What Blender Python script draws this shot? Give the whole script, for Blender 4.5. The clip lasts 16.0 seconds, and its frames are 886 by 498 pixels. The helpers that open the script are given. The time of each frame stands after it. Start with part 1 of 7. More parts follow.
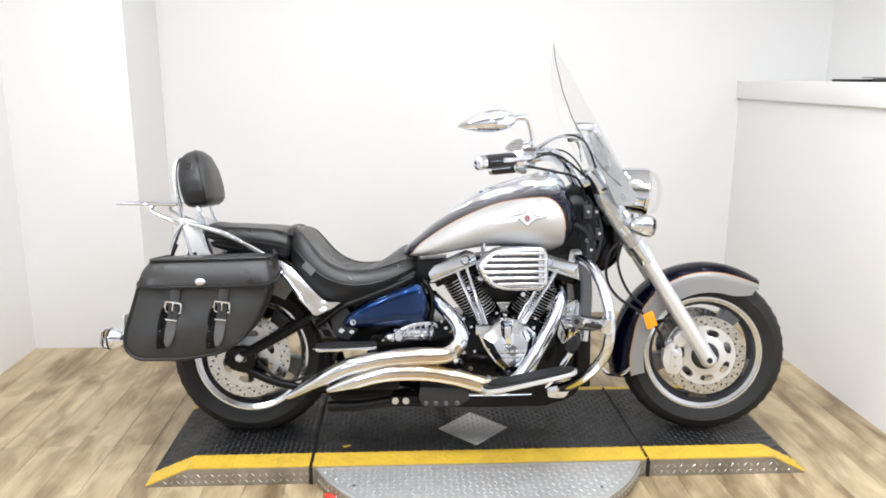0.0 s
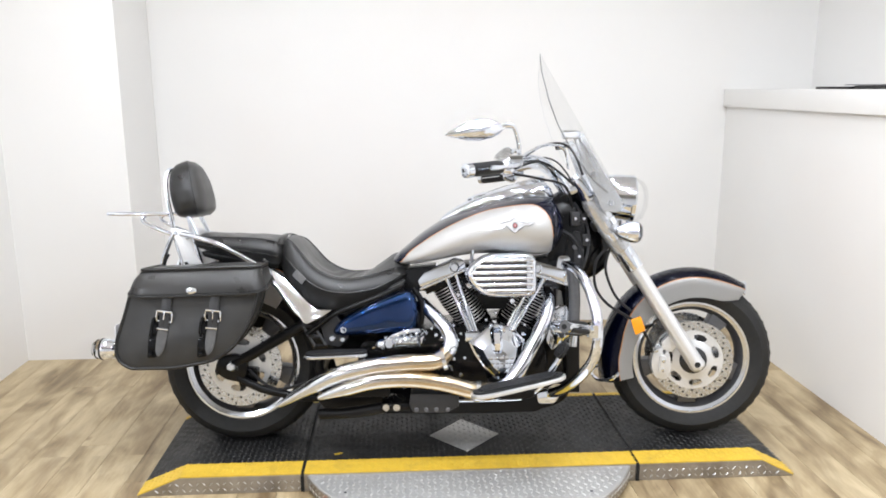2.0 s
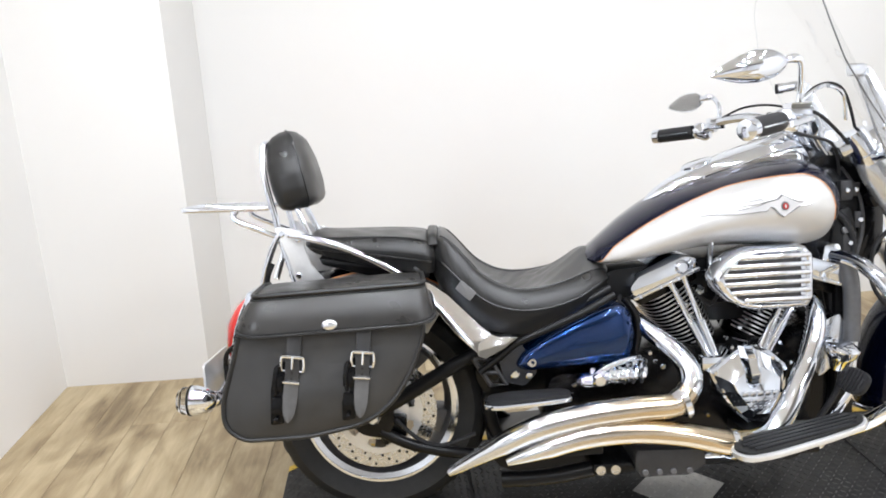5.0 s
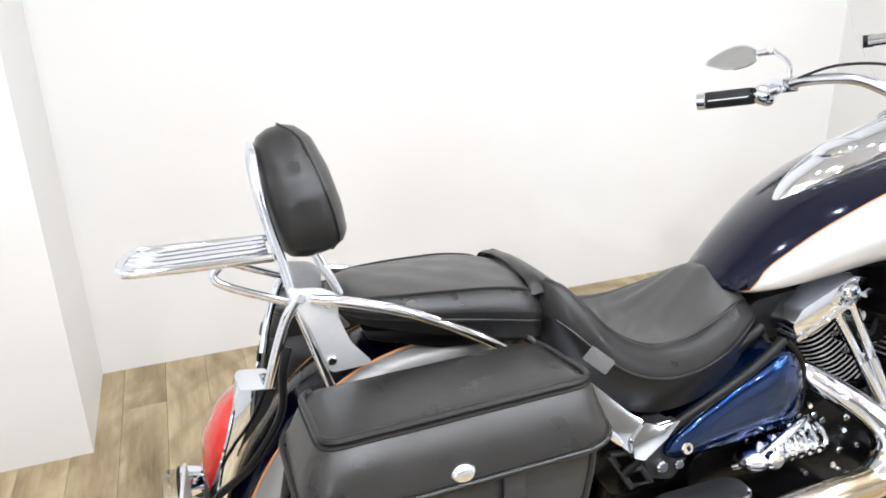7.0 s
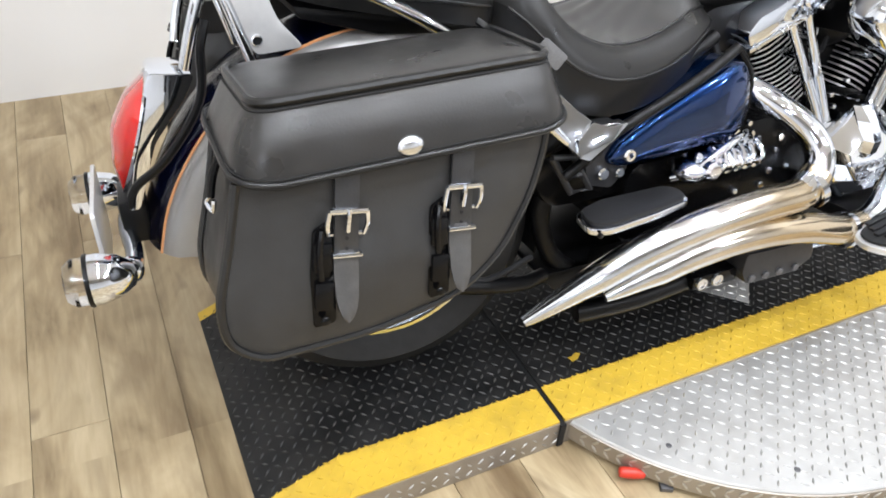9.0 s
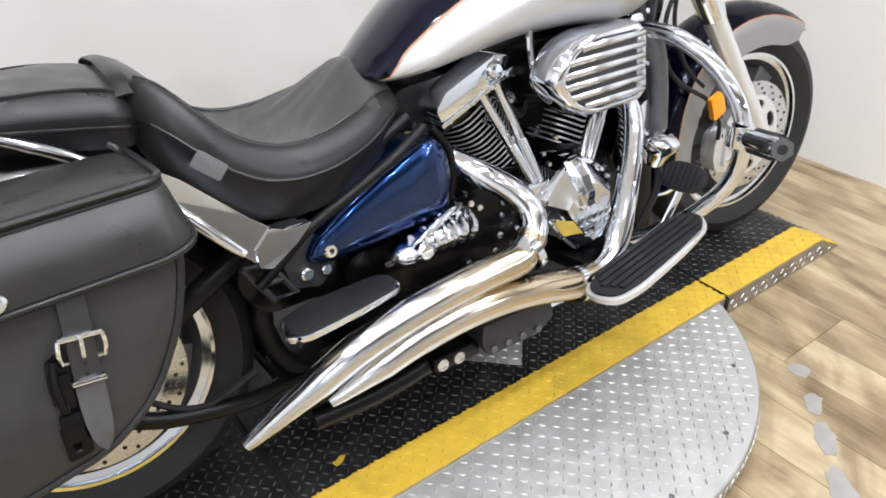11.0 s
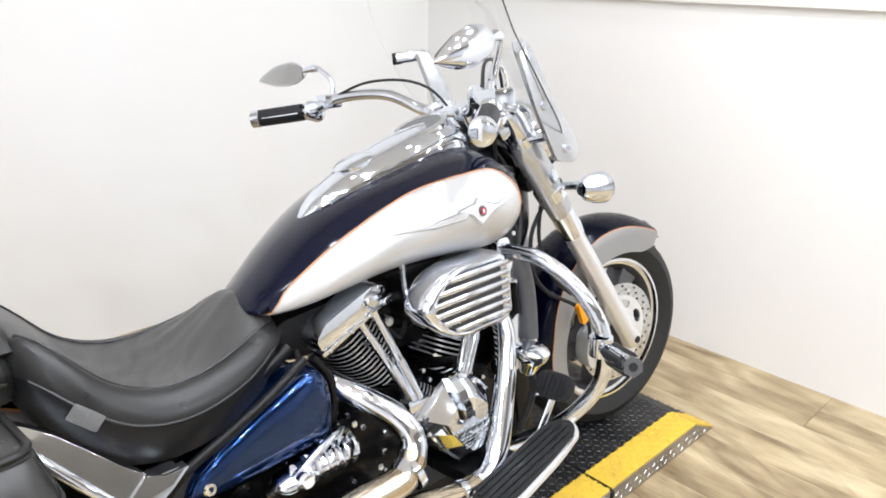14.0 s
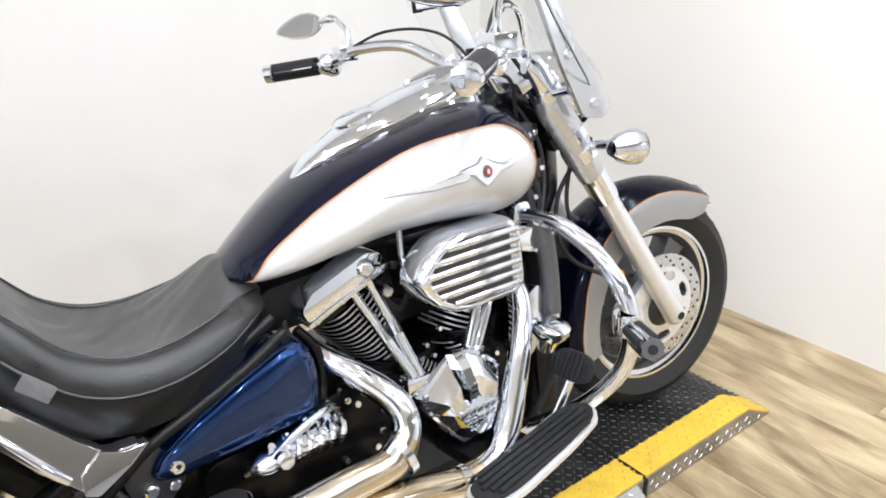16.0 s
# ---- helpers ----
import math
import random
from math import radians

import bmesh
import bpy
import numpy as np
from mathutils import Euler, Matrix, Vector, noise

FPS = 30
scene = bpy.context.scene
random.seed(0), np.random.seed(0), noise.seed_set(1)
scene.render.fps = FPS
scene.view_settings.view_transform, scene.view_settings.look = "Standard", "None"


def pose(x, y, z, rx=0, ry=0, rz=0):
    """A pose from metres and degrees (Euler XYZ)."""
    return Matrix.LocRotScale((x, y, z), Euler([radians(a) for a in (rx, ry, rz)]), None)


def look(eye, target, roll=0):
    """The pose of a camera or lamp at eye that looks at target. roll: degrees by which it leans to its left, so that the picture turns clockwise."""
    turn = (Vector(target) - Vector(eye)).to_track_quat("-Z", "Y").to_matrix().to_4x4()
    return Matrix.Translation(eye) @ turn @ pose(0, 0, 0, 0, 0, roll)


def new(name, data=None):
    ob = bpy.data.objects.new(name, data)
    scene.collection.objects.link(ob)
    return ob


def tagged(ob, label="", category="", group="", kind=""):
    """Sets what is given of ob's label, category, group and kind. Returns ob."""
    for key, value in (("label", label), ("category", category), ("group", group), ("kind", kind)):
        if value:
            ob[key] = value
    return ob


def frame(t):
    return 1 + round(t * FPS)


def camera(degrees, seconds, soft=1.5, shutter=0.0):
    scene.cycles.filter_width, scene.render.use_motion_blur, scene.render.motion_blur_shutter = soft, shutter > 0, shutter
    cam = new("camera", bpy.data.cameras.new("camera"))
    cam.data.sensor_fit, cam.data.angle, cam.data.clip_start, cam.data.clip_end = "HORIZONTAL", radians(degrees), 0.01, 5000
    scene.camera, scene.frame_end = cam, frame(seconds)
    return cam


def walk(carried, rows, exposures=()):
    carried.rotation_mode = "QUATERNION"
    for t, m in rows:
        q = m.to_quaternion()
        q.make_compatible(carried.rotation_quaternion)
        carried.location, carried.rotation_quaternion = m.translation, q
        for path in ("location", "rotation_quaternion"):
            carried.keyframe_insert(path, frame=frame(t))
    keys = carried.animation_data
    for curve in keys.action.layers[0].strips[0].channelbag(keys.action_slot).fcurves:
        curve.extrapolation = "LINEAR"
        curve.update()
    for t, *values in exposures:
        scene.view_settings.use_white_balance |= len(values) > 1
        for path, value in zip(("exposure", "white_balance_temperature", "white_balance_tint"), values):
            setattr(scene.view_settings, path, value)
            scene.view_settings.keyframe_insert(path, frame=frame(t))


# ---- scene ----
cam = camera(61.4, 16.0, soft=1.8)
METRES, EYE, TILT, LEAN, TURN = 3.0, 1.1, -5.0, 0.0, 0.0
PATH = [
    (0, (0.624, -2.656, 1.4), (0.726, -0.71, 0.949), 0.3),
    (0.5, (0.628, -2.662, 1.391), (0.726, -0.714, 0.948), 0.1),
    (1, (0.63, -2.667, 1.396), (0.729, -0.718, 0.959), -0.1),
    (1.5, (0.629, -2.671, 1.397), (0.749, -0.722, 0.965), -0.5),
    (2, (0.644, -2.686, 1.392), (0.759, -0.734, 0.971), -0.1),
    (2.5, (0.695, -2.707, 1.389), (0.728, -0.756, 0.949), 1.4),
    (2.7, (0.693, -2.693, 1.389), (0.685, -0.756, 0.891), 1.9),
    (3, (0.686, -2.66, 1.369), (0.709, -0.731, 0.841), 2.0),
    (3.2, (0.636, -2.618, 1.372), (0.662, -0.699, 0.809), 0.5),
    (3.5, (0.526, -2.539, 1.37), (0.605, -0.615, 0.83), -1.6),
    (3.7, (0.484, -2.492, 1.359), (0.580, -0.584, 0.766), -1.5),
    (4, (0.404, -2.37, 1.303), (0.474, -0.476, 0.666), -2.5),
    (4.2, (0.391, -2.236, 1.309), (0.415, -0.323, 0.726), -2.4),
    (4.3, (0.363, -2.172, 1.338), (0.372, -0.262, 0.745), -2.9),
    (4.4, (0.35, -2.101, 1.312), (0.353, -0.17, 0.793), -2.7),
    (4.5, (0.279, -2.085, 1.315), (0.236, -0.155, 0.793), -3.7),
    (4.7, (0.225, -1.974, 1.331), (0.162, -0.051, 0.785), -4.7),
    (5, (0.119, -1.839, 1.345), (0.236, 0.083, 0.803), -2.5),
    (5.1, (0.072, -1.808, 1.338), (0.201, 0.117, 0.811), -4.3),
    (5.2, (0.044, -1.751, 1.363), (0.218, 0.161, 0.806), -4.9),
    (7.3, (-0.377, -0.978, 1.370), (0.271, 0.741, 0.580), -0.4),
    (7.5, (-0.392, -0.963, 1.335), (0.250, 0.709, 0.445), 0.8),
    (7.8, (-0.389, -0.949, 1.280), (0.240, 0.650, 0.258), 1.5),
    (8, (-0.387, -0.952, 1.252), (0.230, 0.613, 0.171), 1.3),
    (8.2, (-0.384, -0.960, 1.224), (0.234, 0.557, 0.077), 2.6),
    (10.3, (-0.216, -1.036, 1.182), (0.695, 0.245, -0.054), 0.6),
    (10.5, (-0.156, -1.048, 1.194), (0.774, 0.245, -0.017), 0.3),
    (10.8, (-0.081, -1.055, 1.217), (0.889, 0.282, 0.089), -0.1),
    (11, (-0.047, -1.066, 1.222), (0.97, 0.277, 0.144), -0.2),
    (11.2, (-0.026, -1.074, 1.230), (1.016, 0.261, 0.166), 0.6),
    (11.5, (-0.022, -1.073, 1.253), (1.07, 0.26, 0.238), 1.2),
    (11.7, (-0.008, -1.076, 1.266), (1.142, 0.226, 0.275), 1.3),
    (12, (0.002, -1.081, 1.289), (1.233, 0.183, 0.347), 2.6),
    (12.2, (0.001, -1.094, 1.310), (1.258, 0.183, 0.420), 0.8),
    (12.5, (-0.003, -1.11, 1.321), (1.251, 0.179, 0.446), 1.2),
    (13, (-0.007, -1.123, 1.334), (1.242, 0.185, 0.48), 0.3),
    (13.2, (-0.006, -1.120, 1.337), (1.242, 0.198, 0.497), -0.4),
    (13.5, (-0.001, -1.121, 1.354), (1.267, 0.205, 0.56), 0.4),
    (13.8, (-0.005, -1.125, 1.376), (1.292, 0.210, 0.645), 0.8),
    (14, (-0.01, -1.129, 1.379), (1.297, 0.213, 0.677), 1.1),
    (14.5, (-0.011, -1.133, 1.377), (1.312, 0.209, 0.706), 1.4),
    (15, (0.011, -1.123, 1.37), (1.316, 0.229, 0.686), 0.5),
    (15.2, (0.032, -1.124, 1.362), (1.315, 0.239, 0.656), -0.6),
    (15.5, (0.084, -1.121, 1.338), (1.34, 0.239, 0.58), -1.9),
    (15.7, (0.128, -1.124, 1.321), (1.276, 0.295, 0.503), -2.5),
    (16, (0.193, -1.132, 1.331), (1.312, 0.324, 0.54), -0.6),
]
walk(cam, [(t, look(eye, target, roll)) for t, eye, target, roll in PATH], [(0, -0.02), (1, -0.08), (2, -0.08), (3, 0.0), (5, 0.0), (7.5, 0.14), (8.2, 0.14), (10.3, -0.2), (11, -0.2), (12, -0.13), (13.5, -0.03), (16, 0.0)])

# ---- light and air ----
world = bpy.data.worlds.new("world")
scene.world = world
world.use_nodes = True
world.node_tree.nodes["Background"].inputs[0].default_value = (0.9, 0.95, 1.0, 1)
world.node_tree.nodes["Background"].inputs[1].default_value = 0.02


def overhead_lamp(x, y, z, sx, sy, power, colour=(0.885, 0.93, 1.015), rx=0.0, ry=0.0):
    data = bpy.data.lights.new("overhead_light", "AREA")
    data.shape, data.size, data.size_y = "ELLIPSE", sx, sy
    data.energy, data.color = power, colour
    ob = new("overhead_light", data)
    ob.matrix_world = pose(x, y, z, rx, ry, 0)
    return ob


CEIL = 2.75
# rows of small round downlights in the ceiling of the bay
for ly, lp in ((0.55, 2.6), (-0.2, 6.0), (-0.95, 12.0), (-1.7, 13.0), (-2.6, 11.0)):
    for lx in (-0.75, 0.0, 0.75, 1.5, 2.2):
        overhead_lamp(lx, ly, CEIL - 0.03, 0.09, 0.09, lp * (0.75 if lx == -0.75 else 0.85 if lx == 2.2 else 1.0))
# two unseen lamps added in the showroom to brighten the chrome facing it
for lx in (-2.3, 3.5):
    overhead_lamp(lx, -4.4, CEIL - 0.03, 0.3, 0.3, 78)

# ---- materials ----


def mat(name, colour, rough=0.5, metal=0.0, coat=0.0, noise_scale=0.0, amount=0.0, bump=0.0, bump_scale=200.0,
        second=None, second_scale=3.0, second_amount=0.5, rough_var=0.0, spec=0.5):
    """A surface with grain, a coarser variation, and relief."""
    m = bpy.data.materials.new(name)
    m.use_nodes = True
    nt = m.node_tree
    b = nt.nodes["Principled BSDF"]
    b.inputs["Base Color"].default_value = (*colour, 1)
    b.inputs["Roughness"].default_value = rough
    b.inputs["Metallic"].default_value = metal
    b.inputs["Coat Weight"].default_value = coat
    b.inputs["Coat Roughness"].default_value = 0.04
    b.inputs["Specular IOR Level"].default_value = spec
    tc = nt.nodes.new("ShaderNodeTexCoord")
    last = None
    if amount > 0:
        n = nt.nodes.new("ShaderNodeTexNoise")
        n.inputs["Scale"].default_value, n.inputs["Detail"].default_value = noise_scale, 6
        nt.links.new(tc.outputs["Object"], n.inputs["Vector"])
        mix = nt.nodes.new("ShaderNodeMix")
        mix.data_type = "RGBA"
        mix.inputs[6].default_value = (*[max(0, c * (1 - amount)) for c in colour], 1)
        mix.inputs[7].default_value = (*[min(1, c * (1 + amount)) for c in colour], 1)
        nt.links.new(n.outputs["Fac"], mix.inputs[0])
        last = mix.outputs[2]
        if rough_var > 0:
            mr = nt.nodes.new("ShaderNodeMapRange")
            mr.inputs[1].default_value, mr.inputs[2].default_value = 0.3, 0.7
            mr.inputs[3].default_value, mr.inputs[4].default_value = max(0.01, rough - rough_var), rough + rough_var
            nt.links.new(n.outputs["Fac"], mr.inputs[0])
            nt.links.new(mr.outputs[0], b.inputs["Roughness"])
    if second:
        n2 = nt.nodes.new("ShaderNodeTexNoise")
        n2.inputs["Scale"].default_value, n2.inputs["Detail"].default_value = second_scale, 4
        nt.links.new(tc.outputs["Object"], n2.inputs["Vector"])
        ramp = nt.nodes.new("ShaderNodeMapRange")
        ramp.inputs[1].default_value, ramp.inputs[2].default_value = 0.5, 0.75
        ramp.inputs[3].default_value, ramp.inputs[4].default_value = 0, second_amount
        nt.links.new(n2.outputs["Fac"], ramp.inputs[0])
        mix2 = nt.nodes.new("ShaderNodeMix")
        mix2.data_type = "RGBA"
        nt.links.new(ramp.outputs[0], mix2.inputs[0])
        if last:
            nt.links.new(last, mix2.inputs[6])
        else:
            mix2.inputs[6].default_value = (*colour, 1)
        mix2.inputs[7].default_value = (*second, 1)
        last = mix2.outputs[2]
    if last:
        nt.links.new(last, b.inputs["Base Color"])
    if bump > 0:
        n3 = nt.nodes.new("ShaderNodeTexNoise")
        n3.inputs["Scale"].default_value, n3.inputs["Detail"].default_value = bump_scale, 5
        nt.links.new(tc.outputs["Object"], n3.inputs["Vector"])
        bp = nt.nodes.new("ShaderNodeBump")
        bp.inputs["Strength"].default_value, bp.inputs["Distance"].default_value = bump, 0.002
        nt.links.new(n3.outputs["Fac"], bp.inputs["Height"])
        nt.links.new(bp.outputs["Normal"], b.inputs["Normal"])
    return m


def glass(name, colour, rough=0.02, ior=1.45):
    m = mat(name, colour, rough)
    m.node_tree.nodes["Principled BSDF"].inputs["Transmission Weight"].default_value = 1.0
    m.node_tree.nodes["Principled BSDF"].inputs["IOR"].default_value = ior
    return m


def wood_planks(name):
    """Wood-look floor boards: each board has a tone of its own, long grain, knots and blotches."""
    m = bpy.data.materials.new(name)
    m.use_nodes = True
    nt = m.node_tree
    b = nt.nodes["Principled BSDF"]
    tc = nt.nodes.new("ShaderNodeTexCoord")
    info = nt.nodes.new("ShaderNodeObjectInfo")
    shift = nt.nodes.new("ShaderNodeVectorMath")
    shift.operation = "MULTIPLY_ADD"
    shift.inputs[1].default_value = (1, 1, 1)
    cmb = nt.nodes.new("ShaderNodeCombineXYZ")
    mul = nt.nodes.new("ShaderNodeMath")
    mul.operation, mul.inputs[1].default_value = "MULTIPLY", 37.0
    nt.links.new(info.outputs["Random"], mul.inputs[0])
    nt.links.new(mul.outputs[0], cmb.inputs[0])
    nt.links.new(mul.outputs[0], cmb.inputs[1])
    nt.links.new(tc.outputs["Object"], shift.inputs[0])
    nt.links.new(cmb.outputs[0], shift.inputs[2])

    def noise_at(scale, sx, sy, detail=6, dist=0.0):
        mp = nt.nodes.new("ShaderNodeMapping")
        mp.inputs["Scale"].default_value = (sx, sy, 1)
        nt.links.new(shift.outputs[0], mp.inputs[0])
        n = nt.nodes.new("ShaderNodeTexNoise")
        n.inputs["Scale"].default_value, n.inputs["Detail"].default_value = scale, detail
        n.inputs["Distortion"].default_value = dist
        nt.links.new(mp.outputs[0], n.inputs["Vector"])
        return n.outputs["Fac"]

    ramp = nt.nodes.new("ShaderNodeValToRGB")
    cr = ramp.color_ramp
    cr.elements[0].position, cr.elements[0].color = 0.28, (0.135, 0.088, 0.040, 1)
    cr.elements[1].position, cr.elements[1].color = 0.72, (0.58, 0.475, 0.30, 1)
    e = cr.elements.new(0.5)
    e.color = (0.385, 0.295, 0.170, 1)
    blot = noise_at(4.2, 1.5, 0.62, 5, 0.9)
    grain = noise_at(16.0, 5.0, 0.5, 6, 0.6)
    add = nt.nodes.new("ShaderNodeMix")
    add.data_type = "FLOAT"
    add.inputs[0].default_value = 0.20
    nt.links.new(blot, add.inputs[2])
    nt.links.new(grain, add.inputs[3])
    wmp = nt.nodes.new("ShaderNodeMapping")
    wmp.inputs["Scale"].default_value = (1.0, 0.16, 1)
    nt.links.new(shift.outputs[0], wmp.inputs[0])
    wave = nt.nodes.new("ShaderNodeTexWave")
    wave.wave_type, wave.bands_direction = "BANDS", "X"
    wave.inputs["Scale"].default_value, wave.inputs["Distortion"].default_value = 3.0, 12.0
    wave.inputs["Detail"].default_value, wave.inputs["Detail Scale"].default_value = 2.5, 0.9
    nt.links.new(wmp.outputs[0], wave.inputs["Vector"])
    figure = nt.nodes.new("ShaderNodeMapRange")
    figure.inputs[3].default_value, figure.inputs[4].default_value = -0.03, 0.026
    nt.links.new(wave.outputs["Fac"], figure.inputs[0])
    drawn = nt.nodes.new("ShaderNodeMath")
    nt.links.new(add.outputs[0], drawn.inputs[0])
    nt.links.new(figure.outputs[0], drawn.inputs[1])
    tone = nt.nodes.new("ShaderNodeMapRange")
    tone.inputs[3].default_value, tone.inputs[4].default_value = -0.045, 0.045
    nt.links.new(info.outputs["Random"], tone.inputs[0])
    plus = nt.nodes.new("ShaderNodeMath")
    nt.links.new(drawn.outputs[0], plus.inputs[0])
    nt.links.new(tone.outputs[0], plus.inputs[1])
    nt.links.new(plus.outputs[0], ramp.inputs[0])
    knot = noise_at(9.0, 1.0, 0.6, 2, 0.3)
    kr = nt.nodes.new("ShaderNodeMapRange")
    kr.inputs[1].default_value, kr.inputs[2].default_value = 0.70, 0.80
    kr.inputs[3].default_value, kr.inputs[4].default_value = 0, 0.7
    nt.links.new(knot, kr.inputs[0])
    mix = nt.nodes.new("ShaderNodeMix")
    mix.data_type = "RGBA"
    nt.links.new(kr.outputs[0], mix.inputs[0])
    nt.links.new(ramp.outputs[0], mix.inputs[6])
    mix.inputs[7].default_value = (0.11, 0.07, 0.04, 1)
    # brown rubber smears swept in arcs round the turntable
    geo, rel, sep, flat_, ang, polar, swirl, smear, band, fade = (nt.nodes.new("ShaderNode" + k) for k in (
        "NewGeometry", "VectorMath", "SeparateXYZ", "VectorMath", "Math", "CombineXYZ", "TexNoise", "MapRange", "MapRange", "Math"))
    rel.operation, rel.inputs[1].default_value = "SUBTRACT", (0.885, 0.05, 0.0)
    nt.links.new(geo.outputs["Position"], rel.inputs[0])
    nt.links.new(rel.outputs[0], sep.inputs[0])
    flat_.operation = "LENGTH"
    nt.links.new(rel.outputs[0], flat_.inputs[0])
    ang.operation = "ARCTAN2"
    nt.links.new(sep.outputs["Y"], ang.inputs[0])
    nt.links.new(sep.outputs["X"], ang.inputs[1])
    nt.links.new(flat_.outputs["Value"], polar.inputs[0])
    nt.links.new(ang.outputs[0], polar.inputs[1])
    pm = nt.nodes.new("ShaderNodeMapping")
    pm.inputs["Scale"].default_value = (11.0, 2.4, 1)
    nt.links.new(polar.outputs[0], pm.inputs[0])
    swirl.inputs["Scale"].default_value, swirl.inputs["Detail"].default_value = 1.0, 5
    swirl.inputs["Distortion"].default_value = 0.5
    nt.links.new(pm.outputs[0], swirl.inputs["Vector"])
    smear.inputs[1].default_value, smear.inputs[2].default_value = 0.49, 0.68
    smear.inputs[3].default_value, smear.inputs[4].default_value = 0.0, 0.62
    nt.links.new(swirl.outputs["Fac"], smear.inputs[0])
    band.inputs[1].default_value, band.inputs[2].default_value = 2.5, 1.3
    nt.links.new(flat_.outputs["Value"], band.inputs[0])
    fade.operation = "MULTIPLY"
    nt.links.new(smear.outputs[0], fade.inputs[0])
    nt.links.new(band.outputs[0], fade.inputs[1])
    dirty = nt.nodes.new("ShaderNodeMix")
    dirty.data_type = "RGBA"
    nt.links.new(fade.outputs[0], dirty.inputs[0])
    nt.links.new(mix.outputs[2], dirty.inputs[6])
    dirty.inputs[7].default_value = (0.14, 0.088, 0.042, 1)
    nt.links.new(dirty.outputs[2], b.inputs["Base Color"])
    b.inputs["Roughness"].default_value = 0.42
    bp = nt.nodes.new("ShaderNodeBump")
    bp.inputs["Strength"].default_value, bp.inputs["Distance"].default_value = 0.25, 0.001
    nt.links.new(grain, bp.inputs["Height"])
    nt.links.new(bp.outputs["Normal"], b.inputs["Normal"])
    return m


# warm patches put into the paint stand for soft shade and warm cast
WALL = mat("white_wall_paint", (0.80, 0.79, 0.77), 0.55, noise_scale=2.2, amount=0.02, bump=0.05, bump_scale=300,
           second=(0.79, 0.745, 0.705), second_scale=0.7, second_amount=0.5)
CEILING = mat("ceiling_paint", (0.78, 0.77, 0.75), 0.7, noise_scale=3, amount=0.03)
DARKCEILING = mat("dark_ceiling_paint", (0.30, 0.298, 0.295), 0.7, noise_scale=3, amount=0.1)
GREYWALL = mat("grey_wall_paint", (0.68, 0.68, 0.68), 0.6, noise_scale=3, amount=0.06)
WOOD = wood_planks("wood_look_board")
SUBFLOOR = mat("floor_joint", (0.25, 0.19, 0.125), 0.8, noise_scale=20, amount=0.2)
CHROME = mat("chrome", (0.81, 0.855, 0.935), 0.045, 1.0, noise_scale=30, amount=0.02, rough_var=0.02)
CHROMEDULL = mat("worn_chrome", (0.74, 0.77, 0.82), 0.16, 1.0, noise_scale=40, amount=0.08, rough_var=0.06)


def heat_tinted(name):
    """Chrome turned golden by heat over the stretch nearest the engine."""
    m = mat(name, (0.70, 0.73, 0.78), 0.16, 1.0, noise_scale=25, amount=0.05, rough_var=0.05)
    nt = m.node_tree
    b = nt.nodes["Principled BSDF"]
    was = b.inputs["Base Color"].links[0].from_socket
    tc, sep, mr, mx = (nt.nodes.new("ShaderNode" + k) for k in ("TexCoord", "SeparateXYZ", "MapRange", "Mix"))
    mx.data_type = "RGBA"
    mr.inputs[1].default_value, mr.inputs[2].default_value = 0.40, 0.72
    mr.inputs[3].default_value, mr.inputs[4].default_value = 0.0, 0.85
    nt.links.new(tc.outputs["Object"], sep.inputs[0])
    nt.links.new(sep.outputs["X"], mr.inputs[0])
    nt.links.new(mr.outputs[0], mx.inputs[0])
    nt.links.new(was, mx.inputs[6])
    mx.inputs[7].default_value = (0.60, 0.48, 0.31, 1)
    nt.links.new(mx.outputs[2], b.inputs["Base Color"])
    return m


PIPE = heat_tinted("heat_tinted_chrome")
SILVERPAINT = mat("silver_metallic_paint", (0.51, 0.503, 0.490), 0.38, 0.40, coat=0.6, noise_scale=900, amount=0.06)
SILVERGREY = mat("silver_cast", (0.72, 0.72, 0.72), 0.32, 0.6, noise_scale=120, amount=0.06)
STRUTMETAL = mat("polished_strut_metal", (0.56, 0.57, 0.585), 0.22, 0.75, noise_scale=90, amount=0.08, rough_var=0.05)
NAVY = mat("dark_blue_paint", (0.0018, 0.0032, 0.016), 0.16, 0.3, coat=0.5, noise_scale=900, amount=0.2, spec=0.18)
BLUE = mat("bright_blue_paint", (0.0025, 0.028, 0.120), 0.13, 0.9, coat=0.8, noise_scale=900, amount=0.2, spec=0.30)
ORANGE = mat("orange_pinstripe", (0.58, 0.27, 0.12), 0.35, noise_scale=60, amount=0.05)
LEATHER = mat("black_leather", (0.028, 0.0277, 0.0273), 0.42, noise_scale=25, amount=0.3, bump=0.15, bump_scale=330,
              second=(0.036, 0.035, 0.033), second_scale=7, second_amount=0.8, rough_var=0.08, spec=0.40)
LIDLEATHER = mat("smooth_black_leather", (0.020, 0.0192, 0.0183), 0.33, noise_scale=20, amount=0.3, bump=0.10, bump_scale=300,
                 second=(0.026, 0.024, 0.022), second_scale=6, second_amount=0.8, rough_var=0.07, spec=0.45)
WELT = mat("leather_welt", (0.007, 0.007, 0.007), 0.35, noise_scale=40, amount=0.3, bump=0.2, bump_scale=200)
# seat vinyls: two-tone cover, with the top panel's sheen put into its paler colour
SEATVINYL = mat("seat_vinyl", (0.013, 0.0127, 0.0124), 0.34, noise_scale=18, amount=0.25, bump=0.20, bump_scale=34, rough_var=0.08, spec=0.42)
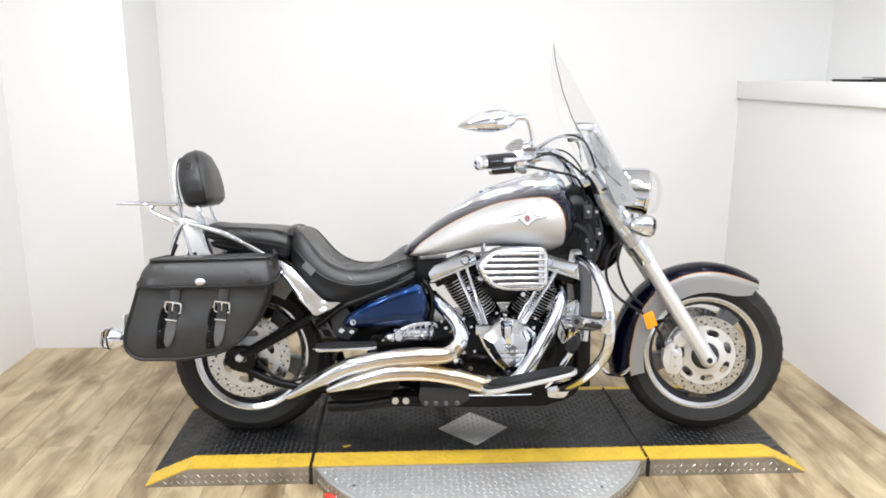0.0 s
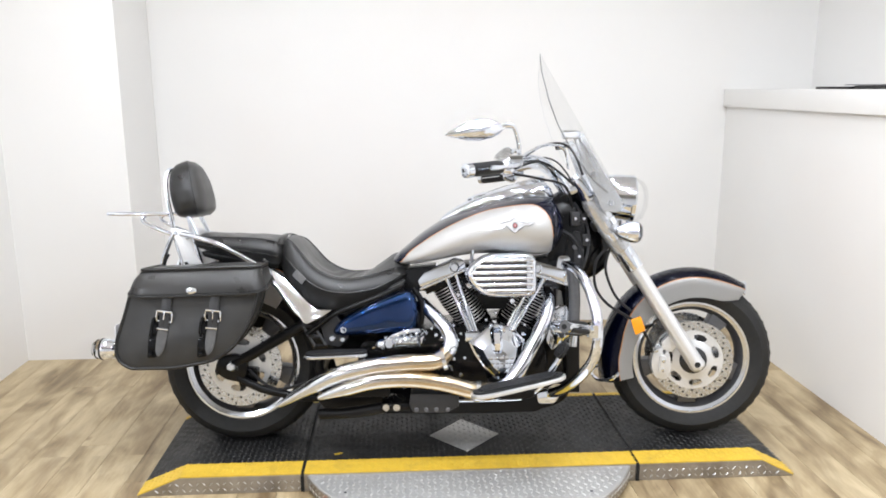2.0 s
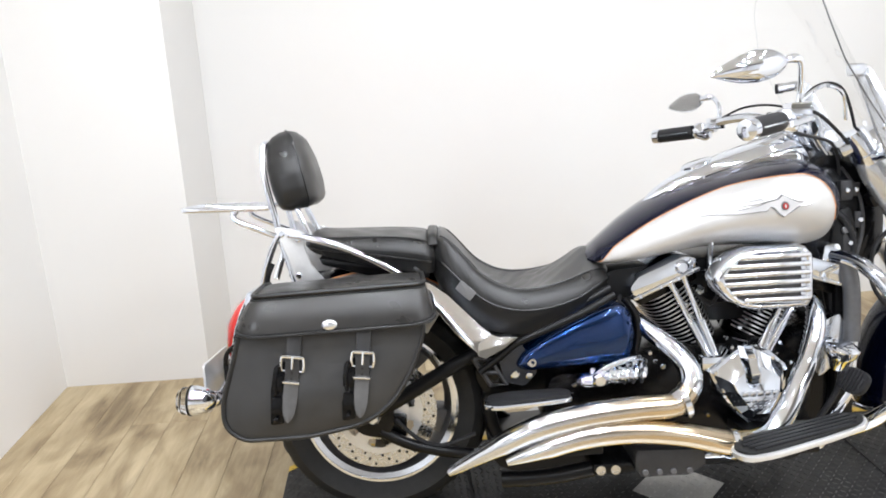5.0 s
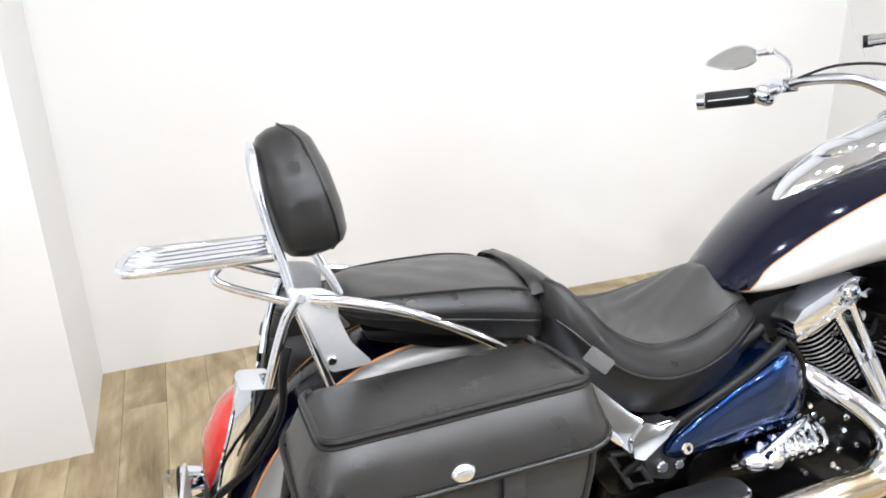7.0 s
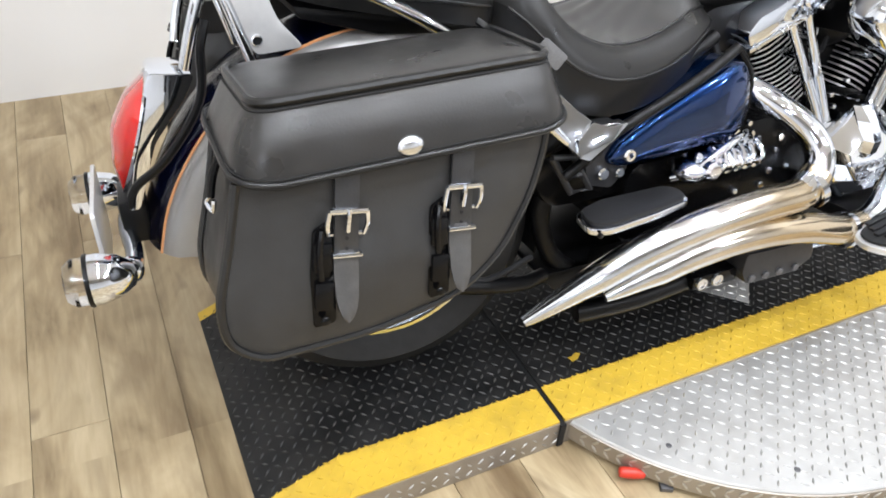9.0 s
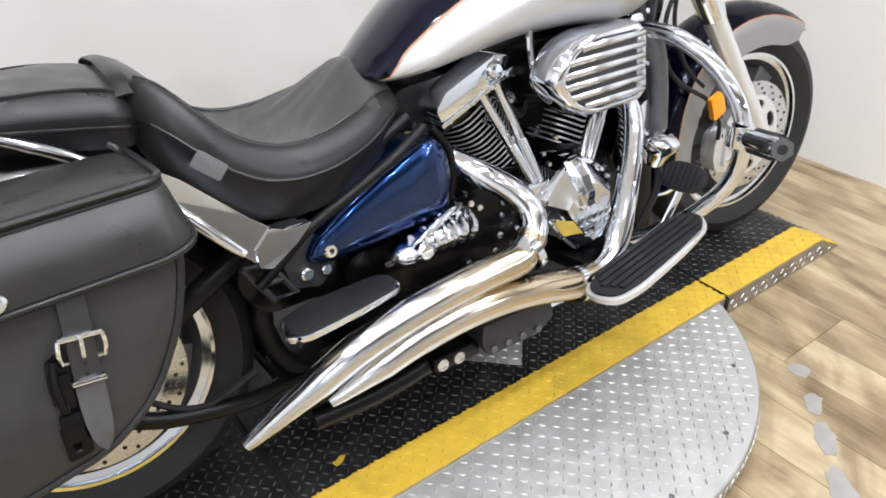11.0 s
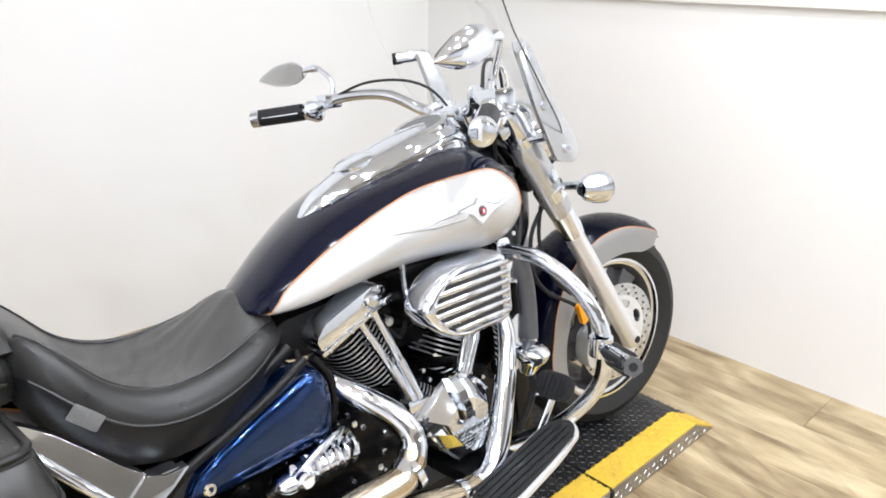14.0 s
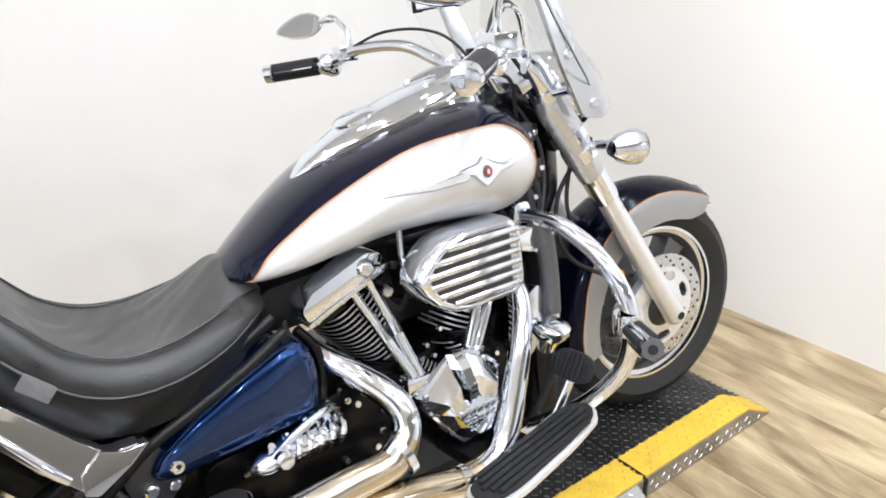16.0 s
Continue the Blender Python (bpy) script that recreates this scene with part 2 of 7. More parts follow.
SEATTOP = mat("sheen_seat_panel", (0.046, 0.0450, 0.0438), 0.38, noise_scale=14, amount=0.35, bump=0.18, bump_scale=30, rough_var=0.08, spec=0.5,
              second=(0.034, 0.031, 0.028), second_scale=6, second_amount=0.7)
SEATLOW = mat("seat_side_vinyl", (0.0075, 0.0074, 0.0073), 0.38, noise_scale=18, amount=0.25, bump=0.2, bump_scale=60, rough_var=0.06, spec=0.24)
STRAP = mat("strap_leather", (0.024, 0.024, 0.025), 0.36, noise_scale=40, amount=0.3, bump=0.2, bump_scale=300,
            second=(0.055, 0.055, 0.055), second_scale=14, second_amount=0.6)
# worn strap ends, coloured paler for the light they catch from above
STRAPTAIL = mat("lit_strap_leather", (0.060, 0.058, 0.056), 0.40, noise_scale=50, amount=0.35, bump=0.25, bump_scale=260,
                second=(0.035, 0.034, 0.033), second_scale=22, second_amount=0.7)
RUBBER = mat("tyre_rubber", (0.022, 0.022, 0.022), 0.62, noise_scale=60, amount=0.25, bump=0.3, bump_scale=160,
             second=(0.024, 0.023, 0.021), second_scale=6, second_amount=0.5, spec=0.22)
BLACKRUBBER = mat("ribbed_rubber", (0.015, 0.015, 0.016), 0.5, noise_scale=90, amount=0.2, spec=0.25)
BLACK = mat("black_frame_paint", (0.004, 0.004, 0.0044), 0.35, noise_scale=60, amount=0.3, bump=0.05, bump_scale=90, spec=0.22)
BLACKGLOSS = mat("black_engine_paint", (0.003, 0.003, 0.0034), 0.20, noise_scale=80, amount=0.3, bump=0.04, bump_scale=40, spec=0.22)
BADGE = mat("brushed_badge_metal", (0.78, 0.78, 0.79), 0.24, 0.6, noise_scale=200, amount=0.1)
FIN = mat("polished_fin_edge", (0.80, 0.79, 0.775), 0.34, 0.6, noise_scale=60, amount=0.1)
GREYMETAL = mat("grey_steel", (0.11, 0.11, 0.115), 0.42, 0.5, noise_scale=70, amount=0.2)
DARKCAST = mat("dark_cast_metal", (0.030, 0.030, 0.032), 0.40, 0.3, noise_scale=70, amount=0.25, bump=0.05, bump_scale=120)
DISC = mat("brake_disc_steel", (0.60, 0.615, 0.635), 0.26, 1.0, noise_scale=80, amount=0.1, rough_var=0.05)
# near-black colour that stands for the shade in holes, gaps and grooves
HOLE = mat("shaded_recess", (0.006, 0.006, 0.006), 0.8, noise_scale=50, amount=0.2)
REDLENS = mat("red_lens", (0.55, 0.012, 0.008), 0.12, coat=1.0, noise_scale=60, amount=0.1)
AMBER = mat("amber_reflector", (0.85, 0.31, 0.01), 0.2, coat=0.6, noise_scale=150, amount=0.1)
REDPLASTIC = mat("red_grip_plastic", (0.55, 0.035, 0.018), 0.4, noise_scale=60, amount=0.1)
REDENAMEL = mat("red_enamel", (0.33, 0.03, 0.03), 0.25, coat=0.6, noise_scale=60, amount=0.1)


def clear_sheet(name, tint, gloss_rough=0.02):
    """A thin clear sheet: it lets light straight through and gives a faint gloss."""
    m = bpy.data.materials.new(name)
    m.use_nodes = True
    nt = m.node_tree
    nt.nodes.remove(nt.nodes["Principled BSDF"])
    tr, gl, mx, fr = (nt.nodes.new("ShaderNode" + k) for k in ("BsdfTransparent", "BsdfGlossy", "MixShader", "Fresnel"))
    tr.inputs[0].default_value = (*tint, 1)
    gl.inputs["Roughness"].default_value = gloss_rough
    fr.inputs["IOR"].default_value = 1.16
    faint = nt.nodes.new("ShaderNodeMath")
    faint.operation, faint.inputs[1].default_value = "MULTIPLY", 0.22
    nt.links.new(fr.outputs[0], faint.inputs[0])
    nt.links.new(faint.outputs[0], mx.inputs[0])
    nt.links.new(tr.outputs[0], mx.inputs[1])
    nt.links.new(gl.outputs[0], mx.inputs[2])
    nt.links.new(mx.outputs[0], nt.nodes["Material Output"].inputs["Surface"])
    return m


CLEAR = clear_sheet("clear_plastic", (0.992, 0.994, 0.994))
REFLECTINGEDGE = mat("wall_reflecting_edge", (0.62, 0.63, 0.63), 0.3, noise_scale=40, amount=0.1)
EDGE = mat("polished_plastic_edge", (0.07, 0.072, 0.073), 0.3, noise_scale=40, amount=0.1)
LENS = glass("clear_lens", (0.93, 0.93, 0.93), 0.06)
MIRROR = mat("mirror_glass", (0.80, 0.80, 0.80), 0.01, 1.0)
TAG = mat("grey_woven_tag", (0.13, 0.13, 0.132), 0.6, noise_scale=300, amount=0.3)
DECK = mat("worn_black_deck", (0.015, 0.0150, 0.0152), 0.45, 0.2, noise_scale=35, amount=0.4, rough_var=0.12,
           second=(0.040, 0.038, 0.036), second_scale=9, second_amount=0.7, bump=0.1, bump_scale=120, spec=0.28)
DECKLUG = mat("worn_deck_lug", (0.052, 0.0515, 0.051), 0.42, 0.40, noise_scale=22, amount=0.6, rough_var=0.12,
              second=(0.17, 0.167, 0.16), second_scale=7, second_amount=0.8)
YELLOW = mat("yellow_safety_paint", (0.64, 0.42, 0.040), 0.55, noise_scale=45, amount=0.1, bump=0.1, bump_scale=150,
             second=(0.38, 0.25, 0.04), second_scale=16, second_amount=0.45)
ALU = mat("aluminium_tread_plate", (0.51, 0.505, 0.49), 0.44, 0.6, noise_scale=30, amount=0.12, rough_var=0.08,
          second=(0.48, 0.46, 0.44), second_scale=5, second_amount=0.5)
ALULUG = mat("aluminium_lug", (0.60, 0.595, 0.58), 0.40, 0.9, noise_scale=40, amount=0.1, rough_var=0.06)
ALUDIRTY = mat("scuffed_aluminium", (0.36, 0.33, 0.29), 0.45, 0.75, noise_scale=25, amount=0.3, rough_var=0.1,
               second=(0.20, 0.17, 0.13), second_scale=9, second_amount=0.7)
DARKWOOD = mat("dark_frame_wood", (0.045, 0.030, 0.020), 0.5, noise_scale=30, amount=0.4)
WHITEWIRE = mat("white_wire", (0.75, 0.76, 0.80), 0.4, noise_scale=50, amount=0.05)
SCUFF = mat("grey_floor_scuff", (0.30, 0.28, 0.26), 0.6, noise_scale=18, amount=0.35)

# ---- mesh helpers ----


SET = {"turn": None}


def V(*a):
    return Vector(a)


def finish(bm, angle=38):
    bmesh.ops.recalc_face_normals(bm, faces=bm.faces)
    lim = radians(angle)
    for f in bm.faces:
        f.smooth = True
    for e in bm.edges:
        if len(e.link_faces) == 2 and e.calc_face_angle(0) > lim:
            e.smooth = False


def part(name, bm, material, parent=None, label="", angle=38, turn=None):
    """Links a bmesh as one mesh object under a thing or a part."""
    if turn is None:
        turn = SET["turn"]
    if turn is not None:
        bmesh.ops.transform(bm, matrix=turn, verts=bm.verts)
    finish(bm, angle)
    me = bpy.data.meshes.new(name)
    bm.to_mesh(me)
    bm.free()
    for m in material if isinstance(material, (list, tuple)) else (material,):
        me.materials.append(m)
    ob = new(name, me)
    if parent is not None:
        ob.parent = parent
    if label:
        tagged(ob, label)
    return ob


def join(bm, other):
    me = bpy.data.meshes.new("tmp")
    other.to_mesh(me)
    other.free()
    bm.from_mesh(me)
    bpy.data.meshes.remove(me)
    return bm


def spline(pts, n=6):
    """Points along a smooth curve through pts."""
    p = [Vector(q) for q in pts]
    out = []
    for i in range(len(p) - 1):
        a, b, c, d = p[max(0, i - 1)], p[i], p[i + 1], p[min(len(p) - 1, i + 2)]
        for k in range(n):
            t = k / n
            out.append(0.5 * ((2 * b) + (c - a) * t + (2 * a - 5 * b + 4 * c - d) * t * t + (3 * b - a - 3 * c + d) * t ** 3))
    out.append(p[-1])
    return out


def interp(xs, ys, x):
    return float(np.interp(x, xs, ys))


def table(xs, ys):
    """A smooth function through a short table."""
    p = spline([(x, y, 0) for x, y in zip(xs, ys)], 10)
    a, b = [q.x for q in p], [q.y for q in p]
    return lambda x: float(np.interp(x, a, b))


def loft(rings, caps=True, closed=True):
    """A skin over rings of equally many points."""
    bm = bmesh.new()
    rows = [[bm.verts.new(p) for p in r] for r in rings]
    n = len(rings[0])
    for a, b in zip(rows, rows[1:]):
        for i in range(n if closed else n - 1):
            j = (i + 1) % n
            try:
                bm.faces.new((a[i], a[j], b[j], b[i]))
            except ValueError:
                pass
    if caps and closed:
        for r in (rows[0], rows[-1]):
            try:
                bm.faces.new(r)
            except ValueError:
                pass
    return bm


def tube(pts, r, seg=12, smooth=6, flat=1.0, up=None, ends=True):
    """A tube along a smooth curve; r is one radius or one for each point; flat squeezes it across."""
    p = spline(pts, smooth) if smooth else [Vector(q) for q in pts]
    rs = r if isinstance(r, (list, tuple)) else [r] * len(pts)
    rr = [interp(range(len(pts)), rs, i / (smooth or 1)) for i in range(len(p))]
    rings, nrm = [], None
    for i, q in enumerate(p):
        d = (p[min(len(p) - 1, i + 1)] - p[max(0, i - 1)]).normalized()
        if nrm is None:
            ref = Vector(up) if up else (V(0, 0, 1) if abs(d.z) < 0.9 else V(1, 0, 0))
            nrm = (ref - d * ref.dot(d)).normalized()
        else:
            nrm = (nrm - d * nrm.dot(d)).normalized()
        bi = d.cross(nrm)
        rings.append([q + nrm * (rr[i] * math.cos(2 * math.pi * k / seg)) + bi * (rr[i] * flat * math.sin(2 * math.pi * k / seg)) for k in range(seg)])
    return loft(rings, ends)


def prism(poly, y0, y1, bevel=0.004, seg=2, axis="y"):
    """A polygon (x, z) drawn out along y, with rounded edges."""
    bm = bmesh.new()
    put = (lambda a, b, h: V(a, h, b)) if axis == "y" else ((lambda a, b, h: V(a, b, h)) if axis == "z" else (lambda a, b, h: V(h, a, b)))
    lo = [bm.verts.new(put(a, b, y0)) for a, b in poly]
    hi = [bm.verts.new(put(a, b, y1)) for a, b in poly]
    n = len(poly)
    bm.faces.new(lo), bm.faces.new(hi)
    for i in range(n):
        bm.faces.new((lo[i], lo[(i + 1) % n], hi[(i + 1) % n], hi[i]))
    bmesh.ops.recalc_face_normals(bm, faces=bm.faces)
    if bevel > 0:
        es = [e for e in bm.edges if e.calc_face_angle(0) > 0.3]
        bmesh.ops.bevel(bm, geom=es, offset=bevel, segments=seg, profile=0.6, affect="EDGES", clamp_overlap=True)
    return bm


def box(x0, x1, y0, y1, z0, z1, bevel=0.003, seg=2):
    return prism([(x0, z0), (x1, z0), (x1, z1), (x0, z1)], y0, y1, bevel, seg)


def lathe(profile, centre, axis, seg=32, start=0.0, sweep=360.0):
    """A profile of (radius, height) turned about an axis through centre."""
    c, a = Vector(centre), Vector(axis).normalized()
    ref = V(0, 0, 1) if abs(a.z) < 0.9 else V(1, 0, 0)
    u = (ref - a * ref.dot(a)).normalized()
    w = a.cross(u)
    full = abs(sweep - 360) < 1e-6
    m = seg if full else seg + 1
    bm = bmesh.new()
    rows = []
    for k in range(m):
        ang = radians(start + sweep * k / seg)
        d = u * math.cos(ang) + w * math.sin(ang)
        rows.append([bm.verts.new(c + a * h + d * r) for r, h in profile])
    for k in range(m if full else m - 1):
        A, B = rows[k], rows[(k + 1) % m]
        for i in range(len(profile) - 1):
            bm.faces.new((A[i], A[i + 1], B[i + 1], B[i]))
    bmesh.ops.remove_doubles(bm, verts=bm.verts, dist=1e-6)
    return bm


def ball(centre, rx, ry, rz, u=16, v=10, m=None):
    bm = bmesh.new()
    bmesh.ops.create_uvsphere(bm, u_segments=u, v_segments=v, radius=1.0)
    bmesh.ops.scale(bm, vec=(rx, ry, rz), verts=bm.verts)
    if m is not None:
        bmesh.ops.transform(bm, matrix=m, verts=bm.verts)
    bmesh.ops.translate(bm, vec=centre, verts=bm.verts)
    return bm


def bolt(centre, axis, r=0.007, h=0.005):
    return lathe([(0, -0.002), (r, -0.002), (r, h * 0.7), (r * 0.75, h), (0, h)], centre, axis, 10)


def rounded(poly, r, n=4):
    """A polygon with its corners rounded by r."""
    out, k = [], len(poly)
    for i in range(k):
        p, a, b = Vector(poly[i]), Vector(poly[i - 1]), Vector(poly[(i + 1) % k])
        rr = min(r, (a - p).length * 0.45, (b - p).length * 0.45)
        s, e = p + (a - p).normalized() * rr, p + (b - p).normalized() * rr
        for j in range(n + 1):
            t = j / n
            q = s * (1 - t) ** 2 + p * 2 * t * (1 - t) + e * t * t
            out.append((q.x, q.y))
    return out


def mirrored(bm):
    bmesh.ops.scale(bm, vec=(1, -1, 1), verts=bm.verts)
    bmesh.ops.reverse_faces(bm, faces=bm.faces)
    return bm

# ---- the room ----
XL, XR, YB, YP, XP = -1.31, 2.56, 1.645, 1.142, -0.715
YS = -6.0
BX0, BX1 = -4.2, 5.4


def wall(name, label, poly, z0, z1, material=WALL):
    ob = part(name, prism(poly, z0, z1, 0, axis="z"), material)
    return tagged(ob, label, "wall", kind="structure")


wall("wall_west", "plain white painted wall meeting a wooden floor", [(XL - 0.12, -1.7), (XL, -1.7), (XL, YP + 0.12), (XL - 0.12, YP + 0.12)], 0, CEIL)
wall("wall_north_step", "white painted wall box standing forward of the back wall", [(XL, YP), (XP, YP), (XP, YB + 0.12), (XL, YB + 0.12)], 0, CEIL)
wall("wall_north", "plain white painted back wall behind the motorcycle", [(XP, YB), (XR + 0.9, YB), (XR + 0.9, YB + 0.12), (XP, YB + 0.12)], 0, CEIL)
LZ0, LZ1 = 1.285, 1.385
wall("wall_east", "white painted half-height wall under a ledge", [(XR, -1.7), (XR + 0.5, -1.7), (XR + 0.5, YB), (XR, YB)], 0, LZ0)
wall("wall_east_upper", "dull white wall set back above the ledge", [(XR + 0.5, -1.7), (XR + 0.62, -1.7), (XR + 0.62, YB), (XR + 0.5, YB)], LZ0, CEIL)
led = part("ledge", prism([(XR - 0.022, LZ0), (XR + 0.5, LZ0), (XR + 0.5, LZ1), (XR - 0.022, LZ1)], -1.7, YB - 0.003, 0.004), WALL)
tagged(led, "white painted ledge along the top of a half-height wall", "ledge", kind="structure")
# unseen showroom walls, their grey set by what the chrome should reflect
wall("wall_south", "unseen grey wall added at the far end of the showroom", [(BX0, YS), (BX1, YS), (BX1, YS + 0.12), (BX0, YS + 0.12)], 0, CEIL, GREYWALL)
wall("wall_west_far", "unseen grey wall added to close the showroom", [(BX0, YS + 0.12), (BX0 + 0.12, YS + 0.12), (BX0 + 0.12, -1.7), (BX0, -1.7)], 0, CEIL, GREYWALL)
wall("wall_east_far", "unseen grey wall added to close the showroom", [(BX1 - 0.12, YS + 0.12), (BX1, YS + 0.12), (BX1, -1.7), (BX1 - 0.12, -1.7)], 0, CEIL, GREYWALL)
wall("wall_west_return", "unseen grey wall added beside the photo bay", [(BX0, -1.7), (XL - 0.12, -1.7), (XL - 0.12, -1.58), (BX0, -1.58)], 0, CEIL, GREYWALL)
wall("wall_east_return", "unseen grey wall added beside the photo bay", [(XR + 0.62, -1.7), (BX1, -1.7), (BX1, -1.58), (XR + 0.62, -1.58)], 0, CEIL, GREYWALL)
tagged(part("ceiling", box(BX0, BX1, -3.1, YB + 0.12, CEIL, CEIL + 0.1, 0), CEILING), "plain white ceiling over the photo bay", "ceiling", kind="structure")
# unseen far ceiling, added dark to give the chrome darker reflections
tagged(part("ceiling_far", box(BX0, BX1, YS, -3.1, CEIL, CEIL + 0.1, 0), DARKCEILING), "unseen dark ceiling added over the showroom beyond the bay", "ceiling", kind="structure")

floor = part("floor", box(BX0, BX1, YS, YB + 0.12, -0.12, -0.006, 0), SUBFLOOR)
tagged(floor, "tan wood-look plank floor with knots and scuffs", "floor", kind="structure")

# ---- the lift and its turntable ----
DZ = 0.067
PY0, PY1 = -0.262, 0.378
platform = new("motorcycle_turntable")
platform.location = (0.885, 0.0, 0.0)
tagged(platform, "low steel tread-plate turntable with black deck and yellow edges", "turntable")


def on_platform(name, bm, material, parent=None, label="", angle=38):
    bmesh.ops.translate(bm, vec=(-0.885, 0, 0), verts=bm.verts)
    return part(name, bm, material, parent or platform, label, angle)


def deck_z(x):
    """Height of the deck, which slopes to the floor at both ends."""
    return interp([-0.285, -0.135, 1.95, 2.075], [0.004, DZ, DZ, 0.004], x)


def lugs(region, x0, x1, y0, y1, zf, pitch=0.0196, length=0.0195, width=0.0056, h=0.0020, turn=0.0):
    """Raised lozenges of tread plate over a region, as one mesh."""
    verts, faces = [], []
    nx, ny = int((x1 - x0) / pitch) + 1, int((y1 - y0) / pitch) + 1
    for i in range(nx):
        for j in range(ny):
            x, y = x0 + (i + 0.5) * pitch, y0 + (j + 0.5) * pitch
            if not region(x, y):
                continue
            a = radians(45 if (i + j) % 2 else -45) + turn
            dx, dy = math.cos(a), math.sin(a)
            z, k = zf(x), len(verts)
            sl = (zf(x + 0.01) - zf(x - 0.01)) / 0.02
            for u, w, dz in ((-0.5, 0, -0.0006), (0, 0.5, -0.0006), (0.5, 0, -0.0006), (0, -0.5, -0.0006), (-0.22, 0, h), (0.22, 0, h)):
                ex = dx * u * length - dy * w * width
                verts.append((x + ex, y + dy * u * length + dx * w * width, z + dz + sl * ex))
            faces += [(k, k + 3, k + 4), (k + 3, k + 5, k + 4), (k + 3, k + 2, k + 5), (k + 2, k + 1, k + 5), (k + 1, k + 4, k + 5), (k + 1, k, k + 4)]
    me = bpy.data.meshes.new("lugs")
    me.from_pydata(verts, [], faces)
    bm = bmesh.new()
    bm.from_mesh(me)
    bpy.data.meshes.remove(me)
    return bm


SEAMS = (0.2895, 1.490)
YS0, YS1 = PY0 + 0.092, PY1 - 0.03
for name, x0, x1 in (("rear_deck", -0.285, SEAMS[0] - 0.006), ("middle_deck", SEAMS[0] + 0.006, SEAMS[1] - 0.006), ("front_deck", SEAMS[1] + 0.006, 2.075)):
    xs = sorted({x0, x1, *[x for x in (-0.135, 1.95) if x0 < x < x1]})

    def slab(ya, yb, lift=0.0, under=0.006):
        top = [(x, deck_z(x) + lift) for x in xs]
        bot = [(x, deck_z(x) - under) for x in reversed(xs)]
        return prism(top + bot, ya, yb, 0)
    deck = on_platform(name, slab(PY0 + 0.004, PY1 - 0.004), DECK)
    on_platform("yellow_stripe", slab(PY0 + 0.002, YS0, 0.0012, 0.004), YELLOW, deck, "yellow painted edge stripe", 15)
    on_platform("yellow_stripe", slab(YS1, PY1 - 0.002, 0.0012, 0.004), YELLOW, deck, "yellow painted edge stripe", 15)
    skirt = [(x, deck_z(x) - 0.003) for x in xs] + [(xs[-1], 0.001), (xs[0], 0.001)]
    on_platform("skirt", prism(skirt, PY0 - 0.001, PY0 + 0.006, 0), ALUDIRTY, deck, "scuffed aluminium tread-plate skirt")
    on_platform("skirt", prism(skirt, PY1 - 0.006, PY1 + 0.001, 0), ALUDIRTY, deck)
    # skirt lugs stand on the upright face
    sk = lugs(lambda x, y: y < deck_z(x) - 0.012, x0 + 0.01, x1 - 0.01, 0.004, 0.06, lambda x: 0.0, pitch=0.0235, length=0.02, width=0.005)
    bmesh.ops.transform(sk, matrix=Matrix(((1, 0, 0, 0), (0, 0, -1, PY0 - 0.001), (0, 1, 0, 0), (0, 0, 0, 1))), verts=sk.verts)
    tagged(on_platform("skirt_tread", sk, ALULUG, deck), kind="stuff")

    def in_diamond(x, y):
        return abs(x - 0.884) / 0.135 + abs(y - 0.004) / 0.138 < 1.0
    tagged(on_platform("deck_tread", lugs(lambda x, y: not in_diamond(x, y), x0 + 0.004, x1 - 0.004, YS0 + 0.004, YS1 - 0.004, deck_z), DECKLUG, deck), kind="stuff")
    tagged(on_platform("stripe_tread", lugs(lambda x, y: True, x0 + 0.004, x1 - 0.004, PY0 + 0.002, YS0 - 0.002, lambda x: deck_z(x) + 0.001), YELLOW, deck), kind="stuff")
    if name == "middle_deck":
        dia = on_platform("centre_plate", prism([(0.749, 0.004), (0.884, -0.134), (1.019, 0.004), (0.884, 0.142)], DZ - 0.002, DZ + 0.0025, 0.001, axis="z"), ALU, deck, "bare aluminium diamond plate")
        tagged(on_platform("plate_tread", lugs(in_diamond, 0.74, 1.03, -0.14, 0.15, lambda x: DZ + 0.0025), ALULUG, dia), kind="stuff")
# dark strips added in the seams for the shade inside the open gaps
for sx in SEAMS:
    bm = prism([(PY0 - 0.006, 0.002), (PY1, 0.002), (PY1, DZ - 0.004), (PY0 - 0.006, DZ - 0.004)], sx - 0.006, sx + 0.006, 0, axis="x")
    on_platform("gap_shade_strip", bm, HOLE, platform, "dark strip for the shade in the gap between deck sections")

CX, CY, CR = 0.885, 0.008, 0.637
disc = on_platform("round_base", lathe([(0, 0.0), (CR - 0.012, 0.0), (CR - 0.012, 0.018), (CR, 0.018), (CR, DZ - 0.009), (CR - 0.003, DZ - 0.006), (0, DZ - 0.006)], (CX, CY, 0), (0, 0, 1), 96), ALU, platform,
                   "round bare aluminium tread-plate base")
on_platform("base_rim", lathe([(CR + 0.0005, 0.016), (CR + 0.0035, 0.016), (CR + 0.0035, DZ - 0.012), (CR + 0.0005, DZ - 0.010)], (CX, CY, 0), (0, 0, 1), 96), ALUDIRTY, disc, "scuffed curved rim plate")


def near_disc(x, y):
    return math.hypot(x - CX, y - CY) < CR - 0.016 and y < PY0 - 0.012


tagged(on_platform("base_tread", lugs(near_disc, CX - CR, CX + CR, CY - CR, PY0, lambda x: DZ - 0.006, pitch=0.0215, length=0.0215, width=0.0062), ALULUG, disc), kind="stuff")
rim_lugs = bmesh.new()
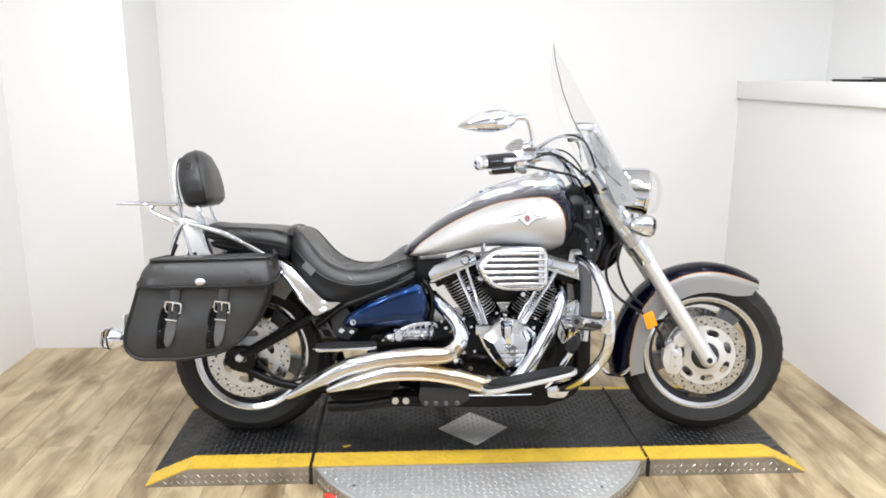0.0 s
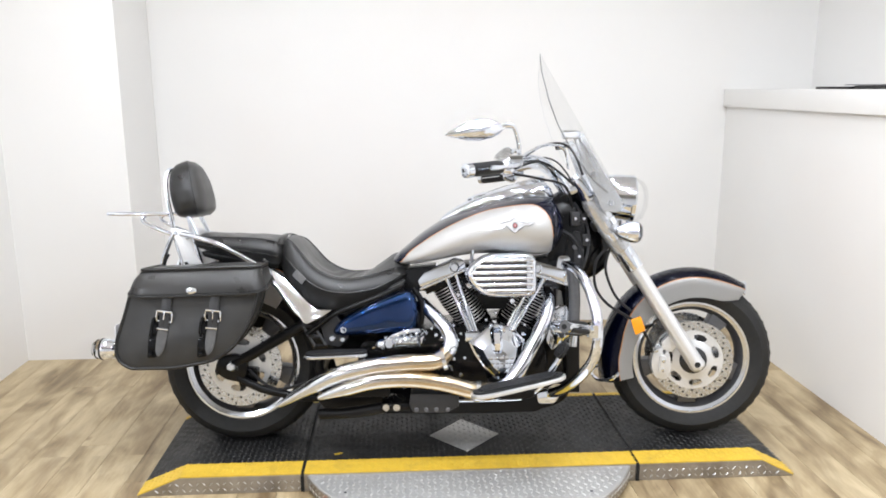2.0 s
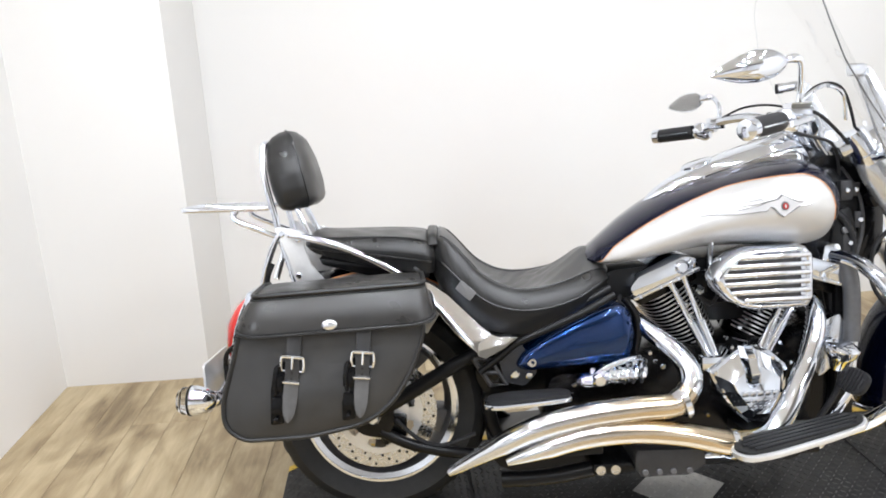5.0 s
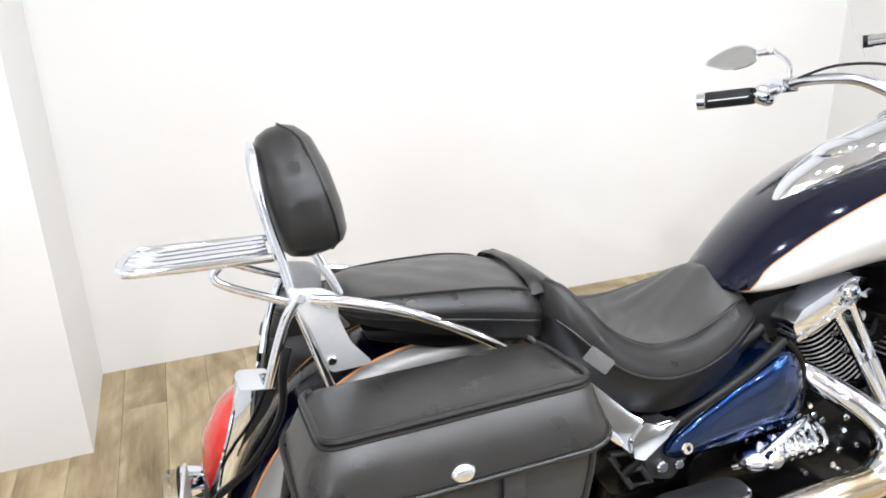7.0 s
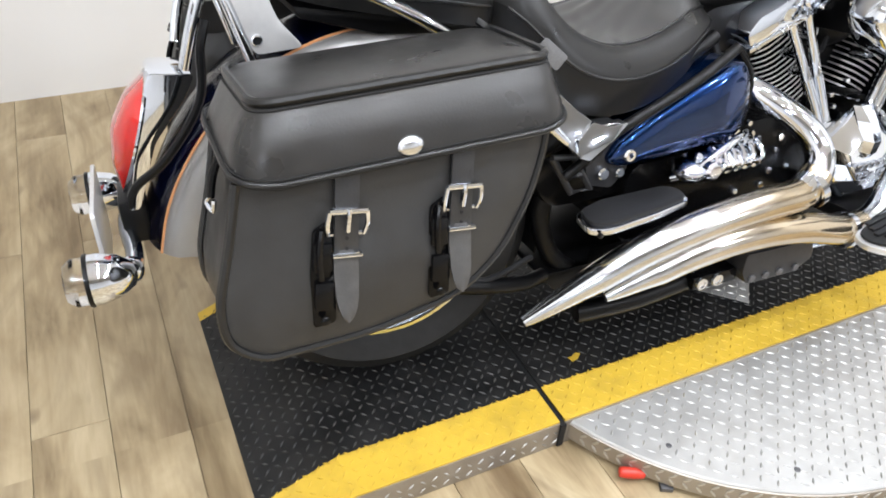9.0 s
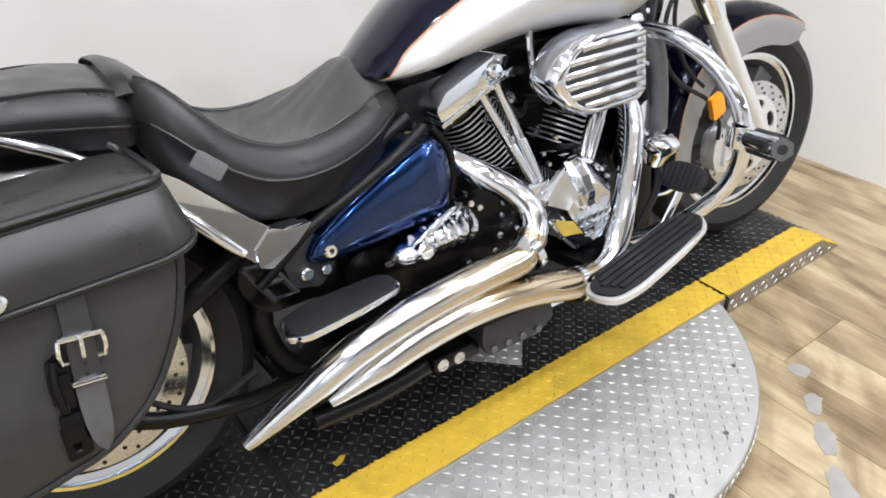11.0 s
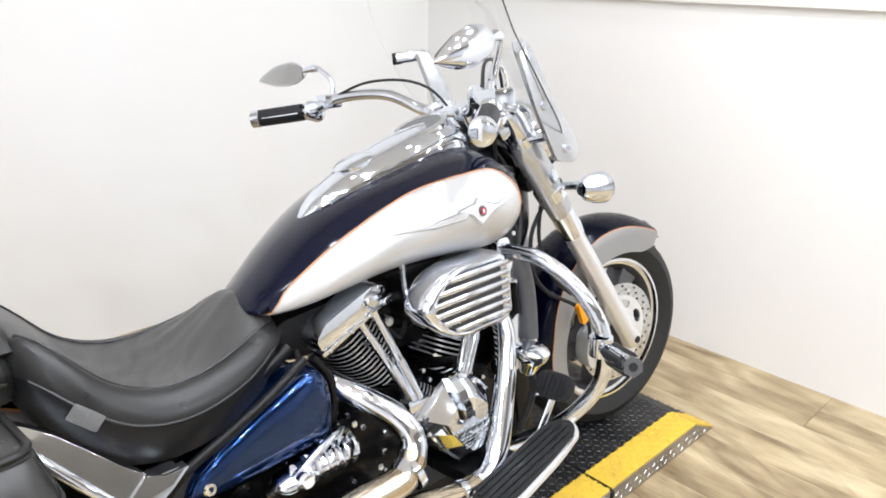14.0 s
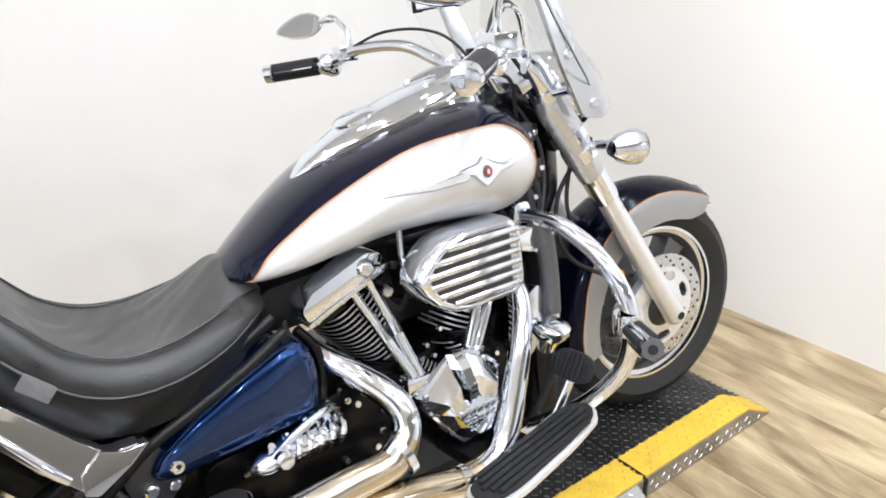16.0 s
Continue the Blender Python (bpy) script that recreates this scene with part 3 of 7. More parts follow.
for k in range(80):
    a = math.pi + math.pi * (k + 0.5) / 80
    x, y = CX + (CR + 0.0036) * math.cos(a), CY + (CR + 0.0036) * math.sin(a)
    if y > PY0 - 0.01:
        continue
    for zz, tilt in ((0.028, 45), (0.045, -45)):
        b = ball((0, 0, 0), 0.010, 0.0022, 0.0028, 6, 4)
        bmesh.ops.transform(b, matrix=pose(x, y, zz) @ pose(0, 0, 0, 0, 0, math.degrees(a) + 90) @ pose(0, 0, 0, 0, tilt, 0), verts=b.verts)
        join(rim_lugs, b)
tagged(on_platform("rim_tread", rim_lugs, ALULUG, disc), kind="stuff")
for ang in (200, 222, 245, 268, 290, 312, 334):
    a = radians(ang)
    on_platform("screw", lathe([(0, 0), (0.006, 0), (0.006, 0.0012), (0.0035, 0.002), (0, 0.001)], (CX + (CR - 0.05) * math.cos(a), CY + (CR - 0.05) * math.sin(a), DZ - 0.006), (0, 0, 1), 10), GREYMETAL, disc)

# the red-handled latch beside the round base
latch = new("toggle_latch")
latch.matrix_world = pose(0.432, -0.412, 0.0, 0, 0, -28)
tagged(latch, "steel toggle latch with a red plastic grip on the floor", "latch")
bm = box(-0.012, 0.012, -0.030, 0.034, 0.001, 0.012, 0.002)
join(bm, box(-0.010, 0.010, 0.012, 0.020, 0.008, 0.046, 0.002))
join(bm, lathe([(0, -0.014), (0.006, -0.014), (0.006, 0.014), (0, 0.014)], (0, 0.002, 0.022), (1, 0, 0), 12))
join(bm, box(-0.006, 0.006, -0.02, 0.01, 0.012, 0.03, 0.002))
part("bracket", bm, GREYMETAL, latch)
bm = tube([(-0.010, -0.006, 0.020), (-0.045, -0.006, 0.020)], 0.0045, 8, 0)
part("lever", bm, GREYMETAL, latch)
part("grip", tube([(-0.040, -0.006, 0.020), (-0.046, -0.006, 0.020), (-0.062, -0.006, 0.021), (-0.086, -0.006, 0.021), (-0.090, -0.006, 0.021)], [0.006, 0.0095, 0.0115, 0.0105, 0.005], 12, 3), REDPLASTIC, latch, "red plastic grip")

# a wall grille in a dark frame on the west wall
grille = new("wall_grille")
GY1, GZ0, GY0, GZ1 = 0.035, 0.115, -0.93, 1.05
grille.location = (XL, GY1, GZ0)
tagged(grille, "white mesh grille in a dark stained wooden frame", "wall grille")
fw = 0.062


def on_grille(name, bm, material, label=""):
    bmesh.ops.translate(bm, vec=(-XL, -GY1, -GZ0), verts=bm.verts)
    return part(name, bm, material, grille, label)


on_grille("bottom_rail", box(XL + 0.001, XL + 0.028, GY0, GY1, GZ0, GZ0 + fw, 0.003), DARKWOOD)
on_grille("top_rail", box(XL + 0.001, XL + 0.028, GY0, GY1, GZ1 - fw, GZ1, 0.003), DARKWOOD)
on_grille("stile", box(XL + 0.001, XL + 0.026, GY1 - fw, GY1 - 0.001, GZ0 + fw, GZ1 - fw, 0.003), DARKWOOD)
on_grille("stile", box(XL + 0.001, XL + 0.026, GY0 + 0.001, GY0 + fw, GZ0 + fw, GZ1 - fw, 0.003), DARKWOOD)
on_grille("backing", box(XL + 0.002, XL + 0.006, GY0 + fw, GY1 - fw, GZ0 + fw, GZ1 - fw, 0), GREYMETAL)
bm = bmesh.new()
zz = GZ0 + fw + 0.006
while zz < GZ1 - fw:
    join(bm, prism([(XL + 0.006, zz), (XL + 0.011, zz + 0.002), (XL + 0.012, zz + 0.008), (XL + 0.006, zz + 0.010)], GY0 + fw, GY1 - fw, 0))
    zz += 0.0125
tagged(on_grille("mesh_rows", bm, WHITEWIRE, "close white mesh rows"), kind="stuff")

# dark flat goods lying on the ledge
for x0, x1, y0, y1, h, lab in ((XR + 0.06, XR + 0.34, 0.55, 0.82, 0.012, "thin dark folder lying flat on the ledge"), (XR + 0.05, XR + 0.4, -0.35, 0.50, 0.016, "long dark flat panel lying on the ledge")):
    ob = part("flat_panel", box(x0, x1, y0, y1, LZ1 + 0.0005, LZ1 + h, 0.003), BLACK)
    tagged(ob, lab, "panel")
ob = part("sheet_stack", box(XR + 0.045, XR + 0.3, 0.1, 0.56, LZ1 + 0.0170, LZ1 + 0.021, 0.001), TAG)
tagged(ob, "grey sheet lying on a dark panel on the ledge", "sheet")

# scuffed tape marks on the floor
random.seed(5)
for sx, sy, ln, wd, rot in ((1.30, -0.66, 0.11, 0.05, 40), (1.38, -0.585, 0.085, 0.045, 25), (1.46, -0.50, 0.06, 0.05, 60), (1.19, -0.76, 0.15, 0.055, 50)):
    poly = [(math.cos(a) * ln / 2 * random.uniform(0.75, 1.1), math.sin(a) * wd / 2 * random.uniform(0.7, 1.15)) for a in np.linspace(0, 2 * math.pi, 16, endpoint=False)]
    ob = part("tape_remnant", prism(poly, 0, 0.0009, 0, axis="z"), SCUFF)
    ob.matrix_world = pose(sx, sy, 0.0002, 0, 0, rot)
    tagged(ob, "torn grey tape remnant stuck to the wooden floor", "tape", group="tape remnants on the floor")
ob = part("paper_scrap", prism([(-0.015, -0.006), (0.0, -0.009), (0.017, -0.002), (0.010, 0.006), (-0.004, 0.004), (-0.013, 0.008)], 0, 0.0012, 0, axis="z"), YELLOW)
ob.matrix_world = pose(0.405, -0.125, DZ + 0.0025, 0, 0, 20)
tagged(ob, "small torn yellow scrap lying on the black deck", "scrap")

# ---- the motorcycle: x forward, y to its left, z up from the deck; it leans on its stand ----
bike = new("motorcycle")
YAW = pose(1, 0, 0) @ pose(0, 0, 0, 0, 0, -3.2) @ pose(-1, 0, 0)
SQUARE = YAW.inverted()
bike.matrix_world = pose(0, 0.01, DZ + 0.001, -9, 0, 0) @ YAW
tagged(bike, "silver and dark blue cruiser motorcycle with black leather saddlebags", "motorcycle")
AXLE = V(1.758, 0, 0.306)
RAKE = V(-0.535, 0, 0.845).normalized()
PIVOT = AXLE + V(-0.05, 0, -0.01)
STEER = Matrix.Translation(PIVOT) @ Matrix.Rotation(radians(-6), 4, RAKE) @ Matrix.Translation(-PIVOT)
RAXLE = V(0.045, 0, 0.306)
BARTURN = Matrix.Translation((1.26, 0, 0)) @ Matrix.Rotation(radians(-6.2), 4, "Z") @ Matrix.Translation((-1.26, 0, 0))


def fpart(name, bm, material, parent=None, label="", angle=38):
    return part(name, bm, material, parent or bike, label, angle, STEER)


def bpart(name, bm, material, parent=None, label="", angle=38):
    return part(name, bm, material, parent or bike, label, angle, BARTURN)


# wheels
def solid(bm, t=0.003):
    """Gives a skin thickness."""
    geom = bmesh.ops.solidify(bm, geom=bm.faces[:], thickness=t)
    return bm


def tyre(c, R, w, ri):
    h = w / 2
    prof = [(ri, -h * 0.72), (ri + 0.012, -h * 0.86), (ri + 0.045, -h * 1.0), (R - 0.045, -h * 0.97), (R - 0.022, -h * 0.84)]
    crown = [(R - 0.022 * (abs(t) ** 2.2), t * h * 0.84) for t in np.linspace(-0.97, 0.97, 23)]
    out = []
    for i, (r, hh) in enumerate(crown):
        out.append((r, hh))
    prof = prof + out + [(R - 0.022, h * 0.84), (R - 0.045, h * 0.97), (ri + 0.045, h), (ri + 0.012, h * 0.86), (ri, h * 0.72)]
    return lathe(prof, c, (0, 1, 0), 72)


def tread_blocks(c, R, w, n=44):
    """Slanting sipes sunk in the tread, drawn as dark slits standing barely proud."""
    bm = bmesh.new()
    for k in range(n):
        for side in (-1, 1):
            a0 = 2 * math.pi * (k + (0.5 if side > 0 else 0)) / n
            pts = []
            for t in (0.18, 0.5, 0.82):
                a = a0 + (t - 0.18) * 0.16
                yy = side * t * w * 0.42
                r = R - 0.022 * (t ** 2.2) + 0.0004
                pts.append((c.x + r * math.cos(a), c.y + yy, c.z + r * math.sin(a)))
            join(bm, tube(pts, 0.0022, 5, 2))
    return bm


def spoked(c, ri, w, n=5, hub=0.05):
    bm = lathe([(ri + 0.002, -w * 0.5), (ri + 0.009, -w * 0.5), (ri + 0.009, -w * 0.44), (ri - 0.010, -w * 0.40), (ri - 0.026, -w * 0.2), (ri - 0.03, 0),
                (ri - 0.026, w * 0.2), (ri - 0.010, w * 0.40), (ri + 0.009, w * 0.44), (ri + 0.009, w * 0.5), (ri + 0.002, w * 0.5)], c, (0, 1, 0), 64)
    for f in bm.faces:
        q = f.calc_center_median() - c
        f.material_index = 1 if math.hypot(q.x, q.z) < ri - 0.008 else 0
    return bm


def spokes(c, ri, n=5, hub=0.05, w=0.03):
    bm = lathe([(0, -0.06), (hub * 0.7, -0.06), (hub, -0.04), (hub, 0.04), (hub * 0.7, 0.06), (0, 0.06)], c, (0, 1, 0), 24)
    for k in range(n):
        a = 2 * math.pi * k / n + 0.35
        poly = [(hub * 0.8, -0.026), (ri * 0.55, -0.020), (ri - 0.016, -0.036), (ri - 0.016, 0.036), (ri * 0.55, 0.020), (hub * 0.8, 0.026)]
        b = prism(poly, -w, w, 0.004)
        bmesh.ops.transform(b, matrix=Matrix.Translation(c) @ Matrix.Rotation(a, 4, "Y"), verts=b.verts)
        join(bm, b)
    return bm


def brake_disc(c, y, ro, ri, n=6):
    bm = lathe([(ri, -0.0025), (ro, -0.0025), (ro, 0.0025), (ri, 0.0025), (ri, -0.0025)], c + V(0, y, 0), (0, 1, 0), 60)
    return bm


def carrier(c, y, ro, slots=6):
    """The disc's carrier: one plate with a ring of rounded slots."""
    bm = bmesh.new()
    rad, k = [0.03, 0.062, 0.076, 0.080, 0.096, 0.100, ro], 10
    n = slots * k
    rows = []
    for i in range(n):
        a = 2 * math.pi * i / n
        rows.append([bm.verts.new(c + V(r * math.cos(a), y - 0.004 - (0.006 if r < 0.07 else 0), r * math.sin(a))) for r in rad])
    for i in range(n):
        A, D = rows[i], rows[(i + 1) % n]
        for j in range(len(rad) - 1):
            ph = i % k
            if (j == 3 and 1 <= ph < 7) or (j in (2, 4) and 2 <= ph < 6):
                continue
            bm.faces.new((A[j], A[j + 1], D[j + 1], D[j]))
    bmesh.ops.recalc_face_normals(bm, faces=bm.faces)
    return solid(bm, 0.006)


# drill holes drawn as dark discs, with their shade put into the colour
def holes(c, y, r0, r1, n=36):
    bm = bmesh.new()
    for k in range(n):
        a, r = 2 * math.pi * k / n, r0 + (r1 - r0) * (k % 3) / 2
        join(bm, lathe([(0, -0.0032), (0.0036, -0.0032), (0.0036, 0.0032), (0, 0.0032)], c + V(r * math.cos(a), y, r * math.sin(a)), (0, 1, 0), 8))
    return bm


fw_ = fpart("front_wheel", spoked(AXLE, 0.208, 0.115), (CHROMEDULL, GREYMETAL), label="polished rim with dark spokes")
fpart("tyre", tyre(AXLE, 0.306, 0.150, 0.214), RUBBER, fw_)
tagged(fpart("tyre_sipes", tread_blocks(AXLE, 0.306, 0.150), HOLE, fw_), kind="stuff")
fpart("spokes", spokes(AXLE, 0.2), GREYMETAL, fw_, "dark cast spokes")
for yy in (-0.083, 0.083):
    fpart("brake_disc", brake_disc(AXLE, yy, 0.149, 0.108), DISC, fw_)
    fpart("disc_carrier", carrier(AXLE, yy, 0.112, 7), SILVERGREY, fw_)
fpart("hub_cover", lathe([(0.016, 0.020), (0.030, 0.018), (0.046, 0.008), (0.052, 0.0)], AXLE + V(0, -0.092, 0), (0, -1, 0), 28), DARKCAST, fw_, "dark hub centre")
tagged(fpart("disc_holes", holes(AXLE, -0.0835, 0.118, 0.140, 48), HOLE, fw_), kind="stuff")
rw_ = part("rear_wheel", spoked(RAXLE, 0.206, 0.150), (CHROMEDULL, GREYMETAL), bike, "polished rim with dark spokes")
part("tyre", tyre(RAXLE, 0.306, 0.200, 0.213), RUBBER, rw_)
tagged(part("tyre_sipes", tread_blocks(RAXLE, 0.306, 0.200, 40), HOLE, rw_), kind="stuff")
part("spokes", spokes(RAXLE, 0.2, 5, 0.06, 0.04), GREYMETAL, rw_, "dark cast spokes")
part("brake_disc", brake_disc(RAXLE, -0.112, 0.155, 0.112), DISC, rw_)
part("disc_carrier", carrier(RAXLE, -0.112, 0.116, 6), SILVERGREY, rw_)
tagged(part("disc_holes", holes(RAXLE, -0.1125, 0.122, 0.146, 48), HOLE, rw_), kind="stuff")


# fenders: an arc over the wheel, dark blue along the crown and silver at the sides
def fender(c, radius, a0, a1, half, drop, n=40, flare=0.0, tip=0.0, edge_at=5, tail=0.0):
    def profile(power):
        return [across(t, abs(t) ** power) for t in np.linspace(-1, 1, 21)]

    def across(t, s):
        th = radians(min(1, s / 0.6) * 80)
        yy = half * (0.96 * math.sin(th) / math.sin(radians(80)) + 0.04 * max(0, s - 0.6) / 0.4)
        zz = -0.036 * (1 - math.cos(th)) / (1 - math.cos(radians(80))) - drop * max(0, s - 0.6) / 0.4
        return math.copysign(yy, t), zz

    rings = []
    for i in range(n + 1):
        f = i / n
        a = radians(a0 + (a1 - a0) * f)
        d = V(math.cos(a), 0, math.sin(a))
        w = 1 + flare * f * f
        k = 1 - tip * max(0, (0.12 - f) / 0.12) ** 2
        r2 = radius + 0.03 * max(0, f - 0.75) * 2
        # towards the tail the crown colour reaches further down the sides
        power = 1 - tail * min(1, max(0, f - 0.35) / 0.45)
        rings.append([c + d * (r2 + zz * k * (1 + 0.25 * f)) + V(0, yy * w * (0.6 + 0.4 * k), 0) for yy, zz in profile(power)])
    bm = loft(rings, False, False)
    for i, f in enumerate(bm.faces):
        f.material_index = 0 if edge_at <= i % 20 < 20 - edge_at else 1
    return bm, rings


# front fender, from the low tail behind the wheel to the tip ahead
FC = AXLE + V(0.005, 0, 0.0)
bm, rings = fender(FC, 0.341, 55, 196, 0.088, 0.060, flare=0.25, tip=0.35, edge_at=5, tail=0.55)
ff = fpart("front_fender", solid(bm), (NAVY, SILVERPAINT), label="silver fender with dark blue crown")
for sgn in (0, 1):
    idx = 5 if sgn == 0 else 15
    fpart("pinstripe", tube([r[idx] + (r[idx] - FC).normalized() * 0.001 for r in rings[::4]], 0.0014, 6, 3), ORANGE, ff, "thin orange pinstripe")
fpart("tip_trim", tube([rings[0][3] + V(0.004, 0, -0.002), rings[0][10] + V(0.008, 0, 0.003), rings[0][17] + V(0.004, 0, -0.002)], 0.004, 8, 5), CHROME, ff, "chrome tip trim")
tl = rings[-1]
fpart("tail_trim", tube([(1.478, -0.125, 0.262), (1.452, -0.115, 0.236), (1.410, -0.085, 0.224), (1.392, 0.0, 0.222), (1.410, 0.085, 0.224), (1.452, 0.115, 0.236)], 0.0065, 8, 5), CHROME, ff, "chrome tail trim")

# rear fender
RC = RAXLE + V(0, 0, 0.01)
bm, rrings = fender(RC, 0.392, 55, 172, 0.124, 0.11, flare=0.0, edge_at=6)
rf = part("rear_fender", solid(bm), (NAVY, SILVERPAINT), bike, "silver fender with dark blue crown")
for idx in (6, 14):
    part("pinstripe", tube([r[idx] + (r[idx] - RC).normalized() * 0.001 for r in rrings[::4]], 0.0024, 6, 3), ORANGE, rf, "thin orange pinstripe")

# forks
for sgn in (-1, 1):
    yy = sgn * 0.132
    foot = AXLE + V(0.0, yy, 0)
    def along(d, dx=0.0):
        return foot + RAKE * d + V(dx, 0, 0)
    leg = fpart("fork_leg", tube([along(-0.03), along(-0.012), along(0.06), along(0.40), along(0.46)], [0.014, 0.030, 0.0285, 0.0265, 0.0265], 18, 4), SILVERGREY, label="satin silver lower fork leg")
    fpart("fork_cover", tube([along(0.43), along(0.44), along(0.62), along(0.80), along(0.815)], [0.028, 0.0325, 0.0325, 0.0325, 0.02], 18, 3), CHROME, leg, "chrome upper fork cover")
    fpart("axle_recess", lathe([(0, 0), (0.0105, 0), (0.0105, 0.003), (0, 0.0015)], foot + V(0, sgn * 0.0275, 0), (0, sgn, 0), 16), HOLE, leg)
for d, w, hy in ((0.63, 0.018, 0.140), (0.79, 0.016, 0.150)):
    p = AXLE + RAKE * d
    b = prism([(-0.055, -w), (0.022, -w), (0.022, w), (-0.055, w)], -hy, hy, 0.010)
    bmesh.ops.transform(b, matrix=Matrix.Translation(p) @ Matrix.Rotation(-math.atan2(0.486, 0.874), 4, "Y"), verts=b.verts)
    fpart("triple_clamp", b, BLACK if d < 0.7 else CHROMEDULL)
# brake caliper
for sgn in (-1,):
    b = prism(rounded([(1.612, 0.245), (1.655, 0.235), (1.672, 0.275), (1.668, 0.335), (1.640, 0.365), (1.605, 0.345), (1.598, 0.29)], 0.015), sgn * 0.118, sgn * 0.070, 0.008)
    join(b, prism(rounded([(1.625, 0.262), (1.650, 0.258), (1.656, 0.325), (1.630, 0.335)], 0.01), sgn * 0.130, sgn * 0.11, 0.006))
    cal = fpart("brake_caliper", b, SILVERGREY, label="silver brake caliper")
    for px, pz in ((1.64, 0.278), (1.642, 0.312), (1.615, 0.35)):
        fpart("bolt", bolt((px, sgn * 0.130, pz), (0, sgn, 0), 0.007), CHROME, cal)
    fpart("caliper_bracket", prism(rounded([(1.64, 0.33), (1.69, 0.36), (1.675, 0.42), (1.635, 0.38)], 0.01), sgn * 0.118, sgn * 0.095, 0.004), SILVERGREY, cal)
fpart("side_reflector", prism(rounded([(1.512, 0.474), (1.548, 0.490), (1.566, 0.438), (1.530, 0.418)], 0.006), -0.172, -0.156, 0.004), AMBER, label="amber side reflector")
fpart("reflector_bracket", prism([(1.53, 0.44), (1.60, 0.46), (1.60, 0.45), (1.535, 0.425)], -0.158, -0.14, 0.002), BLACK)
# hoses
for pts, r in (([(1.44, -0.115, 0.745), (1.39, -0.13, 0.69), (1.385, -0.135, 0.60), (1.43, -0.14, 0.53), (1.53, -0.145, 0.465), (1.58, -0.14, 0.40), (1.60, -0.125, 0.345)], 0.0055),
               ([(1.45, -0.10, 0.75), (1.425, -0.12, 0.66), (1.46, -0.13, 0.56), (1.52, -0.135, 0.50)], 0.005)):
    fpart("brake_hose", tube(pts, r, 8, 6), BLACKRUBBER)

# headlamp
HC = V(1.482, 0, 0.912)
HAX = V(1, 0, -0.10).normalized()
bk = fpart("headlight", solid(lathe([(0.03, -0.090), (0.068, -0.086), (0.084, -0.066), (0.090, -0.02), (0.094, 0.052), (0.090, 0.056)], HC, HAX, 36, -98, 196), 0.003), CHROME, label="chrome visored headlamp shell")
fpart("headlight_body", lathe([(0, -0.085), (0.048, -0.080), (0.070, -0.05), (0.078, 0.0), (0.082, 0.046), (0.076, 0.050), (0.060, 0.020), (0.03, -0.005), (0, -0.012)], HC, HAX, 36), CHROME, bk, "chrome lamp bowl")
fpart("headlight_ring", lathe([(0.084, 0.044), (0.0895, 0.046), (0.0895, 0.060), (0.083, 0.062), (0.082, 0.050)], HC, HAX, 40), CHROME, bk, "chrome ring")
fpart("headlight_lens", lathe([(0.086, 0.060), (0.084, 0.078), (0.066, 0.100), (0.034, 0.112), (0, 0.116)], HC, HAX, 40), CLEAR, bk, "clear lens")
# front signals
for sgn in (-1, 1):
    sc = V(1.495, sgn * 0.245, 0.807)
    ax = V(1, 0, -0.08).normalized()
    sg = fpart("turn_signal", lathe([(0, -0.052), (0.016, -0.048), (0.030, -0.028), (0.038, 0.0), (0.039, 0.022), (0.034, 0.024)], sc, ax, 24), CHROME, label="chrome bullet turn signal")
    fpart("signal_lens", lathe([(0.035, 0.022), (0.034, 0.030), (0.024, 0.038), (0, 0.043)], sc, ax, 24), LENS, sg, "clear lens")
    fpart("signal_stem", tube([(1.465, sgn * 0.15, 0.80), (1.475, sgn * 0.19, 0.808), (1.49, sgn * 0.235, 0.812)], 0.011, 10, 3), CHROME, sg)
    fpart("signal_clamp", lathe([(0.02, -0.015), (0.040, -0.015), (0.040, 0.015), (0.02, 0.015)], AXLE + V(0, sgn * 0.132, 0) + RAKE * 0.57, RAKE, 20), CHROME, sg)

# windshield with its chrome hardware
ws_rows = []
for i in range(25):
    f = i / 24
    zc = 0.895 + 0.567 * f
    base = V(1.350 - 0.562 * (zc - 1.177), 0, zc)
    half = interp([0, 0.06, 0.14, 0.3, 0.66, 0.82, 0.92, 0.97, 1.0], [0.12, 0.19, 0.245, 0.272, 0.266, 0.238, 0.180, 0.115, 0.04], f)
    row = []
    for j in range(17):
        t = j / 8 - 1
        yy = half * t
        sweep = interp([0.9, 1.18, 1.32, 1.46], [0.105, 0.105, 0.080, 0.060], zc) * (yy / 0.272) ** 2
        row.append(base + V(-sweep, yy, -0.015 * (yy / 0.272) ** 2))
    ws_rows.append(row)
bm = loft(ws_rows, False, False)
wsh = bpart("windshield", bm, CLEAR, label="clear curved touring windshield")
edge = [ws_rows[i][0] for i in range(0, 25, 2)] + [ws_rows[24][8]]
bpart("windshield_edge", tube(edge, 0.0018, 6, 2), EDGE, wsh, "dark polished edge")
# the left edge is coloured pale to stand for the wall reflected in it
edge = [ws_rows[24][8]] + [ws_rows[i][16] for i in range(24, -1, -2)]
bpart("windshield_edge", tube(edge, 0.0009, 6, 2), REFLECTINGEDGE, wsh)
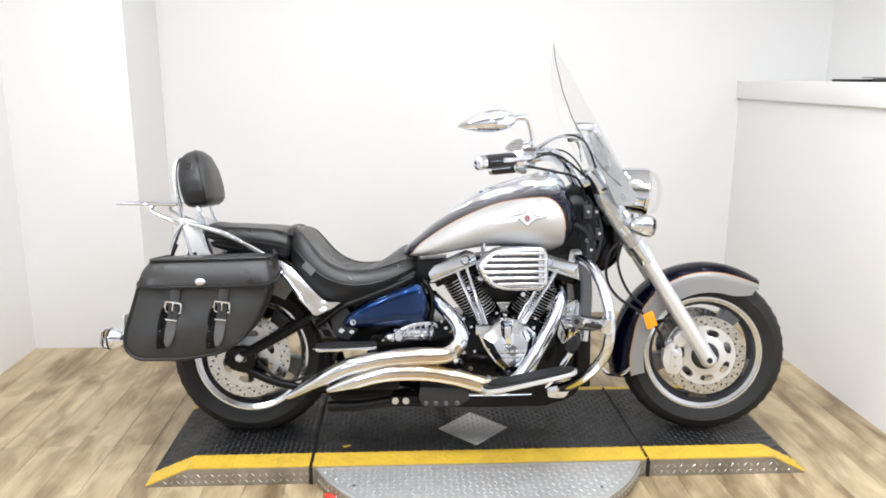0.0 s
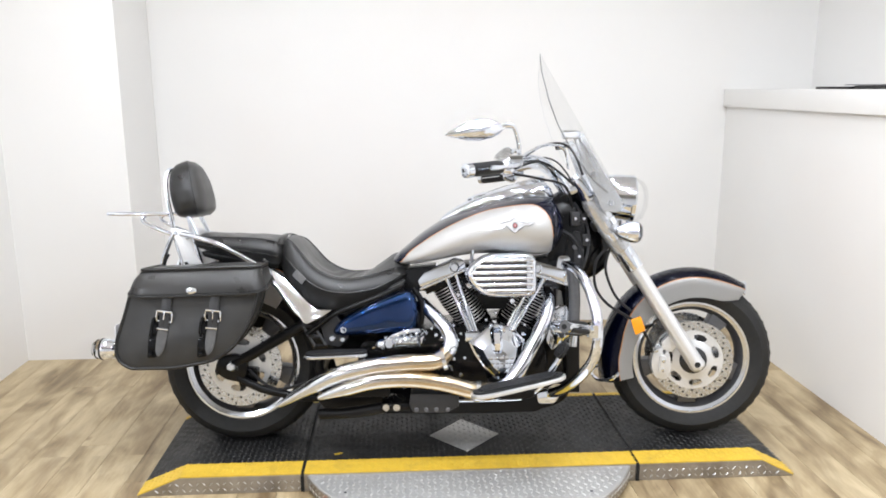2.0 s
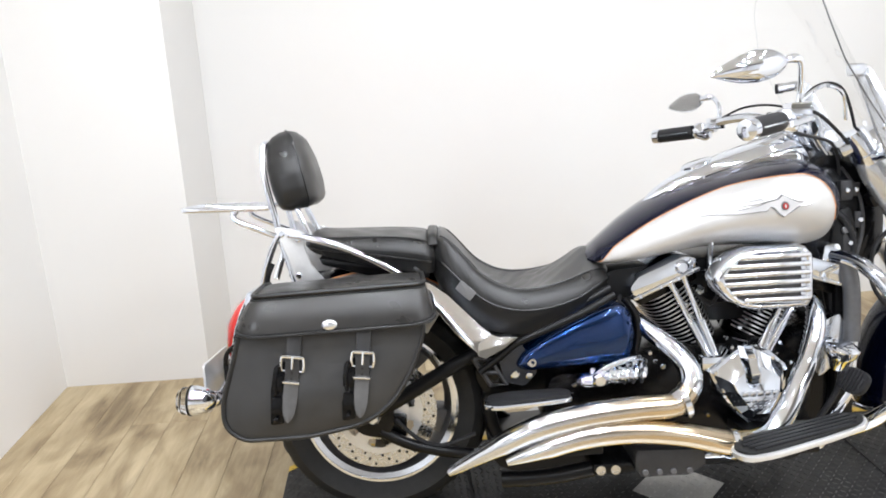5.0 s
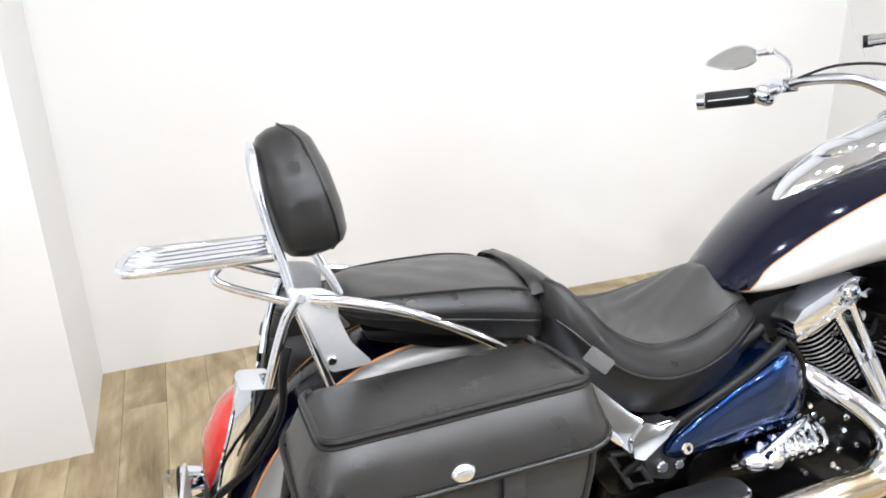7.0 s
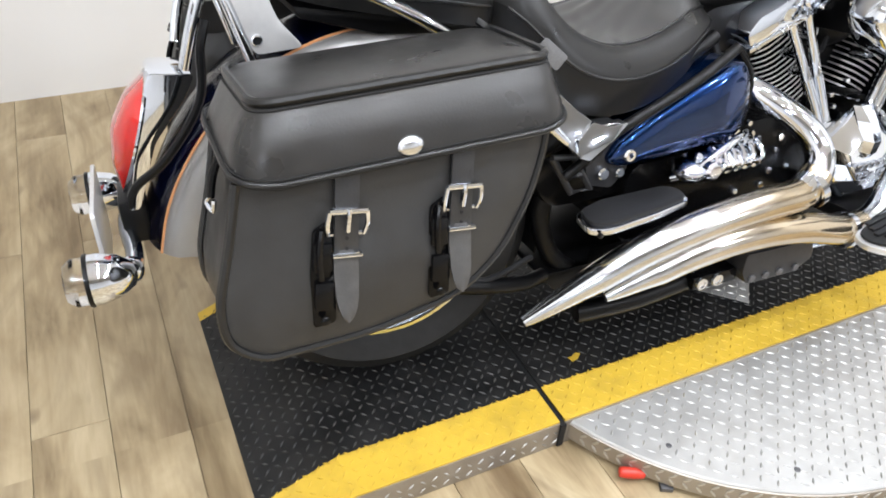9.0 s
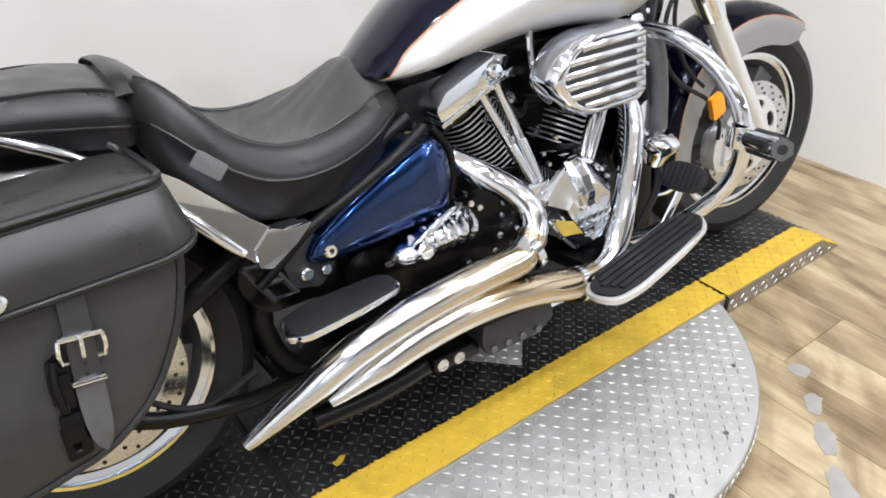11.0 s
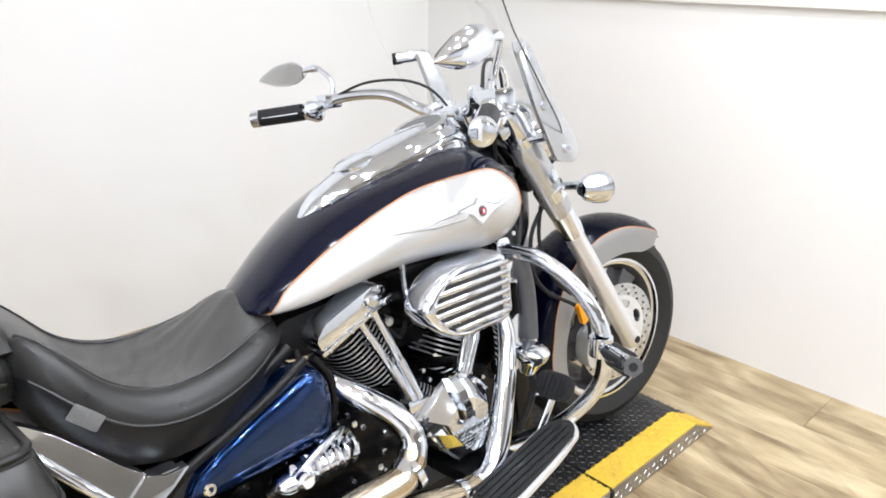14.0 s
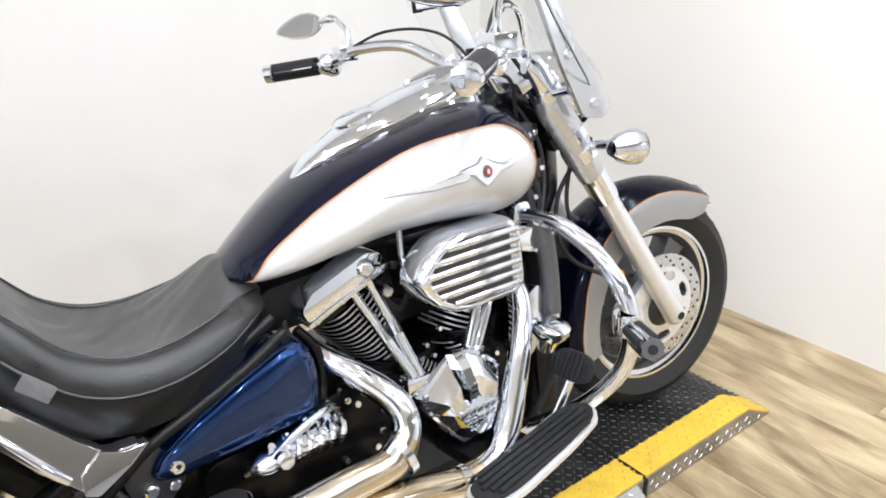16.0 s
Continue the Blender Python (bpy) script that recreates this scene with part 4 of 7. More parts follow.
for sgn in (-1, 1):
    poly = rounded([(1.296, 1.146), (1.336, 1.146), (1.400, 1.02), (1.458, 0.93), (1.478, 0.888), (1.458, 0.860), (1.404, 0.868), (1.352, 0.985)], 0.012)
    st = bpart("windshield_strut", prism(poly, sgn * 0.192, sgn * 0.206, 0.005, 3), STRUTMETAL, wsh, "flat polished side strut")
    poly = rounded([(1.318, 1.128), (1.330, 1.128), (1.388, 1.01), (1.375, 1.004)], 0.004)
    bpart("strut_channel", prism(poly, sgn * 0.206, sgn * 0.2085, 0.001), CHROMEDULL, wsh)
    b = tube([(1.325, sgn * 0.198, 1.140), (1.305, sgn * 0.222, 1.140), (1.268, sgn * 0.250, 1.137)], 0.014, 10, 4, flat=0.40)
    bpart("strut_cap", b, CHROME, wsh)
    b = tube([(1.280, sgn * 0.244, 1.1375), (1.260, sgn * 0.257, 1.1365)], 0.0152, 10, 0, flat=0.45)
    bpart("cap_pad", b, BLACK if sgn > 0 else CHROMEDULL, wsh)
    for px, pz in ((1.372, 1.0), (1.432, 0.895)):
        bpart("bolt", bolt((px, sgn * 0.206, pz), (0, sgn, 0), 0.010, 0.008), CHROME, wsh)
    for d in (0.62, 0.74):
        fpart("fork_clamp", lathe([(0.033, -0.012), (0.038, -0.012), (0.038, 0.012), (0.033, 0.012)], AXLE + V(0, sgn * 0.132, 0) + RAKE * d, RAKE, 24), CHROME, wsh)
    fpart("clamp_arm", tube([AXLE + V(0, sgn * 0.165, 0) + RAKE * 0.74, AXLE + V(0.012, sgn * 0.182, 0) + RAKE * 0.745, AXLE + V(0.02, sgn * 0.197, 0) + RAKE * 0.75], 0.010, 10, 3), CHROME, wsh)

# handlebar, grips, switches, levers and mirrors
bar = [(0.952, -0.528, 1.003), (1.060, -0.405, 1.022), (1.12, -0.300, 1.052), (1.19, -0.190, 1.050), (1.245, -0.10, 1.005), (1.255, 0, 1.0),
       (1.245, 0.10, 1.005), (1.19, 0.190, 1.050), (1.12, 0.300, 1.052), (1.060, 0.370, 1.026), (0.948, 0.456, 1.016)]
hb = bpart("handlebar", tube(bar, 0.0145, 14, 8), CHROME, label="wide chrome pull-back handlebar")
for sgn in (-1, 1):
    a, c = (V(0.947, -0.535, 1.003), V(1.040, -0.430, 1.018)) if sgn < 0 else (V(0.940, 0.464, 1.015), V(1.040, 0.386, 1.022))
    d = (c - a).normalized()
    gr = bpart("grip", tube([a, a + d * 0.004, a + d * 0.014, a + d * 0.016, c, c + d * 0.004], [0.012, 0.020, 0.021, 0.0225, 0.0225, 0.019], 16, 2), BLACKRUBBER, hb, "black rubber grip with chrome end")
    bpart("grip_end", tube([a - d * 0.012, a - d * 0.010, a + d * 0.010, a + d * 0.012], [0.015, 0.023, 0.0245, 0.021], 16, 2), CHROME, hb)
    for k in range(3):
        u = d.cross(V(0, 0, 1)).normalized()
        off = (u * math.cos(k * 2.1) + V(0, 0, 1) * math.sin(k * 2.1)) * 0.0222
        bpart("grip_band", tube([a + d * 0.02 + off, c - d * 0.006 + off], 0.0026, 6, 0), CHROME, hb)
    sw = c + d * 0.028
    b = ball(sw, 0.030, 0.024, 0.027, 14, 10)
    join(b, ball(sw + V(0.012, 0, -0.012), 0.024, 0.022, 0.02, 12, 8))
    bpart("switch_housing", b, CHROME, hb, "chrome switch housing")
    for q, zz in ((0.004, 0.014), (-0.006, -0.004)):
        bpart("switch_button", box(sw.x - 0.034, sw.x - 0.026, sw.y - 0.008, sw.y + 0.008, sw.z + zz - 0.005, sw.z + zz + 0.006, 0.002), BLACK, hb)
    lev = [sw + V(0.035, -sgn * 0.01, 0.004), sw + V(0.055, sgn * 0.03, 0.002), sw + V(0.012, sgn * 0.10, -0.006), sw + V(-0.035, sgn * 0.155, -0.012)]
    bpart("lever", tube(lev, [0.008, 0.007, 0.006, 0.008], 10, 5, flat=0.6), CHROME if sgn < 0 else CHROMEDULL, hb, "chrome hand lever")
    mc = sw + V(0.038, -sgn * 0.028, 0.020)
    b = box(mc.x - 0.022, mc.x + 0.026, mc.y - 0.03, mc.y + 0.03, mc.z - 0.018, mc.z + 0.020, 0.006)
    bpart("master_cylinder" if sgn < 0 else "clutch_reservoir", b, CHROME, hb)
    # mirror on its bent stem
    s0 = sw + V(0.046, -sgn * 0.038, 0.018)
    s3 = V(1.077, -0.424, 1.155) if sgn < 0 else V(1.094, 0.395, 1.132)
    tip_ = V(0.874, -0.521, 1.122) if sgn < 0 else V(0.992, 0.540, 1.116)
    way = (tip_ - s3).normalized()
    s1, s2 = s0 + V(0.004, 0, 0.05), s0.lerp(s3, 0.8) + V(0.012, 0, 0.012)
    mir = bpart("mirror", tube([s0, s1, s2, s3, s3 + way * 0.03], [0.008, 0.0075, 0.007, 0.011, 0.008], 10, 5), CHROME, label="chrome teardrop mirror")
    rows = []
    m0 = s3 + way * 0.025
    face = V(-0.30, 0.9, 0.20) if sgn < 0 else V(-0.8, -0.6, 0.15)
    face = (face - way * face.dot(way)).normalized()
    upv = way.cross(face).normalized()
    if upv.z < 0:
        upv = -upv
    LEN = (tip_ - m0).length
    fat = 0.88 if sgn < 0 else 0.80
    def teardrop(f):
        return fat * interp([0, 0.06, 0.2, 0.42, 0.65, 0.85, 1.0], [0.010, 0.022, 0.036, 0.041, 0.033, 0.017, 0.002], f)
    for i in range(15):
        f = i / 14
        w = teardrop(f)
        ctr = m0 + way * (LEN * f) + upv * (-0.004 + 0.012 * f * (1 - f))
        rows.append([ctr + upv * (w * math.cos(a)) + face * ((-0.030 if math.sin(a) < 0 else 0.004) * abs(math.sin(a)) * min(1, w / 0.036)) for a in np.linspace(0, 2 * math.pi, 18, endpoint=False) for _ in (0,)])
    rows = [[p + face * 0 for p in r] for r in rows]
    bpart("mirror_shell", loft(rows), CHROME, mir, "sculpted chrome shell")
    gl = []
    for i in range(13):
        f = 0.06 + 0.88 * i / 12
        w = teardrop(f) * 0.90
        ctr = m0 + way * (LEN * f) + upv * (-0.004 + 0.012 * f * (1 - f)) + face * 0.0052
        gl.append([ctr + upv * w, ctr - upv * w])
    bpart("mirror_glass", solid(loft(gl, False, False), 0.001), MIRROR, mir, "mirror glass")
# chrome shroud over the upper fork below the windshield strut
for sgn in (-1, 1):
    way_ = [AXLE + V(-0.006, sgn * 0.140, 0) + RAKE * d for d in (0.500, 0.512, 0.60, 0.70, 0.735)]
    fpart("fork_shroud", tube(way_, [0.030, 0.035, 0.038, 0.040, 0.032], 20, 4, flat=0.75, up=(1, 0, 0)), STRUTMETAL, bike, "polished chrome fork shroud", 50)
# risers, cables and the headset cover
for sgn in (-1, 1):
    bpart("riser", tube([(1.30, sgn * 0.055, 0.92), (1.27, sgn * 0.055, 0.965), (1.25, sgn * 0.058, 1.0), (1.243, sgn * 0.06, 1.018)], [0.020, 0.020, 0.023, 0.018], 14, 4), CHROME, hb)
for pts, r in (([(1.075, 0.36, 1.03), (1.16, 0.22, 1.085), (1.26, 0.10, 1.06), (1.33, 0.06, 0.93), (1.31, 0.04, 0.78)], 0.0035),
               ([(1.09, -0.35, 1.03), (1.20, -0.22, 1.105), (1.29, -0.15, 1.10), (1.345, -0.10, 0.99), (1.37, -0.08, 0.86), (1.36, -0.06, 0.72)], 0.004),
               ([(1.08, -0.36, 1.01), (1.18, -0.24, 1.045), (1.27, -0.17, 0.995), (1.33, -0.13, 0.93), (1.39, -0.11, 0.80)], 0.0045),
               ([(1.075, -0.37, 1.0), (1.19, -0.20, 0.985), (1.28, -0.13, 0.955), (1.31, -0.09, 0.85)], 0.0045)):
    bpart("cable", tube(pts, r, 8, 7), BLACKRUBBER)
b = tube([(1.10, -0.345, 1.045), (1.17, -0.28, 1.09), (1.225, -0.225, 1.105), (1.27, -0.20, 1.085), (1.285, -0.185, 1.02)], 0.0048, 8, 6)
bpart("brake_line", b, CHROME)
# tank neck and steering head
rings = []
for x, zt, zb, w in ((1.20, 0.92, 0.60, 0.118), (1.26, 0.945, 0.60, 0.116), (1.31, 0.945, 0.60, 0.112), (1.355, 0.935, 0.605, 0.106), (1.395, 0.905, 0.62, 0.094), (1.435, 0.855, 0.65, 0.066)):
    rings.append([V(x, w * math.copysign(abs(math.cos(a)) ** 0.55, math.cos(a)), (zt + zb) / 2 + (zt - zb) / 2 * math.copysign(abs(math.sin(a)) ** 0.55, math.sin(a))) for a in np.linspace(0, 2 * math.pi, 24, endpoint=False)])
part("steering_head", loft(rings), BLACKGLOSS, bike, "gloss black steering head cover")
part("head_bracket", prism(rounded([(1.255, 0.60), (1.31, 0.60), (1.335, 0.72), (1.315, 0.80), (1.275, 0.78)], 0.015), -0.12, -0.10, 0.005), BLACK, bike)
for px, pz in ((1.29, 0.665), (1.30, 0.735)):
    part("bolt", bolt((px, -0.121, pz), (0, -1, 0), 0.010, 0.007), GREYMETAL, bike)

for x, y, z, sx_, sz_ in ((1.315, -0.105, 0.70, 0.018, 0.030), (1.345, -0.098, 0.76, 0.014, 0.022), (1.30, -0.115, 0.84, 0.016, 0.026), (1.335, -0.095, 0.84, 0.012, 0.018)):
    part("head_fitting", box(x - sx_, x + sx_, y - 0.016, y + 0.02, z - sz_, z + sz_, 0.004), DARKCAST, bike)
    part("bolt", bolt((x, y - 0.016, z), (0, -1, 0), 0.007, 0.006), CHROMEDULL, bike)
part("head_hose", tube([(1.24, -0.11, 0.80), (1.29, -0.125, 0.77), (1.325, -0.12, 0.70), (1.315, -0.12, 0.62)], 0.009, 8, 5), BLACKRUBBER, bike)
part("ignition_cable", tube([(1.30, -0.10, 0.90), (1.345, -0.11, 0.82), (1.35, -0.115, 0.73), (1.33, -0.12, 0.66)], 0.005, 8, 5), DARKCAST, bike)
# ---- tank, set a little to the right ----
SET["turn"] = pose(0, -0.028, 0)
TX = [0.625, 0.645, 0.68, 0.74, 0.82, 0.90, 0.98, 1.06, 1.12, 1.165, 1.20, 1.225, 1.245, 1.255]
TT = [0.705, 0.722, 0.752, 0.800, 0.848, 0.880, 0.905, 0.925, 0.935, 0.935, 0.925, 0.905, 0.87, 0.84]
TB = [0.685, 0.678, 0.676, 0.682, 0.698, 0.712, 0.716, 0.712, 0.706, 0.708, 0.716, 0.735, 0.765, 0.80]
TW = [0.066, 0.094, 0.120, 0.152, 0.188, 0.221, 0.251, 0.267, 0.270, 0.262, 0.243, 0.210, 0.160, 0.10]
SX = [0.62, 0.640, 0.655, 0.672, 0.70, 0.79, 0.888, 0.987, 1.107, 1.15, 1.18, 1.195, 1.203]
SZ = [0.676, 0.678, 0.687, 0.707, 0.734, 0.794, 0.843, 0.877, 0.892, 0.883, 0.850, 0.800, 0.715]


tank_round = table([0.62, 0.74, 0.85, 1.0, 1.10, 1.26], [1.22, 1.15, 1.02, 0.90, 0.82, 0.80])
tank_mid = table([0.62, 0.72, 0.85, 1.0, 1.10, 1.26], [0.17, 0.26, 0.36, 0.45, 0.48, 0.48])
tank_top, tank_low, tank_wide, panel_top = table(TX, TT), table(TX, TB), table(TX, TW), table(SX, SZ)


def tank_waist(x):
    return tank_mid(x)


def tank_point(x, a):
    """A point of the tank's skin: a from -90 (bottom) to 90 (crown) degrees, on the right side."""
    zt, zb, w = tank_top(x), tank_low(x), tank_wide(x)
    zm = zb + (zt - zb) * tank_waist(x)
    c, s = math.cos(radians(a)), math.sin(radians(a))
    yy = w * (0.30 + 0.70 * c ** 0.75) if s < 0 else w * c ** tank_round(x)
    zz = zm + ((zt - zm) * s ** 0.95 if s > 0 else -(zm - zb) * (-s) ** 1.1)
    return yy, zz


def border_angle(x):
    zt, zb = tank_top(x), tank_low(x)
    zm = zb + (zt - zb) * tank_waist(x)
    z = panel_top(x)
    r = max(-0.98, min(0.98, (z - zm) / ((zt - zm) if z > zm else (zm - zb))))
    return math.degrees(math.asin(r))


xs = list(np.linspace(0.625, 1.14, 36)) + list(np.linspace(1.146, 1.255, 22))
rings, border = [], []
NL, NU = 12, 14
for x in xs:
    ab = border_angle(x) if x < 1.203 else -88
    angs = list(np.linspace(-89, ab, NL + 1)) + list(np.linspace(ab, 89.5, NU + 1))[1:]
    right = [V(x, -tank_point(x, a)[0], tank_point(x, a)[1]) for a in angs]
    left = [V(x, tank_point(x, a)[0], tank_point(x, a)[1]) for a in reversed(angs)]
    rings.append(right + left)
    if x < 1.204:
        border.append(right[NL])
bm = loft(rings)
n = len(rings[0])
bm.faces.ensure_lookup_table()
for k in range(len(rings) - 1):
    for i in range(n):
        f = bm.faces[k * n + i]
        low = i < NL or n - 1 - NL <= i < n - 1
        f.material_index = 1 if low and xs[k] < 1.20 else 0
tank = part("fuel_tank", bm, (NAVY, SILVERPAINT), bike, "dark blue tank with silver side panels", 50)
part("pinstripe", tube([V(p.x, p.y - 0.0012, p.z + 0.0008) for p in border], 0.0013, 6, 0), ORANGE, tank, "orange pinstripe round the silver panel")

# emblem: plain winged shape with a red lozenge


def skin(x, z, lift=0.0):
    """The right side of the tank at x and z."""
    lo, hi = -80.0, 80.0
    for _ in range(30):
        mid = (lo + hi) / 2
        if tank_point(x, mid)[1] < z:
            lo = mid
        else:
            hi = mid
    return V(x, -tank_point(x, lo)[0] - lift, z)


def badge(poly, lift, thick):
    bm = bmesh.new()
    lo = [bm.verts.new(skin(a, b, lift)) for a, b in poly]
    hi = [bm.verts.new(skin(a, b, lift + thick)) for a, b in poly]
    k = len(poly)
    bm.faces.new(lo), bm.faces.new(hi)
    for i in range(k):
        bm.faces.new((lo[i], lo[(i + 1) % k], hi[(i + 1) % k], hi[i]))
    return bm


ex, ez = 1.060, 0.822
def spread(poly, k):
    ax_, az_ = sum(q[0] for q in poly) / len(poly), sum(q[1] for q in poly) / len(poly)
    return [(a + math.copysign(k, a - ax_), b + math.copysign(k, b - az_)) for a, b in poly]


star = [(ex + 0.85 * a, ez + 0.80 * c) for a, c in ((-0.028, -0.004), (-0.014, -0.022), (0, -0.032), (0.016, -0.018), (0.030, -0.006), (0.058, 0.008), (0.034, 0.010),
        (0.016, 0.018), (0, 0.032), (-0.016, 0.018), (-0.034, 0.014), (-0.060, 0.006))]
wing1 = [(ex - 0.185, ez - 0.019), (ex - 0.10, ez - 0.017), (ex - 0.040, ez - 0.010), (ex - 0.032, ez - 0.001), (ex - 0.045, ez + 0.003), (ex - 0.09, ez - 0.006), (ex - 0.12, ez - 0.012)]
wing2 = [(ex - 0.105, ez + 0.001), (ex - 0.06, ez + 0.006), (ex - 0.045, ez + 0.012), (ex - 0.05, ez + 0.016), (ex - 0.085, ez + 0.010)]
wing3 = [(ex + 0.035, ez - 0.002), (ex + 0.060, ez + 0.004), (ex + 0.072, ez + 0.014), (ex + 0.050, ez + 0.010)]
emb = part("emblem", badge(spread(star, 0.0022), -0.002, 0.005), CHROMEDULL, tank, "chrome winged badge with red centre")
part("badge_face", badge(star, 0.003, 0.0022), BADGE, emb, "polished chrome face")
for wg in (wing1, wing2, wing3):
    part("badge_outline", badge(spread(wg, 0.0014), -0.002, 0.0045), CHROMEDULL, emb)
    part("badge_wing", badge(wg, 0.0025, 0.0018), BADGE, emb, "polished chrome wing")
part("red_centre", badge([(ex + 0.0062 * math.cos(a), ez + 0.0075 * math.sin(a)) for a in np.linspace(0, 6.283, 12, endpoint=False)], 0.0066, 0.0018), REDENAMEL, emb, "red enamel centre")
part("centre_ring", badge([(ex + 0.0092 * math.cos(a), ez + 0.011 * math.sin(a)) for a in np.linspace(0, 6.283, 14, endpoint=False)], 0.005, 0.0014), GREYMETAL, emb)
part("centre_stud", badge([(ex + 0.0022 * math.cos(a), ez + 0.0045 * math.sin(a)) for a in np.linspace(0, 6.283, 10, endpoint=False)], 0.0078, 0.0014), BADGE, emb, "polished stud")

# chrome console on the tank's crown, with speedometer and filler cap
CXS = [0.795, 0.815, 0.86, 0.92, 0.98, 1.05, 1.12, 1.18, 1.215, 1.235]
CWS = [0.010, 0.026, 0.048, 0.066, 0.078, 0.090, 0.096, 0.092, 0.080, 0.055]
CHS = [0.002, 0.014, 0.026, 0.034, 0.040, 0.044, 0.050, 0.058, 0.055, 0.030]
rings = []
for x in np.linspace(0.795, 1.235, 28):
    w, h, zt = interp(CXS, CWS, x), interp(CXS, CHS, x), interp(TX, TT, x)
    ring = []
    for a in np.linspace(0, 180, 17):
        yy = w * math.copysign(abs(math.cos(radians(a))) ** 0.6, math.cos(radians(a)))
        frac = min(1, abs(yy) / max(0.05, interp(TX, TW, x)))
        skinz = zt - (zt - interp(TX, TB, x)) * 0.53 * (1 - (1 - frac ** (1 / 0.82)) ** 0.5) * 0.9
        ring.append(V(x, yy, skinz - 0.006 + (h + 0.006) * math.sin(radians(a)) ** 0.5))
    rings.append(ring + [V(x, 0, zt - 0.03)])
con = part("console", loft(rings), CHROME, tank, "chrome console along the tank's crown")
for j, s in ((0, 1), (16, -1)):
    part("console_gasket", tube([r[j] + V(0, s * 0.002, 0.005) for r in rings[1:-3:2]], 0.0038, 6, 2), BLACK, con, "black rubber edge")
gax = V(-0.34, 0, 0.94).normalized()
gc = V(1.135, 0, 0.975)
part("speedometer", lathe([(0.058, -0.03), (0.066, -0.012), (0.067, 0.006), (0.060, 0.012), (0.056, 0.008), (0, 0.006)], gc, gax, 40), CHROME, con, "round speedometer in a chrome bezel")
part("dial", lathe([(0, 0.0065), (0.054, 0.0065), (0.054, 0.0085), (0, 0.0085)], gc, gax, 32), TAG, con, "pale grey dial face")
part("dial_glass", lathe([(0.056, 0.009), (0.03, 0.013), (0, 0.0145)], gc, gax, 32), CLEAR, con)
cc = V(0.945, 0, 0.925)
part("filler_cap", lathe([(0.044, -0.018), (0.047, -0.006), (0.046, 0.004), (0.036, 0.010), (0.02, 0.012), (0, 0.012)], cc, V(-0.3, 0, 0.95).normalized(), 32), CHROME, con, "ribbed chrome filler cap")
SET["turn"] = None

# ---- seats ----


def saddle(xs_, top, bot, half, dish, n=14, crown=0.0):
    """A cushion: stations along x, with crown height, lower edge, half width and the dish of its middle."""
    rings = []
    for x, zt, zb, w, d in zip(xs_, top, bot, half, dish):
        ring = []
        for t in np.linspace(-1, 1, 2 * n + 1):
            s = abs(t)
            if s < 0.70:
                u = s / 0.70
                yy, zz = w * 0.86 * u, zt - d * (1 - u ** 2) * 1.0 - crown * u ** 2
            else:
                u = (s - 0.70) / 0.30
                ang = u * math.pi / 2
                yy = w * (0.86 + 0.14 * math.sin(min(1, u * 1.6) * math.pi / 2)) - w * 0.10 * max(0, u - 0.6)
                zz = zt - crown - (zt - crown - zb) * u ** 1.25
            ring.append(V(x, math.copysign(yy, -t), zz))
        ring.append(V(x, 0, zb + 0.01))
        rings.append(ring)
    return rings


def dense(xs_, *cols, n=34):
    q = np.linspace(xs_[0], xs_[-1], n)
    p = [spline([(x, c, 0) for x, c in zip(xs_, col)], 8) for col in cols]
    return (list(q), *[[float(np.interp(v, [k.x for k in pp], [k.y for k in pp])) for v in q] for pp in p])


sx = [0.205, 0.225, 0.250, 0.285, 0.340, 0.410, 0.490, 0.570, 0.625, 0.660, 0.680]
st = [0.745, 0.772, 0.768, 0.735, 0.676, 0.640, 0.632, 0.642, 0.655, 0.655, 0.650]
sb = [0.690, 0.650, 0.612, 0.572, 0.540, 0.524, 0.526, 0.548, 0.585, 0.620, 0.640]
sw = [0.125, 0.160, 0.188, 0.206, 0.218, 0.218, 0.206, 0.184, 0.162, 0.140, 0.11]
sd = [-0.012, -0.014, -0.010, 0.004, 0.022, 0.026, 0.006, -0.034, -0.058, -0.052, -0.03]
q = dense(sx, st, sb, sw, sd, n=84)
rings = saddle(*q, n=28)
# soft folds in the sat-in cover, running forward and inward from the rear of the dish
for ring in rings:
    for j, p in enumerate(ring[:-1]):
        s = abs(-1 + 2 * j / 56)
        if s < 0.66:
            env = math.exp(-((p.x - 0.43) / 0.085) ** 2) * (1 - (s / 0.66) ** 4)
            across = 0.80 * p.x - 0.45 * p.y + 0.006 * math.sin(23 * p.x + 31 * p.y)
            fold = math.sin(across * 150) + 0.5 * math.sin(across * 263 + 1.3)
            p.z += 0.0026 * env * fold
            fan = math.atan2(p.y - 0.02, 0.80 - p.x)
            nose = math.exp(-((p.x - 0.56) / 0.085) ** 2) * (1 - (s / 0.66) ** 4)
            p.z += 0.0021 * nose * (math.sin(fan * 15 + 1.7 * math.sin(fan * 6 + 9 * p.x)) + 0.4 * math.sin(fan * 31 + 2))
bm = loft(rings)
nr = len(rings[0])
# sheen colour on the top panel, darkest vinyl low on the sides
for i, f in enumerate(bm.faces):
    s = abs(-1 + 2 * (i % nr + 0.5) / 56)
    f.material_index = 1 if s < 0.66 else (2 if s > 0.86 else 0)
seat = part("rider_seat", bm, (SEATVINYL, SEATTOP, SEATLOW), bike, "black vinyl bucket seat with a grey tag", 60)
for idx in (10, 46):
    part("welt", tube([r[idx] + V(0, -0.001 if idx == 10 else 0.001, 0.001) for r in rings[5:-2:4]], 0.0030, 6, 2), WELT, seat)
